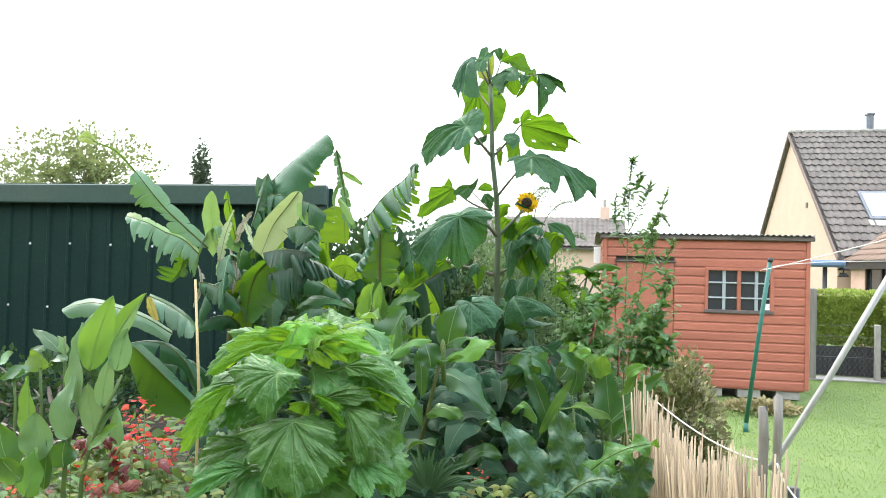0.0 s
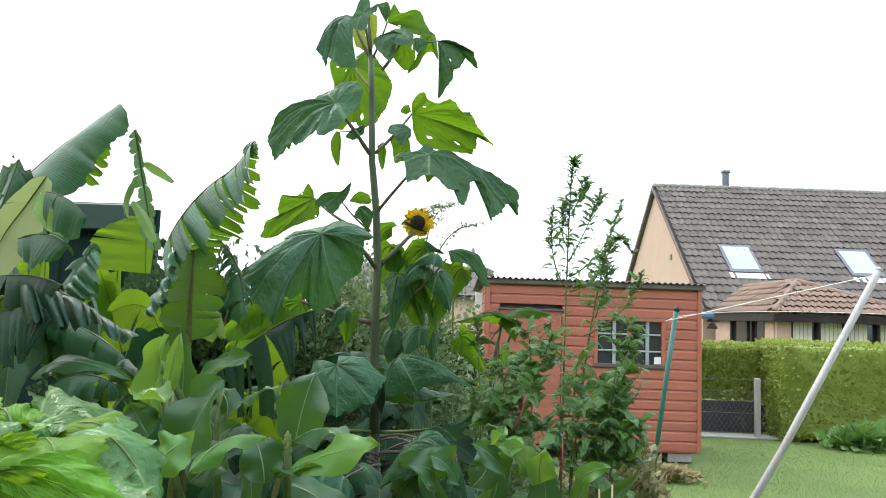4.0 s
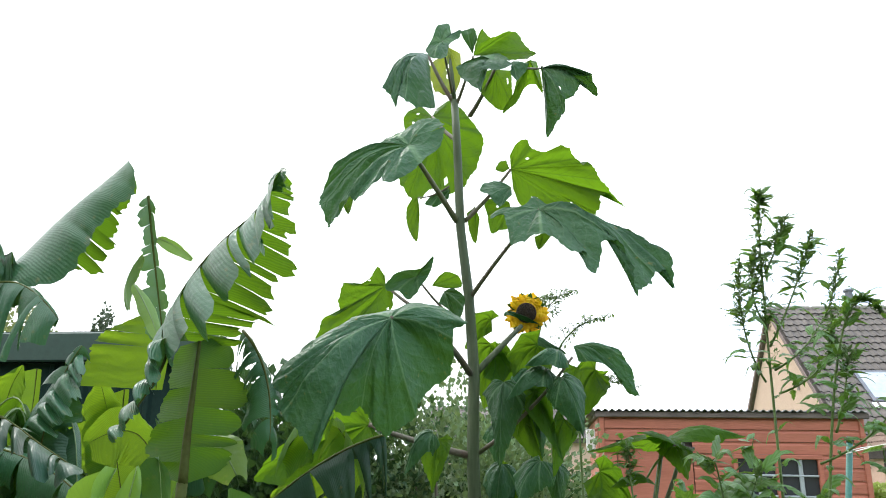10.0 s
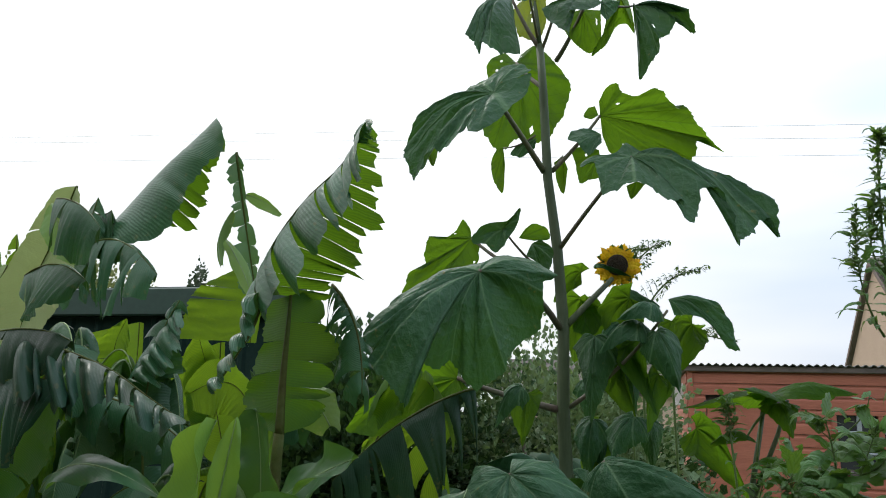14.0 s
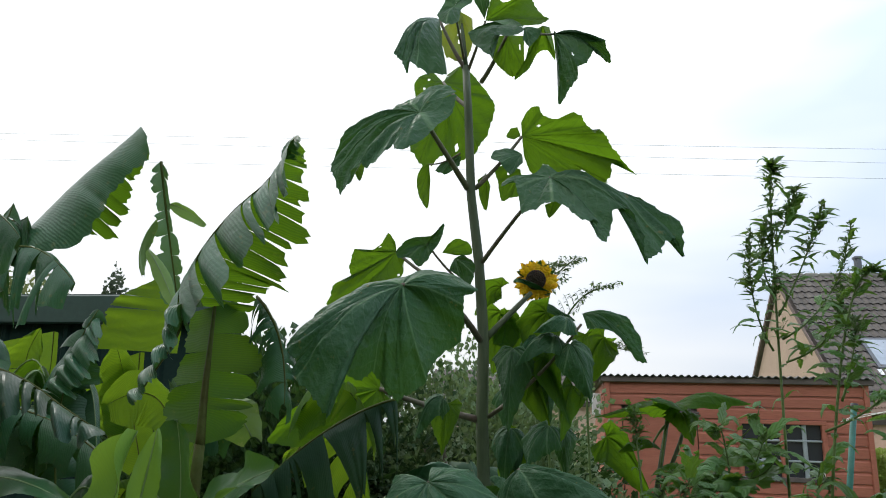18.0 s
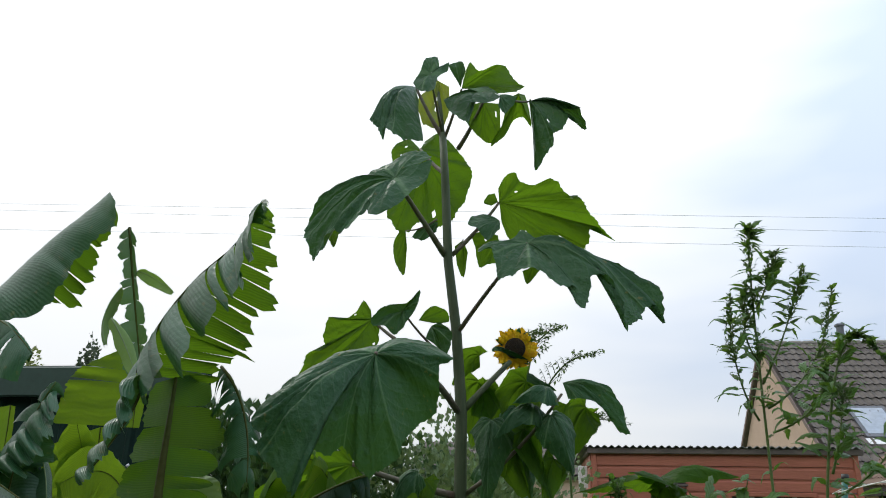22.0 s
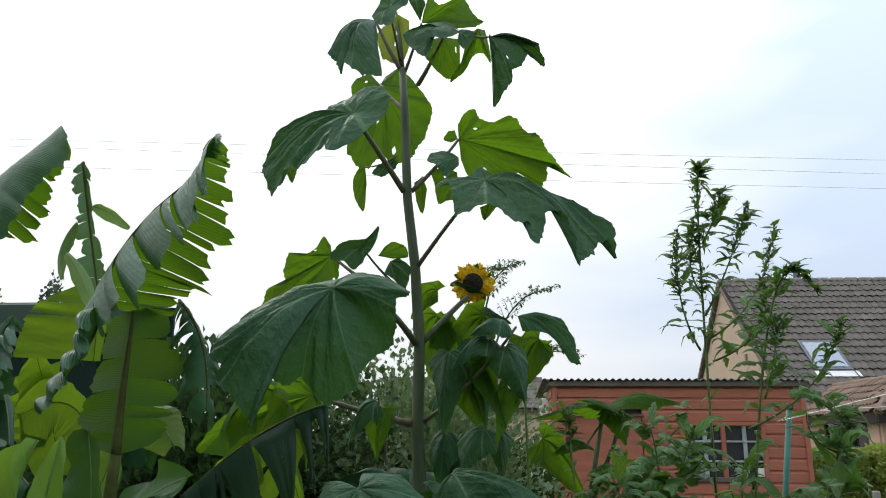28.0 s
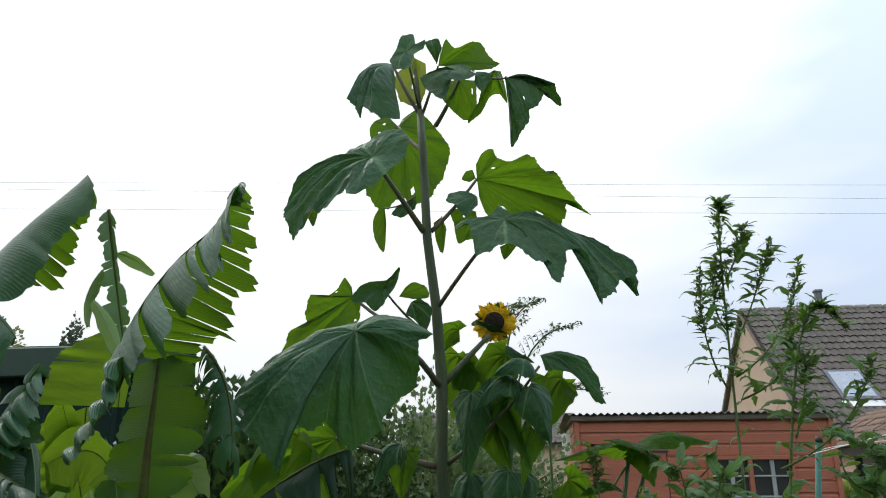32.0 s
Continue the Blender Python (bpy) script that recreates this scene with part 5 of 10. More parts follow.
# ---- poles, lines, posts and reed screen ----
gp = thing("green_washing_pole", "green coated metal washing-line pole leaning in the lawn", "pole", at=(2.83, 7.6, 0))
tube("post", [(2.752, 7.450, 0.079), (2.827, 7.300, 0.989), (2.903, 7.150, 1.855)], 0.024, 0.022, M_POLEG, gp, sides=12)
tube("cap", [(2.904, 7.150, 1.843), (2.909, 7.150, 1.885)], 0.027, 0.026, M_BLACK, gp, "black plastic cap", sides=12)
tube("socket", [((2.752, 7.450, 0.079)[0], (2.752, 7.450, 0.079)[1], -0.05), (2.751, 7.450, 0.091)], 0.03, 0.026, M_POLEG, gp, sides=12)
wp = thing("grey_prop_pole", "bare grey timber prop leaning over the lawn", "pole", at=(2.4, 4.7, 0))
tube("shaft", [(2.367, 4.750, 0.282), (2.420, 4.720, 0.385), (2.727, 4.600, 1.012), (3.212, 4.450, 2.055)], 0.024, 0.021, M_POLEW, wp, sides=4)
tube("tip", [(3.212, 4.450, 2.055), (3.222, 4.450, 2.074)], 0.022, 0.014, M_POLEW, wp, sides=4)
ropes = thing("washing_line", "white washing line strung from the green pole", "washing line", at=(2.9, 7.2, 1.8))
tube("cord", curve3((2.848, 7.170, 1.758), (3.153, 6.200, 1.902), (3.214, 4.450, 2.035), 12), 0.004, 0.004, M_ROPE, ropes, sides=5)
tube("cord", curve3((2.816, 7.200, 1.746), (4.085, 7.400, 1.884), (7.5, 8.2, 1.88), 12), 0.0035, 0.0035, M_ROPE, ropes, sides=5)

stakes = thing("fence_stakes", "two rough weathered grey fence stakes tied together", "fence post", at=(1.59, 1.43, 0))
for px0, py0, px1 in ((1.566, 1.425, 1.552), (1.612, 1.44, 1.60)):
    zt = (1.556, 1.430, 1.298)[2] + (0.035 if px0 > 1.6 else 0)
    st_me = tube_mesh("stake", [(px1 + (px0 - px1) * min(1, q / 6) + 0.002 * math.sin(q * 2.1), py0, zt * q / 14) for q in range(15)], 0.0165, 0.0135, 11)
    for v in st_me.vertices:
        v.co += Vector((1, 1, 0)) * 0.006 * noise.noise(Vector((v.co.x * 90, v.co.y * 90, v.co.z * 2.5))) + Vector((0, 0, (0.02 if v.co.z > zt - 0.02 else 0) * noise.noise(v.co * 60)))
    child("stake", st_me, M_WOODG, stakes)
tube("pipe", [(1.66, 1.42, 0.0), (1.655, 1.42, 1.06)], 0.017, 0.017, M_BLACK, stakes, "black iron pipe", sides=10)
screen = thing("reed_screen", "bleached dry reed screen with broken uneven tops", "fence screen", at=(1.42, 1.9, 0.2))
rr = random.Random(5)
reed_meshes = [tube_mesh("reed", [(0, 0, 0), (0.003 * s, 0.002, 0.5), (0.006 * s, -0.002 * s, 1.0)], 0.0040, 0.0028, 5) for s in (-1, 0.4, 1.4)]
for i in range(520):
    s = 0.94 * i / 520 + rr.uniform(-0.003, 0.003)
    top = 1.165 + 0.03 * s - 0.16 * math.sin(math.pi * s) ** 0.8 + rr.gauss(0, 0.036) - (rr.uniform(0.06, 0.24) if rr.random() < 0.32 else 0)
    ob = child("reed", reed_meshes[i % 3], M_REED, screen)
    ob.matrix_basis = Matrix.Translation(-screen.location) @ pose(1.285 + 0.30 * s + rr.uniform(-0.012, 0.012), 2.56 - 1.3 * s, 0.12, rr.gauss(0, 2.3), rr.gauss(0, 2.3), rr.uniform(0, 360)) @ Matrix.Diagonal((1, 1, top - 0.12, 1))
for z in (0.45, 0.85):
    tube("tie_wire", [(1.28, 2.57, z), (1.43, 1.91, z), (1.59, 1.25, z)], 0.003, 0.003, M_MESHW, screen, sides=5)
cord = thing("white_cord", "white cord running along the reed screen to the stakes", "cord", at=(1.5, 1.9, 1.1))
tube("strand", curve3((1.340, 2.500, 1.116), (1.480, 1.950, 1.081), (1.575, 1.500, 1.117), 10), 0.0032, 0.0032, M_ROPE, cord, sides=5)
tube("strand", curve3((1.606, 1.420, 1.132), (1.625, 1.380, 1.075), (1.656, 1.300, 1.035), 6), 0.003, 0.003, M_ROPE, cord, sides=5)

for k, (pa, pb) in enumerate((((-12.208, 40.000, 17.973), (30.684, 40.000, 15.668)), ((-19.071, 40.000, 17.814), (30.519, 40.000, 14.820)), ((-15.497, 40.000, 16.440), (30.375, 40.000, 14.073)))):
    ln = thing("power_line", "thin overhead electricity cable against the sky", "cable", group="overhead cables", at=pa)
    a, b_ = Vector(pa), Vector(pb)
    d = (b_ - a)
    tube("cable", [a - d * 2, a, (a + b_) / 2 - Vector((0, 0, 0.05)), b_, b_ + d * 2], 0.011, 0.011, M_WIRE, ln, sides=5)

feeder = thing("bird_feeder", "dark hanging bird feeder on the house corner", "bird feeder", at=(6.748, 17.000, 1.776))
bm = bmesh.new()
bmesh.ops.create_cone(bm, segments=12, radius1=0.13, radius2=0.07, depth=0.1, cap_ends=True)
bmesh.ops.translate(bm, verts=bm.verts, vec=(6.748, 17.000, 1.738))
part("bowl", bm, M_BLACK, feeder, soft=True)
bm = bmesh.new()
bmesh.ops.create_cone(bm, segments=12, radius1=0.15, radius2=0.01, depth=0.1, cap_ends=True)
bmesh.ops.translate(bm, verts=bm.verts, vec=(6.748, 17.000, 1.891))
part("lid", bm, M_BLACK, feeder, soft=True)
tube("hanger", [(6.748, 17.000, 1.712), (6.748, 17.000, 2.161)], 0.015, 0.015, M_BLACK, feeder, sides=6)
# blue shape of unknown kind; the post that holds it up is added
tank = thing("blue_bar", "blue-grey bar of unknown kind beyond the shed", "tank", at=(6.359, 17.000, 1.985))
bm = box(*(6.359, 17.000, 1.985), 0.75, 0.5, 0.16, 0.05)
part("lid", bm, M_BLUE, tank)
tube("post", [(6.360, 17.000, 1.946), ((6.360, 17.000, 1.946)[0], 17, 0)], 0.05, 0.05, M_BLACK, tank)

lay_tiles(roof, tile_mesh(TW, TL, 0.04), (HX0 - 0.05 + TW / 2, EY - 0.03, EZ + 0.045), (1, 0, 0), upv, int(slope_len / TL), 34, TW, TL, M_TILE, house_tile)

# ---- sunflower ----
CAMWARD, AWAY, UPC, UP = (0, -0.85, 0.5), (0, 1.0, 0.25), (0, -0.55, 0.85), (0, -0.1, 1)
sunfl = thing("sunflower", "tall branching sunflower with big drooping leaves and one yellow bloom", "sunflower", at=(0.5, 3.46, 0.1))
tube("stem", [(0.53, 3.46, 0.1), (0.52, 3.46, 0.5), (0.502, 3.460, 0.959), (0.491, 3.460, 1.201)], 0.026, 0.022, M_STEMD, sunfl, "darker lower part of the stem", sides=12)
tube("stem", [(0.491, 3.460, 1.193), (0.480, 3.460, 1.447), (0.470, 3.460, 1.660), (0.472, 3.460, 1.910), (0.454, 3.460, 2.159), (0.425, 3.460, 2.386), (0.411, 3.460, 2.675), (0.399, 3.460, 2.854)], 0.0215, 0.0125, M_STEM, sunfl, "ribbed grey-green upper stem", sides=12)
tube("stem_tip", [(0.399, 3.460, 2.844), (0.388, 3.460, 2.963), (0.372, 3.460, 3.074)], 0.010, 0.005, M_STEM, sunfl, sides=8)


def sl(b, m, t, w, face=UPC, stalk=None, seed=0, mat=None, r=0.0065, fold=0.5, droop=0.15, tips=None, arch=0.05, billow=0.085, back=0.72):
    # leaves turned away take the lighter, lit-through colour
    return broad_leaf(sunfl, mat or (M_SUNLIT if face == AWAY else M_SUN), b, m, t, w, face, seed=seed, stalk=stalk, stalk_r=r, stalk_mat=M_STALKD, fold=fold, droop=droop, tips=tips, arch=arch, billow=billow, back=back)


# the large leaves, from the top down
fan_leaf(sunfl, M_SUN, (0.308, 3.420, 3.018), [(0.324, 3.400, 2.949, 0, 0), (0.338, 3.340, 2.854, 0, 0), (0.359, 3.280, 2.738, 0.02, 1), (0.304, 3.240, 2.724, 0.02, 0), (0.251, 3.220, 2.750, 0, 0), (0.245, 3.210, 2.714, 0, 1), (0.225, 3.220, 2.762, 0, 0), (0.198, 3.220, 2.788, 0.02, 1), (0.214, 3.280, 2.863, 0, 0), (0.247, 3.340, 2.945, 0, 1), (0.281, 3.400, 3.016, 0, 0)],
         (-0.3, -0.8, 0.5), 101, stalk=(0.395, 3.460, 2.847), arch=0.08)
fan_leaf(sunfl, M_SUN, (0.385, 3.240, 2.950), [(0.415, 3.260, 2.984, 0, 0), (0.444, 3.280, 3.016, 0, 1), (0.438, 3.270, 2.982, 0, 0), (0.409, 3.240, 2.936, 0, 0), (0.406, 3.200, 2.871, 0, 1), (0.367, 3.200, 2.865, 0, 0), (0.336, 3.220, 2.908, 0, 1), (0.353, 3.230, 2.953, 0, 0), (0.371, 3.240, 3.016, 0, 1), (0.405, 3.260, 3.029, 0, 0)],
         (-0.2, -0.75, 0.65), 102, stalk=(0.392, 3.460, 2.884), closed=True, stalk_r=0.004)
fan_leaf(sunfl, M_YEL, (0.381, 3.440, 3.054), [(0.419, 3.460, 3.039, 0, 0), (0.422, 3.460, 2.942, 0, 1), (0.402, 3.460, 2.888, 0, 0), (0.362, 3.460, 2.879, 0, 1), (0.326, 3.460, 2.899, 0, 0), (0.308, 3.460, 2.990, 0, 1), (0.344, 3.460, 3.039, 0, 0)],
         AWAY, 103, holes=4)
fan_leaf(sunfl, M_SUNLIT, (0.475, 3.360, 2.965), [(0.485, 3.340, 3.004, 0, 0), (0.509, 3.300, 3.028, 0, 1), (0.539, 3.280, 2.981, 0, 0), (0.608, 3.260, 2.984, 0, 1), (0.654, 3.220, 2.906, 0, 0), (0.685, 3.180, 2.843, 0, 1), (0.635, 3.220, 2.855, 0, 0), (0.579, 3.280, 2.895, 0, 0)],
         (0, 0.6, 0.8), 104, stalk=(0.402, 3.470, 2.834), holes=2, stalk_r=0.005)
fan_leaf(sunfl, M_SUN, (0.476, 3.320, 2.945), [(0.495, 3.300, 2.997, 0, 0), (0.481, 3.300, 3.033, 0, 1), (0.438, 3.300, 3.021, 0, 1), (0.463, 3.300, 2.965, 0, 0)],
         CAMWARD, 105)
fan_leaf(sunfl, M_SUN, (0.549, 3.240, 2.871), [(0.612, 3.200, 2.833, 0, 0), (0.585, 3.180, 2.797, 0, 0), (0.528, 3.160, 2.792, 0, 0), (0.512, 3.150, 2.741, 0, 0), (0.517, 3.150, 2.714, 0, 1), (0.469, 3.160, 2.761, 0, 0), (0.440, 3.180, 2.823, 0, 1), (0.487, 3.200, 2.853, 0, 0), (0.519, 3.240, 2.889, 0, 1), (0.571, 3.260, 2.904, 0, 0)],
         (0.0, -0.7, 0.7), 106, closed=True, billow=0.07)
fan_leaf(sunfl, M_SUNLIT, (0.552, 3.300, 2.876), [(0.602, 3.360, 2.901, 0, 0), (0.603, 3.360, 2.811, 0, 0), (0.588, 3.360, 2.777, 0, 0), (0.566, 3.360, 2.755, 0, 1), (0.536, 3.360, 2.778, 0, 0), (0.508, 3.360, 2.812, 0, 1), (0.485, 3.360, 2.856, 0, 0), (0.489, 3.360, 2.902, 0, 1)],
         AWAY, 107, stalk=(0.454, 3.460, 2.793), holes=2)
fan_leaf(sunfl, M_SUN, (0.611, 3.220, 2.851), [(0.662, 3.200, 2.829, 0, 1), (0.653, 3.200, 2.799, 0, 0), (0.627, 3.200, 2.773, 0, 1), (0.606, 3.200, 2.798, 0, 0)],
         CAMWARD, 108)
fan_leaf(sunfl, M_SUNLIT, (0.666, 3.280, 2.889), [(0.687, 3.340, 2.917, 0, 0), (0.700, 3.340, 2.856, 0, 0), (0.705, 3.340, 2.796, 0, 1), (0.678, 3.340, 2.834, 0, 0), (0.643, 3.340, 2.818, 0, 0), (0.615, 3.340, 2.761, 0, 0), (0.572, 3.340, 2.737, 0, 1), (0.604, 3.340, 2.792, 0, 0), (0.618, 3.340, 2.847, 0, 1), (0.622, 3.340, 2.903, 0, 0)],
         (0.2, 0.9, 0.3), 109)
fan_leaf(sunfl, M_SUN, (0.699, 3.300, 2.868), [(0.775, 3.280, 2.827, 0, 0), (0.835, 3.260, 2.810, 0, 0), (0.856, 3.240, 2.799, 0, 1), (0.873, 3.280, 2.742, 0.03, 1), (0.853, 3.280, 2.762, 0, 0), (0.826, 3.280, 2.794, 0, 0), (0.800, 3.260, 2.745, 0, 1), (0.772, 3.260, 2.727, 0, 0), (0.770, 3.260, 2.693, 0, 0), (0.744, 3.260, 2.656, 0, 0), (0.712, 3.270, 2.618, 0.06, 1), (0.715, 3.260, 2.688, 0.04, 0), (0.704, 3.340, 2.831, 0, 0)],
         (0.1, -0.75, 0.6), 110, stalk=(0.611, 3.220, 2.845), arch=0.06, holes=1, stalk_r=0.004)
fan_leaf(sunfl, M_SUN, (0.313, 3.100, 2.524), [(0.417, 3.120, 2.588, 0, 1), (0.405, 3.100, 2.512, 0, 0), (0.362, 3.050, 2.452, 0, 0), (0.321, 3.000, 2.383, 0, 0), (0.281, 2.980, 2.354, 0, 1), (0.261, 3.000, 2.390, 0, 0), (0.244, 3.000, 2.353, 0, 0), (0.192, 3.020, 2.338, 0, 1), (0.164, 3.040, 2.346, 0, 0), (0.138, 3.060, 2.338, 0, 0), (0.113, 3.100, 2.316, 0.02, 0), (0.075, 3.140, 2.301, 0.03, 1), (0.048, 3.160, 2.360, 0.02, 0), (0.036, 3.160, 2.405, 0.03, 1), (0.079, 3.150, 2.473, 0.02, 0), (0.131, 3.140, 2.522, 0, 0), (0.212, 3.120, 2.540, 0, 0), (0.237, 3.120, 2.562, 0, 1), (0.268, 3.130, 2.576, 0, 0), (0.332, 3.150, 2.627, 0, 1), (0.386, 3.150, 2.626, 0, 0)],
         (-0.2, -0.8, 0.55), 111, stalk=(0.412, 3.460, 2.411), closed=True, billow=0.045, arch=0.06, bow=-0.02, stalk_r=0.008)
fan_leaf(sunfl, M_SUNLIT, (0.088, 3.220, 2.426), [(0.134, 3.200, 2.416, 0, 0), (0.118, 3.200, 2.354, 0, 1), (0.093, 3.200, 2.394, 0, 0)],
         AWAY, 112)
fan_leaf(sunfl, M_SUNLIT, (0.305, 3.560, 2.850), [(0.313, 3.600, 2.902, 0, 0), (0.363, 3.600, 2.931, 0, 1), (0.410, 3.600, 2.889, 0, 0), (0.466, 3.600, 2.816, 0, 0), (0.489, 3.600, 2.761, 0, 1), (0.471, 3.600, 2.674, 0, 0), (0.433, 3.600, 2.610, 0, 0), (0.407, 3.600, 2.579, 0, 0), (0.356, 3.600, 2.555, 0, 1), (0.315, 3.600, 2.589, 0, 0), (0.265, 3.600, 2.547, 0, 1), (0.221, 3.600, 2.564, 0, 0), (0.184, 3.600, 2.631, 0, 1), (0.217, 3.600, 2.752, 0, 0), (0.191, 3.600, 2.844, 0, 1), (0.207, 3.600, 2.894, 0, 0), (0.257, 3.600, 2.917, 0, 1)],
         AWAY, 113, stalk=(0.411, 3.470, 2.705), holes=6)
fan_leaf(sunfl, M_SUNLIT, (0.273, 3.500, 2.514), [(0.280, 3.500, 2.453, 0, 0), (0.273, 3.500, 2.358, 0, 1), (0.241, 3.500, 2.403, 0, 0), (0.233, 3.500, 2.470, 0, 1), (0.253, 3.500, 2.515, 0, 0)],
         AWAY, 114, stalk=(0.383, 3.480, 2.544), stalk_r=0.003)
fan_leaf(sunfl, M_SUN, (0.384, 3.500, 2.541), [(0.379, 3.500, 2.506, 0, 0), (0.342, 3.500, 2.479, 0, 1), (0.297, 3.500, 2.489, 0, 1), (0.328, 3.500, 2.527, 0, 0)],
         UPC, 115)
fan_leaf(sunfl, M_SUNLIT, (0.469, 3.500, 2.475), [(0.485, 3.500, 2.430, 0, 0), (0.472, 3.500, 2.345, 0, 1), (0.449, 3.500, 2.387, 0, 0), (0.441, 3.500, 2.453, 0, 0)],
         AWAY, 116, stalk=(0.437, 3.470, 2.417), stalk_r=0.003)
fan_leaf(sunfl, M_SUNLIT, (0.590, 3.500, 2.605), [(0.588, 3.480, 2.648, 0, 0), (0.614, 3.460, 2.684, 0, 1), (0.645, 3.460, 2.695, 0, 0), (0.663, 3.460, 2.663, 0, 0), (0.708, 3.460, 2.646, 0, 0), (0.760, 3.450, 2.664, 0, 1), (0.791, 3.460, 2.644, 0, 0), (0.827, 3.480, 2.601, 0, 0), (0.851, 3.500, 2.622, 0, 1), (0.876, 3.500, 2.581, 0, 0), (0.913, 3.540, 2.540, 0, 0), (0.969, 3.600, 2.493, 0.02, 1), (0.922, 3.560, 2.527, 0, 0), (0.894, 3.540, 2.515, 0, 0), (0.878, 3.560, 2.464, 0, 1), (0.862, 3.560, 2.446, 0, 0), (0.769, 3.560, 2.457, 0, 0), (0.674, 3.550, 2.463, 0, 1), (0.621, 3.540, 2.486, 0, 0), (0.596, 3.520, 2.541, 0, 1)],
         (0.0, 0.9, 0.4), 117, stalk=(0.437, 3.470, 2.413), billow=0.03, arch=0.03, holes=3, bow=0.06)
fan_leaf(sunfl, M_SUNLIT, (0.583, 3.560, 2.632), [(0.572, 3.560, 2.665, 0, 1), (0.548, 3.560, 2.660, 0, 0), (0.534, 3.560, 2.630, 0, 1), (0.560, 3.560, 2.619, 0, 0)],
         AWAY, 118)
fan_leaf(sunfl, M_SUN, (0.593, 3.460, 2.524), [(0.597, 3.420, 2.480, 0, 0), (0.561, 3.400, 2.441, 0, 1), (0.525, 3.400, 2.475, 0, 1), (0.492, 3.420, 2.502, 0, 1), (0.509, 3.460, 2.547, 0, 0), (0.555, 3.480, 2.555, 0, 0)],
         (0.1, -0.6, 0.8), 119)
fan_leaf(sunfl, M_SUNLIT, (0.585, 3.500, 2.487), [(0.598, 3.500, 2.393, 0, 1), (0.554, 3.500, 2.388, 0, 0), (0.523, 3.500, 2.379, 0, 1), (0.509, 3.500, 2.445, 0, 0), (0.500, 3.500, 2.492, 0, 1), (0.544, 3.500, 2.506, 0, 0)],
         AWAY, 120, holes=2)
fan_leaf(sunfl, M_SUN, (0.685, 3.240, 2.365), [(0.736, 3.250, 2.370, 0, 0), (0.840, 3.240, 2.337, 0, 0), (0.953, 3.270, 2.293, 0, 1), (0.999, 3.270, 2.263, 0, 0), (1.057, 3.280, 2.231, 0.01, 0), (1.053, 3.270, 2.135, 0.05, 1), (1.034, 3.260, 2.179, 0.04, 0), (0.985, 3.220, 2.134, 0.06, 0), (0.945, 3.190, 2.094, 0.1, 1), (0.937, 3.190, 2.159, 0.075, 0), (0.903, 3.190, 2.241, 0.02, 0), (0.859, 3.180, 2.243, 0, 0), (0.846, 3.150, 2.161, 0.02, 1), (0.810, 3.130, 2.154, 0.02, 0), (0.810, 3.140, 2.206, 0, 0), (0.775, 3.120, 2.196, 0, 1), (0.733, 3.140, 2.237, 0, 0), (0.709, 3.150, 2.256, 0, 0), (0.670, 3.150, 2.257, 0, 0), (0.638, 3.140, 2.233, 0, 0), (0.605, 3.140, 2.226, 0.015, 1), (0.595, 3.170, 2.285, 0, 0), (0.579, 3.190, 2.335, 0, 0), (0.545, 3.190, 2.321, 0, 1), (0.563, 3.220, 2.362, 0, 0), (0.637, 3.240, 2.377, 0, 0), (0.669, 3.260, 2.417, 0, 1), (0.698, 3.250, 2.391, 0, 0)],
         (0.05, -0.5, 0.87), 121, stalk=(0.458, 3.460, 2.150), closed=True, billow=0.03, arch=0.02, teeth=0.03, wave=0.05, bow=-0.04, stalk_r=0.006)
fan_leaf(sunfl, M_SUNLIT, (0.696, 3.300, 2.312), [(0.721, 3.300, 2.303, 0, 0), (0.681, 3.300, 2.258, 0, 1), (0.667, 3.300, 2.299, 0, 0)],
         AWAY, 122)
fan_leaf(sunfl, M_SUN, (0.309, 2.980, 1.994), [(0.314, 3.040, 2.031, 0, 0), (0.353, 3.100, 2.060, 0, 1), (0.433, 3.100, 2.039, 0, 0), (0.497, 3.080, 1.998, 0, 1), (0.459, 3.050, 1.978, 0, 0), (0.460, 3.070, 1.922, 0, 0), (0.445, 3.090, 1.869, 0, 1), (0.398, 3.060, 1.823, 0, 0), (0.373, 3.010, 1.756, 0, 0), (0.337, 2.980, 1.724, 0, 0), (0.311, 2.970, 1.698, 0, 1), (0.282, 2.950, 1.731, 0, 0), (0.254, 2.940, 1.767, 0, 0), (0.229, 2.890, 1.748, 0, 0), (0.201, 2.850, 1.766, 0, 1), (0.200, 2.820, 1.730, 0, 0), (0.208, 2.760, 1.660, 0, 1), (0.183, 2.760, 1.676, 0, 0), (0.140, 2.760, 1.725, 0, 0), (0.103, 2.770, 1.754, 0, 0), (0.113, 2.780, 1.784, 0, 0), (0.079, 2.770, 1.791, 0, 1), (0.093, 2.820, 1.843, 0, 0), (0.126, 2.870, 1.899, 0, 0), (0.168, 2.930, 1.946, 0, 0), (0.200, 2.970, 1.957, 0, 0), (0.170, 2.980, 1.969, 0, 1), (0.200, 3.000, 1.999, 0, 0), (0.251, 3.020, 2.013, 0, 0)],
         (-0.1, -0.9, 0.35), 123, stalk=(0.462, 3.440, 1.908), closed=True, billow=0.05, arch=0.1, teeth=0.025, wave=0.05, bow=-0.3, stalk_r=0.008)
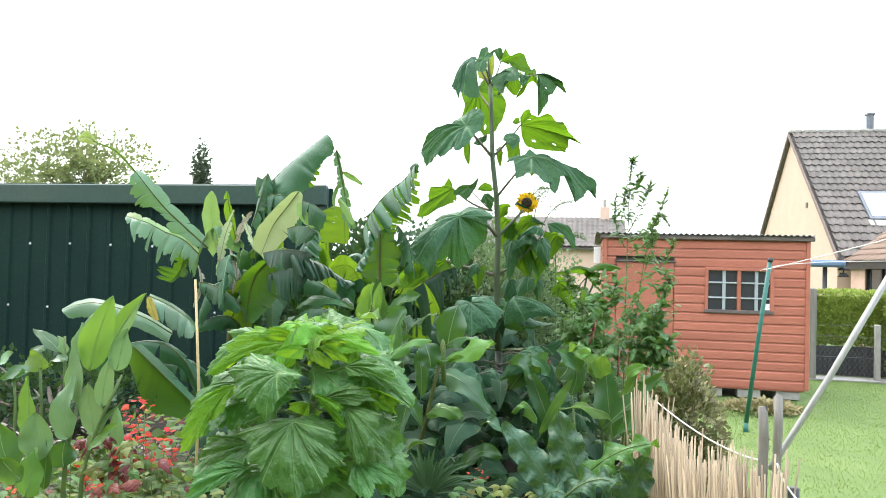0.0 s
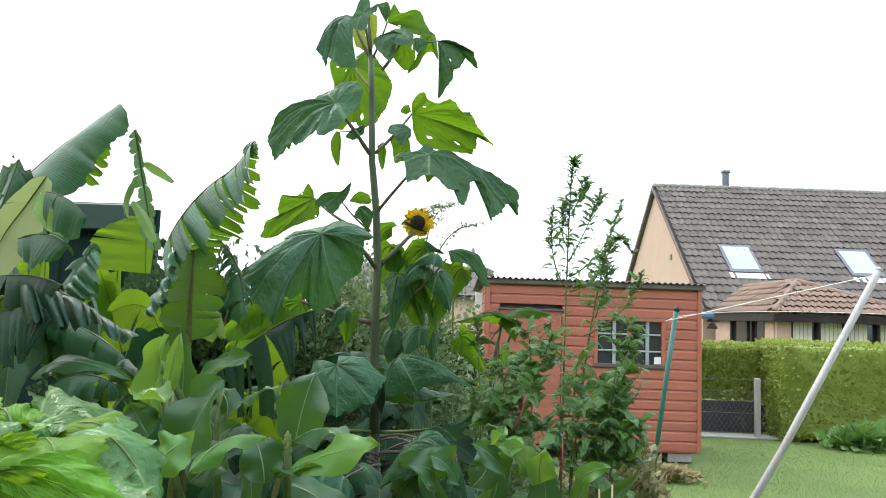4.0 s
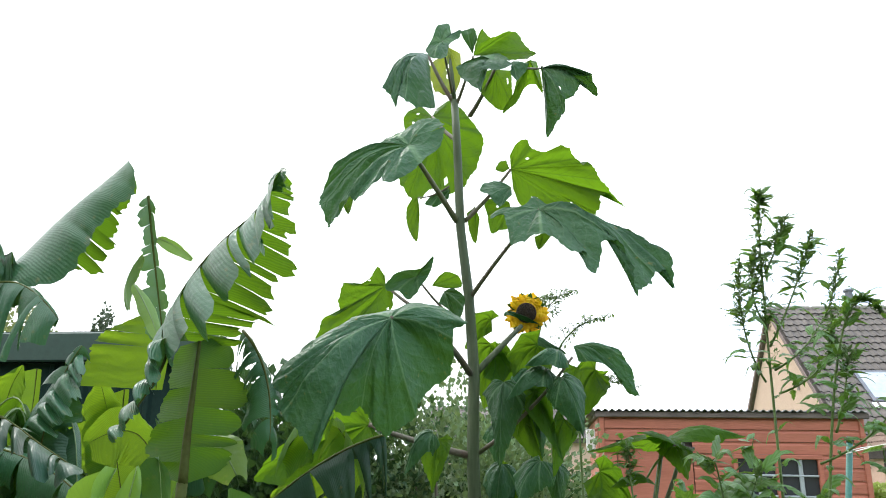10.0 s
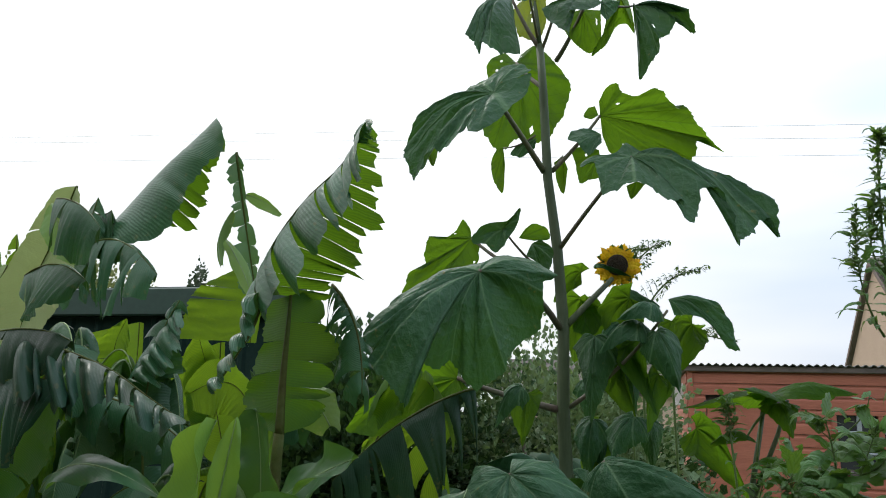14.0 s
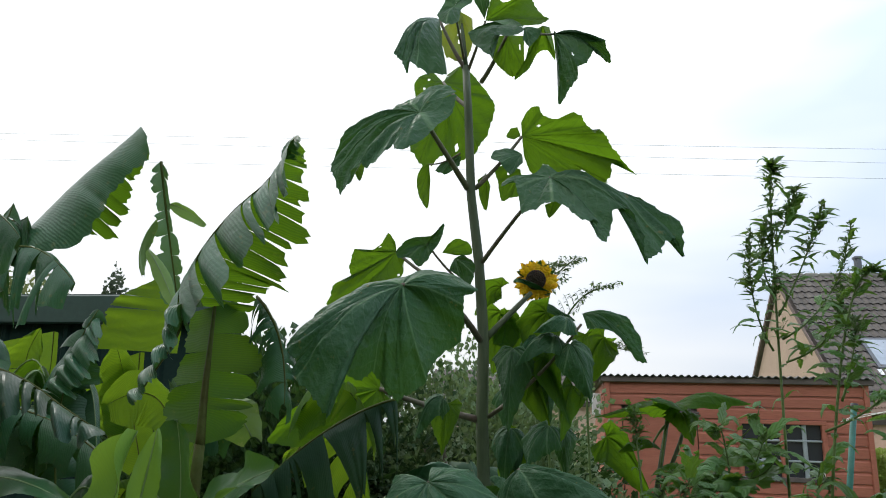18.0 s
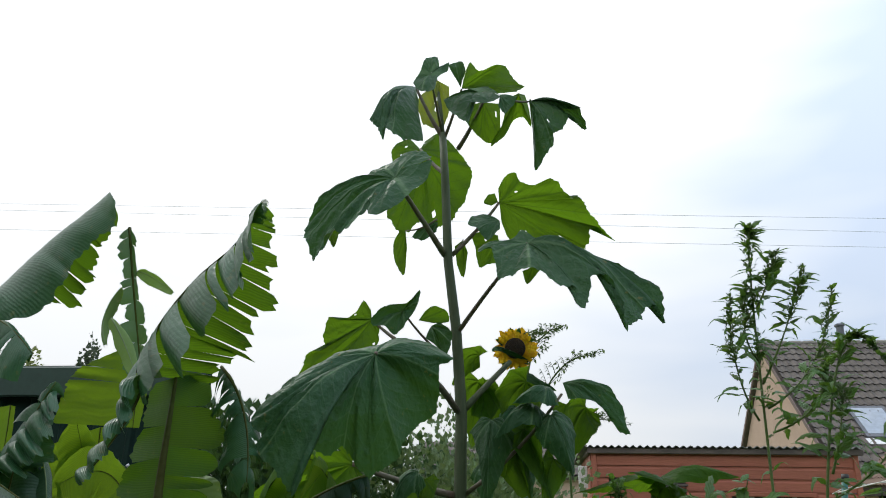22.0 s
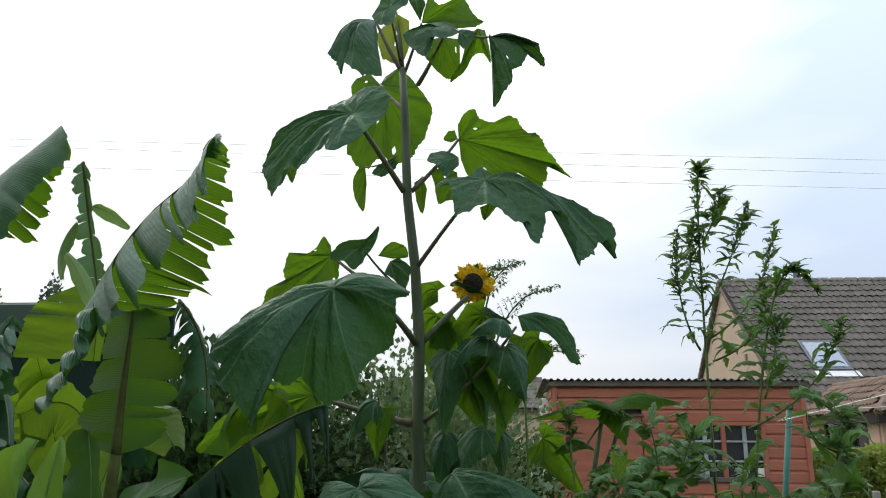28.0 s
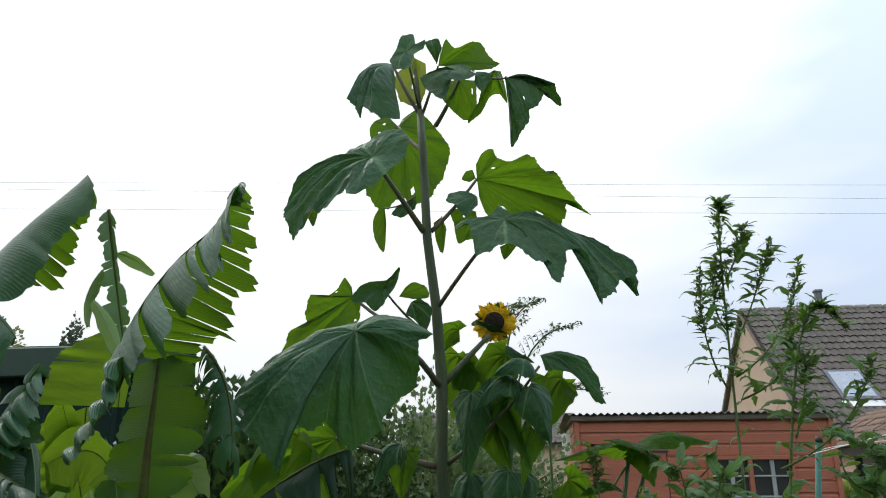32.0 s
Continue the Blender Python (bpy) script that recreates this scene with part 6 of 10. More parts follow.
fan_leaf(sunfl, M_SUNLIT, (0.172, 3.500, 2.208), [(0.167, 3.500, 2.241, 0, 0), (0.141, 3.500, 2.273, 0, 1), (0.117, 3.500, 2.234, 0, 0), (0.070, 3.500, 2.208, 0, 0), (0.029, 3.500, 2.218, 0, 1), (0.014, 3.500, 2.162, 0, 0), (0.012, 3.500, 2.110, 0, 0), (-0.032, 3.500, 2.101, 0, 0), (-0.053, 3.500, 2.028, 0, 1), (0.003, 3.500, 2.026, 0, 0), (0.062, 3.500, 2.066, 0, 0), (0.133, 3.500, 2.099, 0, 0), (0.193, 3.500, 2.125, 0, 1), (0.200, 3.500, 2.178, 0, 0)],
         AWAY, 124, stalk=(0.428, 3.460, 2.065), holes=5)
fan_leaf(sunfl, M_SUN, (0.304, 3.340, 2.193), [(0.323, 3.320, 2.215, 0, 0), (0.359, 3.320, 2.250, 0, 1), (0.355, 3.320, 2.212, 0, 0), (0.343, 3.320, 2.188, 0, 1), (0.323, 3.320, 2.161, 0, 0), (0.308, 3.320, 2.135, 0, 0), (0.284, 3.320, 2.116, 0, 1), (0.252, 3.320, 2.140, 0, 0), (0.211, 3.320, 2.153, 0, 1), (0.227, 3.320, 2.183, 0, 0), (0.264, 3.320, 2.209, 0, 0)],
         UPC, 125, stalk=(0.434, 3.460, 2.065), closed=True, stalk_r=0.004)
fan_leaf(sunfl, M_SUNLIT, (0.333, 3.460, 2.193), [(0.353, 3.460, 2.223, 0, 0), (0.380, 3.460, 2.240, 0, 1), (0.418, 3.460, 2.226, 0, 0), (0.431, 3.460, 2.188, 0, 1), (0.381, 3.460, 2.183, 0, 0)],
         AWAY, 126)
fan_leaf(sunfl, M_SUN, (0.383, 3.400, 2.160), [(0.414, 3.380, 2.167, 0, 0), (0.448, 3.380, 2.138, 0, 1), (0.448, 3.380, 2.101, 0, 0), (0.433, 3.380, 2.055, 0, 1), (0.404, 3.380, 2.091, 0, 0), (0.369, 3.380, 2.119, 0, 0)],
         CAMWARD, 127)
fan_leaf(sunfl, M_SUNLIT, (0.169, 3.360, 1.749), [(0.176, 3.340, 1.797, 0, 0), (0.081, 3.340, 1.809, 0, 1), (0.012, 3.340, 1.746, 0, 0), (-0.084, 3.340, 1.687, 0, 1), (-0.166, 3.340, 1.583, 0, 1), (-0.041, 3.340, 1.581, 0, 0), (0.025, 3.340, 1.609, 0, 0), (0.091, 3.340, 1.641, 0, 0), (0.177, 3.340, 1.677, 0, 1), (0.209, 3.340, 1.716, 0, 0)],
         AWAY, 128, stalk=(0.458, 3.460, 1.667), holes=3, stalk_r=0.009, bow=0.02)
fan_leaf(sunfl, M_SUN, (0.775, 3.400, 1.985), [(0.827, 3.400, 1.995, 0, 1), (0.898, 3.380, 1.978, 0, 0), (0.936, 3.370, 1.919, 0, 0), (0.951, 3.360, 1.836, 0.03, 1), (0.915, 3.360, 1.866, 0.02, 0), (0.885, 3.360, 1.910, 0, 0), (0.838, 3.360, 1.931, 0, 1), (0.789, 3.380, 1.937, 0, 0)],
         UPC, 129)
sl((0.372, 3.300, 1.724), (0.333, 3.260, 1.699), (0.309, 3.240, 1.621), 0.05, CAMWARD, None, 23)
sl((0.376, 3.380, 1.711), (0.369, 3.360, 1.639), (0.363, 3.360, 1.562), 0.05, AWAY, None, 24)
branch = tube("branch", curve3((0.475, 3.460, 1.910), (0.553, 3.500, 2.000), (0.615, 3.580, 2.080), 8), 0.011, 0.008, M_STEM, sunfl)
tube("branch", curve3((0.488, 3.460, 1.674), (0.642, 3.400, 1.798), (0.771, 3.360, 1.948), 8), 0.007, 0.004, M_STALKD, sunfl)
sl((0.521, 3.560, 2.016), (0.504, 3.560, 1.939), (0.497, 3.560, 1.832), 0.08, AWAY, None, 25)
sl((0.692, 3.360, 1.915), (0.638, 3.320, 1.893), (0.585, 3.300, 1.836), 0.055, UPC, None, 27)
sl((0.569, 3.380, 1.877), (0.563, 3.340, 1.777), (0.557, 3.330, 1.652), 0.065, CAMWARD, None, 28)
sl((0.658, 3.420, 1.854), (0.688, 3.400, 1.782), (0.728, 3.400, 1.682), 0.05, AWAY, None, 29)
sl((0.738, 3.340, 1.887), (0.769, 3.300, 1.817), (0.791, 3.300, 1.733), 0.065, CAMWARD, None, 30)
sl((0.788, 3.500, 1.936), (0.817, 3.500, 1.901), (0.878, 3.500, 1.919), 0.05, AWAY, None, 31)
sl((0.524, 3.500, 2.085), (0.479, 3.500, 2.076), (0.440, 3.500, 2.003), 0.05, AWAY, None, 32)
sl((0.722, 3.340, 1.965), (0.690, 3.300, 1.951), (0.641, 3.300, 1.926), 0.05, UPC, None, 33)
sl((0.672, 3.400, 1.654), (0.626, 3.360, 1.599), (0.611, 3.360, 1.538), 0.06, CAMWARD, None, 34)
sl((0.669, 3.500, 2.005), (0.616, 3.500, 1.951), (0.603, 3.500, 1.881), 0.07, AWAY, None, 35)
sl((0.387, 3.000, 1.511), (0.414, 2.940, 1.421), (0.401, 2.920, 1.319), 0.165, (0.05, -0.88, 0.4), (0.483, 3.460, 1.376), 36, arch=0.05, billow=0.07,
   tips=[(0.379, 3.100, 1.542), (0.479, 3.080, 1.541), (0.571, 3.020, 1.470), (0.528, 2.950, 1.382), (0.410, 2.900, 1.326), (0.335, 2.920, 1.364), (0.279, 2.960, 1.446), (0.291, 3.060, 1.522)])
sl((0.595, 3.240, 1.536), (0.730, 3.160, 1.511), (0.878, 3.120, 1.469), 0.115, (0, -0.6, 0.8), (0.488, 3.460, 1.377), 37, fold=0.6)
sl((0.563, 3.360, 1.474), (0.685, 3.360, 1.396), (0.810, 3.340, 1.404), 0.12, (0, 0.4, 0.9), (0.490, 3.460, 1.342), 38)
tube("branch", curve3((0.500, 3.460, 1.205), (0.622, 3.400, 1.222), (0.741, 3.360, 1.244), 6), 0.008, 0.006, M_PET2, sunfl)
tube("branch", curve3((0.487, 3.460, 1.205), (0.415, 3.400, 1.216), (0.335, 3.360, 1.218), 6), 0.008, 0.006, M_PET2, sunfl)
sl((0.741, 3.340, 1.252), (0.762, 3.320, 1.216), (0.786, 3.320, 1.152), 0.042, CAMWARD, None, 39)
sl((0.773, 3.300, 1.252), (0.858, 3.260, 1.295), (0.934, 3.240, 1.338), 0.06, UPC, None, 40)
sl((0.823, 3.200, 1.096), (0.685, 3.100, 1.156), (0.573, 3.050, 1.118), 0.1, UPC, (0.504, 3.460, 1.115), 41)
sl((0.401, 3.400, 1.516), (0.347, 3.300, 1.542), (0.264, 3.300, 1.513), 0.06, UPC, None, 42)

ru = random.Random(91)
for k in range(34):
    o = Vector((ru.uniform(0.15, 0.95), ru.uniform(2.85, 3.4), ru.uniform(0.55, 1.25)))
    a = ru.uniform(0, 6.28)
    L = ru.uniform(0.16, 0.26)
    d = Vector((math.cos(a), math.sin(a) * 0.6 - 0.5, 0))
    sl(tuple(o), tuple(o + d * L * 0.5 + Vector((0, 0, ru.uniform(-0.02, 0.05)))), tuple(o + d * L * 0.9 - Vector((0, 0, L * ru.uniform(0.2, 0.8)))), L * ru.uniform(0.36, 0.5), (d.x * 0.3, -0.55, 0.8), (0.52, 3.46, o.z - 0.06), 500 + k, r=0.004)
rc = random.Random(12)
CL = (0.635, 3.500, 1.830)
for k in range(16):
    o = (CL[0] + rc.uniform(-0.12, 0.24), CL[1] + rc.uniform(-0.08, 0.12), CL[2] + rc.uniform(-0.24, 0.16))
    a = rc.uniform(-0.6, 0.9)
    L = rc.uniform(0.12, 0.2)
    sl(o, (o[0] + L * 0.5 * math.sin(a), o[1] - 0.03, o[2] - L * 0.35), (o[0] + L * 0.9 * math.sin(a), o[1] - 0.04, o[2] - L), L * 0.36, AWAY if k % 2 else CAMWARD, None, 300 + k)
FC = (0.632, 3.600, 2.129)
bloom = child("bloom", tube_mesh("bloom", [(FC[0], FC[1] + 0.035, FC[2] + 0.004), (FC[0], FC[1] + 0.02, FC[2]), (FC[0], FC[1] - 0.004, FC[2])], 0.012, 0.03, 18), M_STEM, sunfl, "open yellow bloom with a dark disc")
FM = look(FC, (0.723, 1.200, 1.662), 0)
bm = bmesh.new()
bmesh.ops.create_uvsphere(bm, u_segments=24, v_segments=12, radius=0.034)
bmesh.ops.scale(bm, vec=(1, 1, 0.3), verts=bm.verts)
for v in bm.verts:
    v.co.z += 0.0025 * noise.noise(v.co * 260)
bmesh.ops.transform(bm, matrix=FM @ pose(0, 0, -0.006), verts=bm.verts)
part("disc", bm, M_DISK, bloom, "dark brown seed disc", soft=True)
rng = random.Random(8)
petal_me = []
for k in range(3):
    pv, pf, pu = blade((0.026, 0, 0), (0.05, 0.002 * k, 0.006 - 0.004 * k), (0.074, 0.004 * (k - 1), -0.004 + 0.006 * k), 0.0125, (0, 0, 1), prof_lance, rng, nu=7, nv=2, fold=-0.35, wave=0.15)
    petal_me.append(mesh_of("petal", pv, pf, pu))
boff = bloom.location + sunfl.location
for k in range(44):
    ob = child("petal", petal_me[k % 3], M_PET, bloom)
    ob.matrix_basis = Matrix.Translation(-boff) @ FM @ pose(0, 0, -0.004 + 0.003 * (k % 3), rng.uniform(-12, 12), rng.uniform(-24, 10), k * 360 / 44 + rng.uniform(-4, 4)) @ Matrix.Scale(rng.uniform(0.88, 1.06), 4)
for k in range(14):
    pv, pf, pu = blade(FM @ Vector((0.02, 0, 0.012)), FM @ Vector((0.05, 0, 0.016)), FM @ Vector((0.07, 0, 0.004)), 0.012, FM.to_3x3() @ Vector((0, 0, 1)), prof_lance, rng, nu=5, nv=1)
    m4 = FM @ pose(0, 0, 0, 0, 0, k * 360 / 14) @ FM.inverted()
    ob = child("bract", mesh_of("bract", [m4 @ Vector(q) for q in pv], pf, pu), M_SUN, bloom)
sl((0.568, 3.540, 2.121), (0.613, 3.520, 2.104), (0.671, 3.530, 2.086), 0.014, UPC, None, 43)
sl((0.649, 3.560, 2.042), (0.713, 3.540, 2.012), (0.757, 3.540, 1.976), 0.04, UPC, None, 44)

# ---- banana plants ----
ban = thing("banana_plant", "large banana plant with torn wind-shredded leaves", "banana plant", group="banana plants", at=(-0.75, 3.0, 0.1))
tube("trunk", curve3((-0.78, 3.0, 0.1), (-1.010, 3.000, 1.115), (-0.949, 3.000, 1.453), 10), 0.075, 0.045, M_RIB, ban, "green and brown sheathed false trunk", sides=14)
bl = banana_leaf
bl(ban, (-0.416, 3.080, 2.256), (-0.355, 3.060, 2.230), (-0.276, 3.040, 2.179), 0.02, AWAY, 3, tears=(0, 0), rib=0.002, mat=M_BANY)
bl(ban, (-0.425, 3.000, 2.028), (-0.441, 3.000, 2.109), (-0.407, 3.000, 2.186), 0.03, CAMWARD, 31, tears=(0, 0), rib=0.002, mat=M_BANY, fold=(1.2, 1.2))
bl(ban, (-0.388, 2.950, 2.087), (-0.338, 2.950, 2.016), (-0.297, 2.950, 1.939), 0.022, CAMWARD, 32, tears=(0, 0), rib=0.002, mat=M_BANY)
bl(ban, (-0.543, 3.300, 1.511), (-0.603, 3.300, 1.696), (-0.661, 3.280, 1.870), 0.085, AWAY, 5, tears=(0, 0), fold=(0.2, 0.3), rib=0.002)
bl(ban, (-0.443, 2.360, 1.878), (-0.349, 2.330, 1.892), (-0.269, 2.320, 1.859), (0.02, 0.095), (0.05, -0.85, 0.5), 7, tears=(0, 1), fold=(0.9, 0.2), droop=(0.2, 0.15), rib=0.002)

bl(ban, (-0.340, 2.300, 2.008), (-0.262, 2.270, 1.985), (-0.202, 2.260, 1.938), (0.02, 0.058), (0.1, -0.8, 0.6), 33, tears=(0, 1), fold=(0.9, 0.4), droop=(0.3, 0.4), rib=0.002)
bl(ban, (-0.368, 2.320, 2.006), (-0.326, 2.310, 1.948), (-0.261, 2.300, 1.900), 0.03, AWAY, 52, tears=(0, 1), fold=(0.3, 0.3), rib=0.0015, mat=M_BANY)
bl(ban, (-0.940, 3.040, 2.219), (-0.863, 3.020, 2.196), (-0.808, 3.000, 2.203), (0.04, 0.09), (0, -0.8, 0.55), 38, tears=(1, 2), fold=(0.7, 0.6), droop=(0.2, 0.4))
bl(ban, (-0.901, 3.000, 2.068), (-0.756, 2.970, 2.103), (-0.583, 2.940, 1.993), (0.06, 0.12), (0.1, -0.75, 0.6), 9, tears=(5, 8), fold=(0.9, 0.5), droop=(0.3, 0.5), ragged=0.4, rib=0.004)
bl(ban, (-0.871, 3.200, 1.669), (-0.900, 3.200, 1.790), (-0.865, 3.200, 1.905), 0.07, AWAY, 10, tears=(1, 1), rib=0.002)
bl(ban, (-0.577, 2.380, 1.755), (-0.419, 2.350, 1.776), (-0.291, 2.330, 1.752), (0.02, 0.098), (0.05, -0.85, 0.5), 11, tears=(0, 2), fold=(0.9, 0.2), droop=(0.2, 0.15), rib=0.002, mat=M_BANDARK)
bl(ban, (-0.533, 2.360, 1.652), (-0.383, 2.330, 1.685), (-0.277, 2.320, 1.667), (0.02, 0.14), (0.05, -0.85, 0.45), 39, tears=(0, 3), fold=(0.9, 0.25), droop=(0.2, 0.15), rib=0.002, mat=M_BANDARK)
bl(ban, (-1.016, 2.900, 1.363), (-0.918, 2.900, 1.512), (-0.811, 2.900, 1.618), 0.12, AWAY, 50, tears=(0, 1), fold=(0.2, 0.2), label="broad leaf in the backlit colour")

ruled_leaf(ban, [(-1.270, 2.360, 1.263), (-1.117, 2.380, 1.129), (-0.932, 2.400, 0.970)], [
            ([(-1.282, 2.340, 1.184), (-1.183, 2.360, 0.941), (-0.990, 2.380, 0.895)], 2, 0.05, 0.08, 0.06, 0.05),
            ([(-1.262, 2.420, 1.269), (-1.080, 2.440, 1.117), (-0.945, 2.460, 0.975)], 1, 0.05, 0.08, 0.06, 0.05)],
           (0.4, 0.9, 0.0), 16, mat=M_BANDIM, second=M_BAN, rib_r=0.004)
bl(ban, (-1.137, 2.950, 1.763), (-1.173, 2.950, 1.944), (-1.187, 2.950, 2.125), 0.06, (0.2, -0.9, 0.3), 17, tears=(0, 0), mat=M_BANY, fold=(-0.5, 0.5))
bl(ban, (-1.009, 2.950, 1.819), (-1.058, 2.950, 1.985), (-1.085, 2.950, 2.126), 0.035, AWAY, 36, tears=(1, 1), fold=(0.5, 0.5))
bl(ban, (-0.934, 2.980, 1.922), (-0.882, 2.980, 2.090), (-0.844, 2.980, 2.237), 0.06, (-0.2, -0.9, 0.4), 19, tears=(2, 3), fold=(0.4, 0.4))
bl(ban, (-0.767, 2.900, 1.676), (-0.508, 2.840, 1.629), (-0.305, 2.800, 1.523), 0.085, (0.1, -0.5, 0.85), 21, tears=(5, 5), fold=(0.9, 0.9), droop=(0.3, 0.3))
bl(ban, (-1.162, 2.800, 1.584), (-0.995, 2.740, 1.552), (-0.851, 2.720, 1.445), 0.07, (0, -0.6, 0.8), 23, tears=(3, 3), fold=(0.8, 0.8), droop=(0.3, 0.3))
bl(ban, (-0.686, 2.900, 1.306), (-0.512, 2.840, 1.451), (-0.322, 2.820, 1.422), 0.08, (0, -0.5, 0.85), 24, tears=(3, 3), fold=(0.7, 0.7))
bl(ban, (-0.928, 2.900, 1.263), (-1.008, 2.840, 1.394), (-1.177, 2.800, 1.325), 0.09, (0, -0.6, 0.8), 25, tears=(2, 2), fold=(0.8, 0.8))
bl(ban, (-0.480, 2.900, 1.283), (-0.580, 2.950, 1.664), (-0.531, 2.980, 1.928), 0.10, (0, -1, 0.3), 26, tears=(5, 5), fold=(0.5, 0.5))
bl(ban, (-0.996, 2.600, 0.923), (-1.213, 2.550, 1.252), (-1.617, 2.500, 1.146), 0.09, (0, -0.6, 0.8), 28, tears=(1, 2), fold=(0.8, 0.8))
bl(ban, (-0.986, 2.700, 0.967), (-1.105, 2.600, 1.160), (-1.375, 2.500, 1.068), 0.08, (0, -0.6, 0.8), 29, tears=(2, 2), fold=(0.7, 0.7))
ruled_leaf(ban, [(-0.924, 3.120, 2.162), (-0.777, 3.087, 2.286), (-0.652, 3.053, 2.369), (-0.501, 3.020, 2.471)], [
            ([(-0.833, 3.000, 2.102), (-0.655, 2.992, 2.102), (-0.560, 2.983, 2.190), (-0.537, 2.975, 2.249), (-0.469, 2.967, 2.314), (-0.427, 2.958, 2.353), (-0.435, 2.950, 2.417)], 0, 0, 0.16, 0.0, 0.05),
            ([(-0.949, 3.200, 2.130), (-0.770, 3.180, 2.176), (-0.623, 3.160, 2.142), (-0.571, 3.140, 2.206), (-0.535, 3.120, 2.278), (-0.508, 3.100, 2.342), (-0.499, 3.080, 2.415)], 9, 0.22, -0.05, 0.16, 0.12)],
           (-0.1, -0.75, 0.6), 1, second=M_BANDIM)
ruled_leaf(ban, [(-0.450, 3.220, 2.056), (-0.439, 3.210, 1.963), (-0.428, 3.200, 1.833)], [
            ([(-0.527, 3.240, 2.068), (-0.665, 3.220, 1.985), (-0.689, 3.200, 1.843)], 2, 0.06, 0.04, 0.05, 0.04),
            ([(-0.429, 3.220, 2.034), (-0.408, 3.210, 1.946), (-0.409, 3.200, 1.833)], 0, 0, 0, 0, 0)],
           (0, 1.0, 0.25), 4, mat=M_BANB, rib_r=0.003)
ruled_leaf(ban, [(-0.535, 3.000, 1.915), (-0.573, 2.987, 1.851), (-0.619, 2.973, 1.759), (-0.652, 2.960, 1.683)], [
            ([(-0.475, 2.950, 1.832), (-0.461, 2.933, 1.757), (-0.476, 2.917, 1.669), (-0.554, 2.900, 1.682)], 6, -0.05, 0.18, 0.14, 0.1),
            ([(-0.561, 3.020, 1.918), (-0.611, 3.007, 1.838), (-0.651, 2.993, 1.760), (-0.677, 2.980, 1.683)], 0, 0, 0, 0, 0)],
           (-0.3, -0.7, 0.65), 12, rib_r=0.004, camber=0.2, lap=0.2)
ruled_leaf(ban, [(-0.425, 2.360, 1.756), (-0.370, 2.395, 1.742), (-0.285, 2.430, 1.708), (-0.221, 2.465, 1.660), (-0.148, 2.500, 1.609)], [
            ([(-0.363, 2.300, 1.616), (-0.280, 2.324, 1.589), (-0.233, 2.348, 1.594), (-0.194, 2.372, 1.617), (-0.153, 2.396, 1.571), (-0.091, 2.420, 1.589)], 9, -0.1, 0.2, 0.16, 0.05),
            ([(-0.544, 2.500, 1.759), (-0.471, 2.525, 1.744), (-0.372, 2.550, 1.700), (-0.299, 2.575, 1.648), (-0.209, 2.600, 1.600)], 0, 0, 0, 0, 0)],
           (0.1, -0.7, 0.7), 6, mat=M_BANDARK, rib_r=0.005, camber=0.24, lap=0.22)
ruled_leaf(ban, [(-0.588, 3.300, 1.844), (-0.584, 3.300, 1.696), (-0.617, 3.300, 1.597)], [
            ([(-0.781, 3.300, 1.782), (-0.754, 3.300, 1.659), (-0.687, 3.300, 1.595)], 1, 0.05, 0.05, 0.05, 0.03),
            ([(-0.572, 3.300, 1.844), (-0.569, 3.300, 1.696), (-0.605, 3.300, 1.597)], 0, 0, 0, 0, 0)],
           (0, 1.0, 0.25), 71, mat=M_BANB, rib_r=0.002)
ruled_leaf(ban, [(-0.895, 3.300, 1.908), (-0.888, 3.300, 1.799), (-0.892, 3.300, 1.692)], [
            ([(-1.091, 3.300, 1.872), (-1.086, 3.300, 1.780), (-1.023, 3.300, 1.673)], 1, 0.05, 0.05, 0.05, 0.03),
            ([(-0.878, 3.300, 1.904), (-0.871, 3.300, 1.799), (-0.882, 3.300, 1.692)], 0, 0, 0, 0, 0)],
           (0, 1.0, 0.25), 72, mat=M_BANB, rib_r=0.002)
ruled_leaf(ban, [(-0.450, 3.060, 2.382), (-0.420, 3.073, 2.224), (-0.390, 3.087, 2.075), (-0.357, 3.100, 1.921)], [
            ([(-0.475, 3.040, 2.346), (-0.457, 3.053, 2.194), (-0.437, 3.067, 2.055), (-0.384, 3.080, 1.918)], 9, 0.35, 0.05, 0.5, 0.3),
            ([(-0.422, 3.060, 2.350), (-0.389, 3.073, 2.206), (-0.355, 3.087, 2.074), (-0.316, 3.100, 1.920)], 6, 0.3, 0.04, 0.5, 0.3)],
           (0.2, -1, 0.2), 2, mat=M_BANG, rib_r=0.005, camber=0.15)
ruled_leaf(ban, [(-1.179, 2.920, 1.781), (-1.312, 2.870, 1.910), (-1.401, 2.820, 2.005), (-1.463, 2.770, 2.098), (-1.536, 2.720, 2.209)], [
            ([(-1.240, 2.880, 1.779), (-1.339, 2.843, 1.815), (-1.426, 2.807, 1.931), (-1.481, 2.770, 1.993), (-1.536, 2.733, 1.990), (-1.557, 2.697, 2.058), (-1.532, 2.660, 2.144)], 8, 0.12, 0.12, 0.3, 0.2),
            ([(-1.200, 2.980, 1.823), (-1.274, 2.930, 1.921), (-1.377, 2.880, 2.037), (-1.476, 2.830, 2.164), (-1.567, 2.780, 2.237)], 3, 0.04, 0.05, 0.1, 0.08)],
           (-0.2, -0.7, 0.7), 13, mat=M_BANG, second=M_BANG, rib_r=0.006)
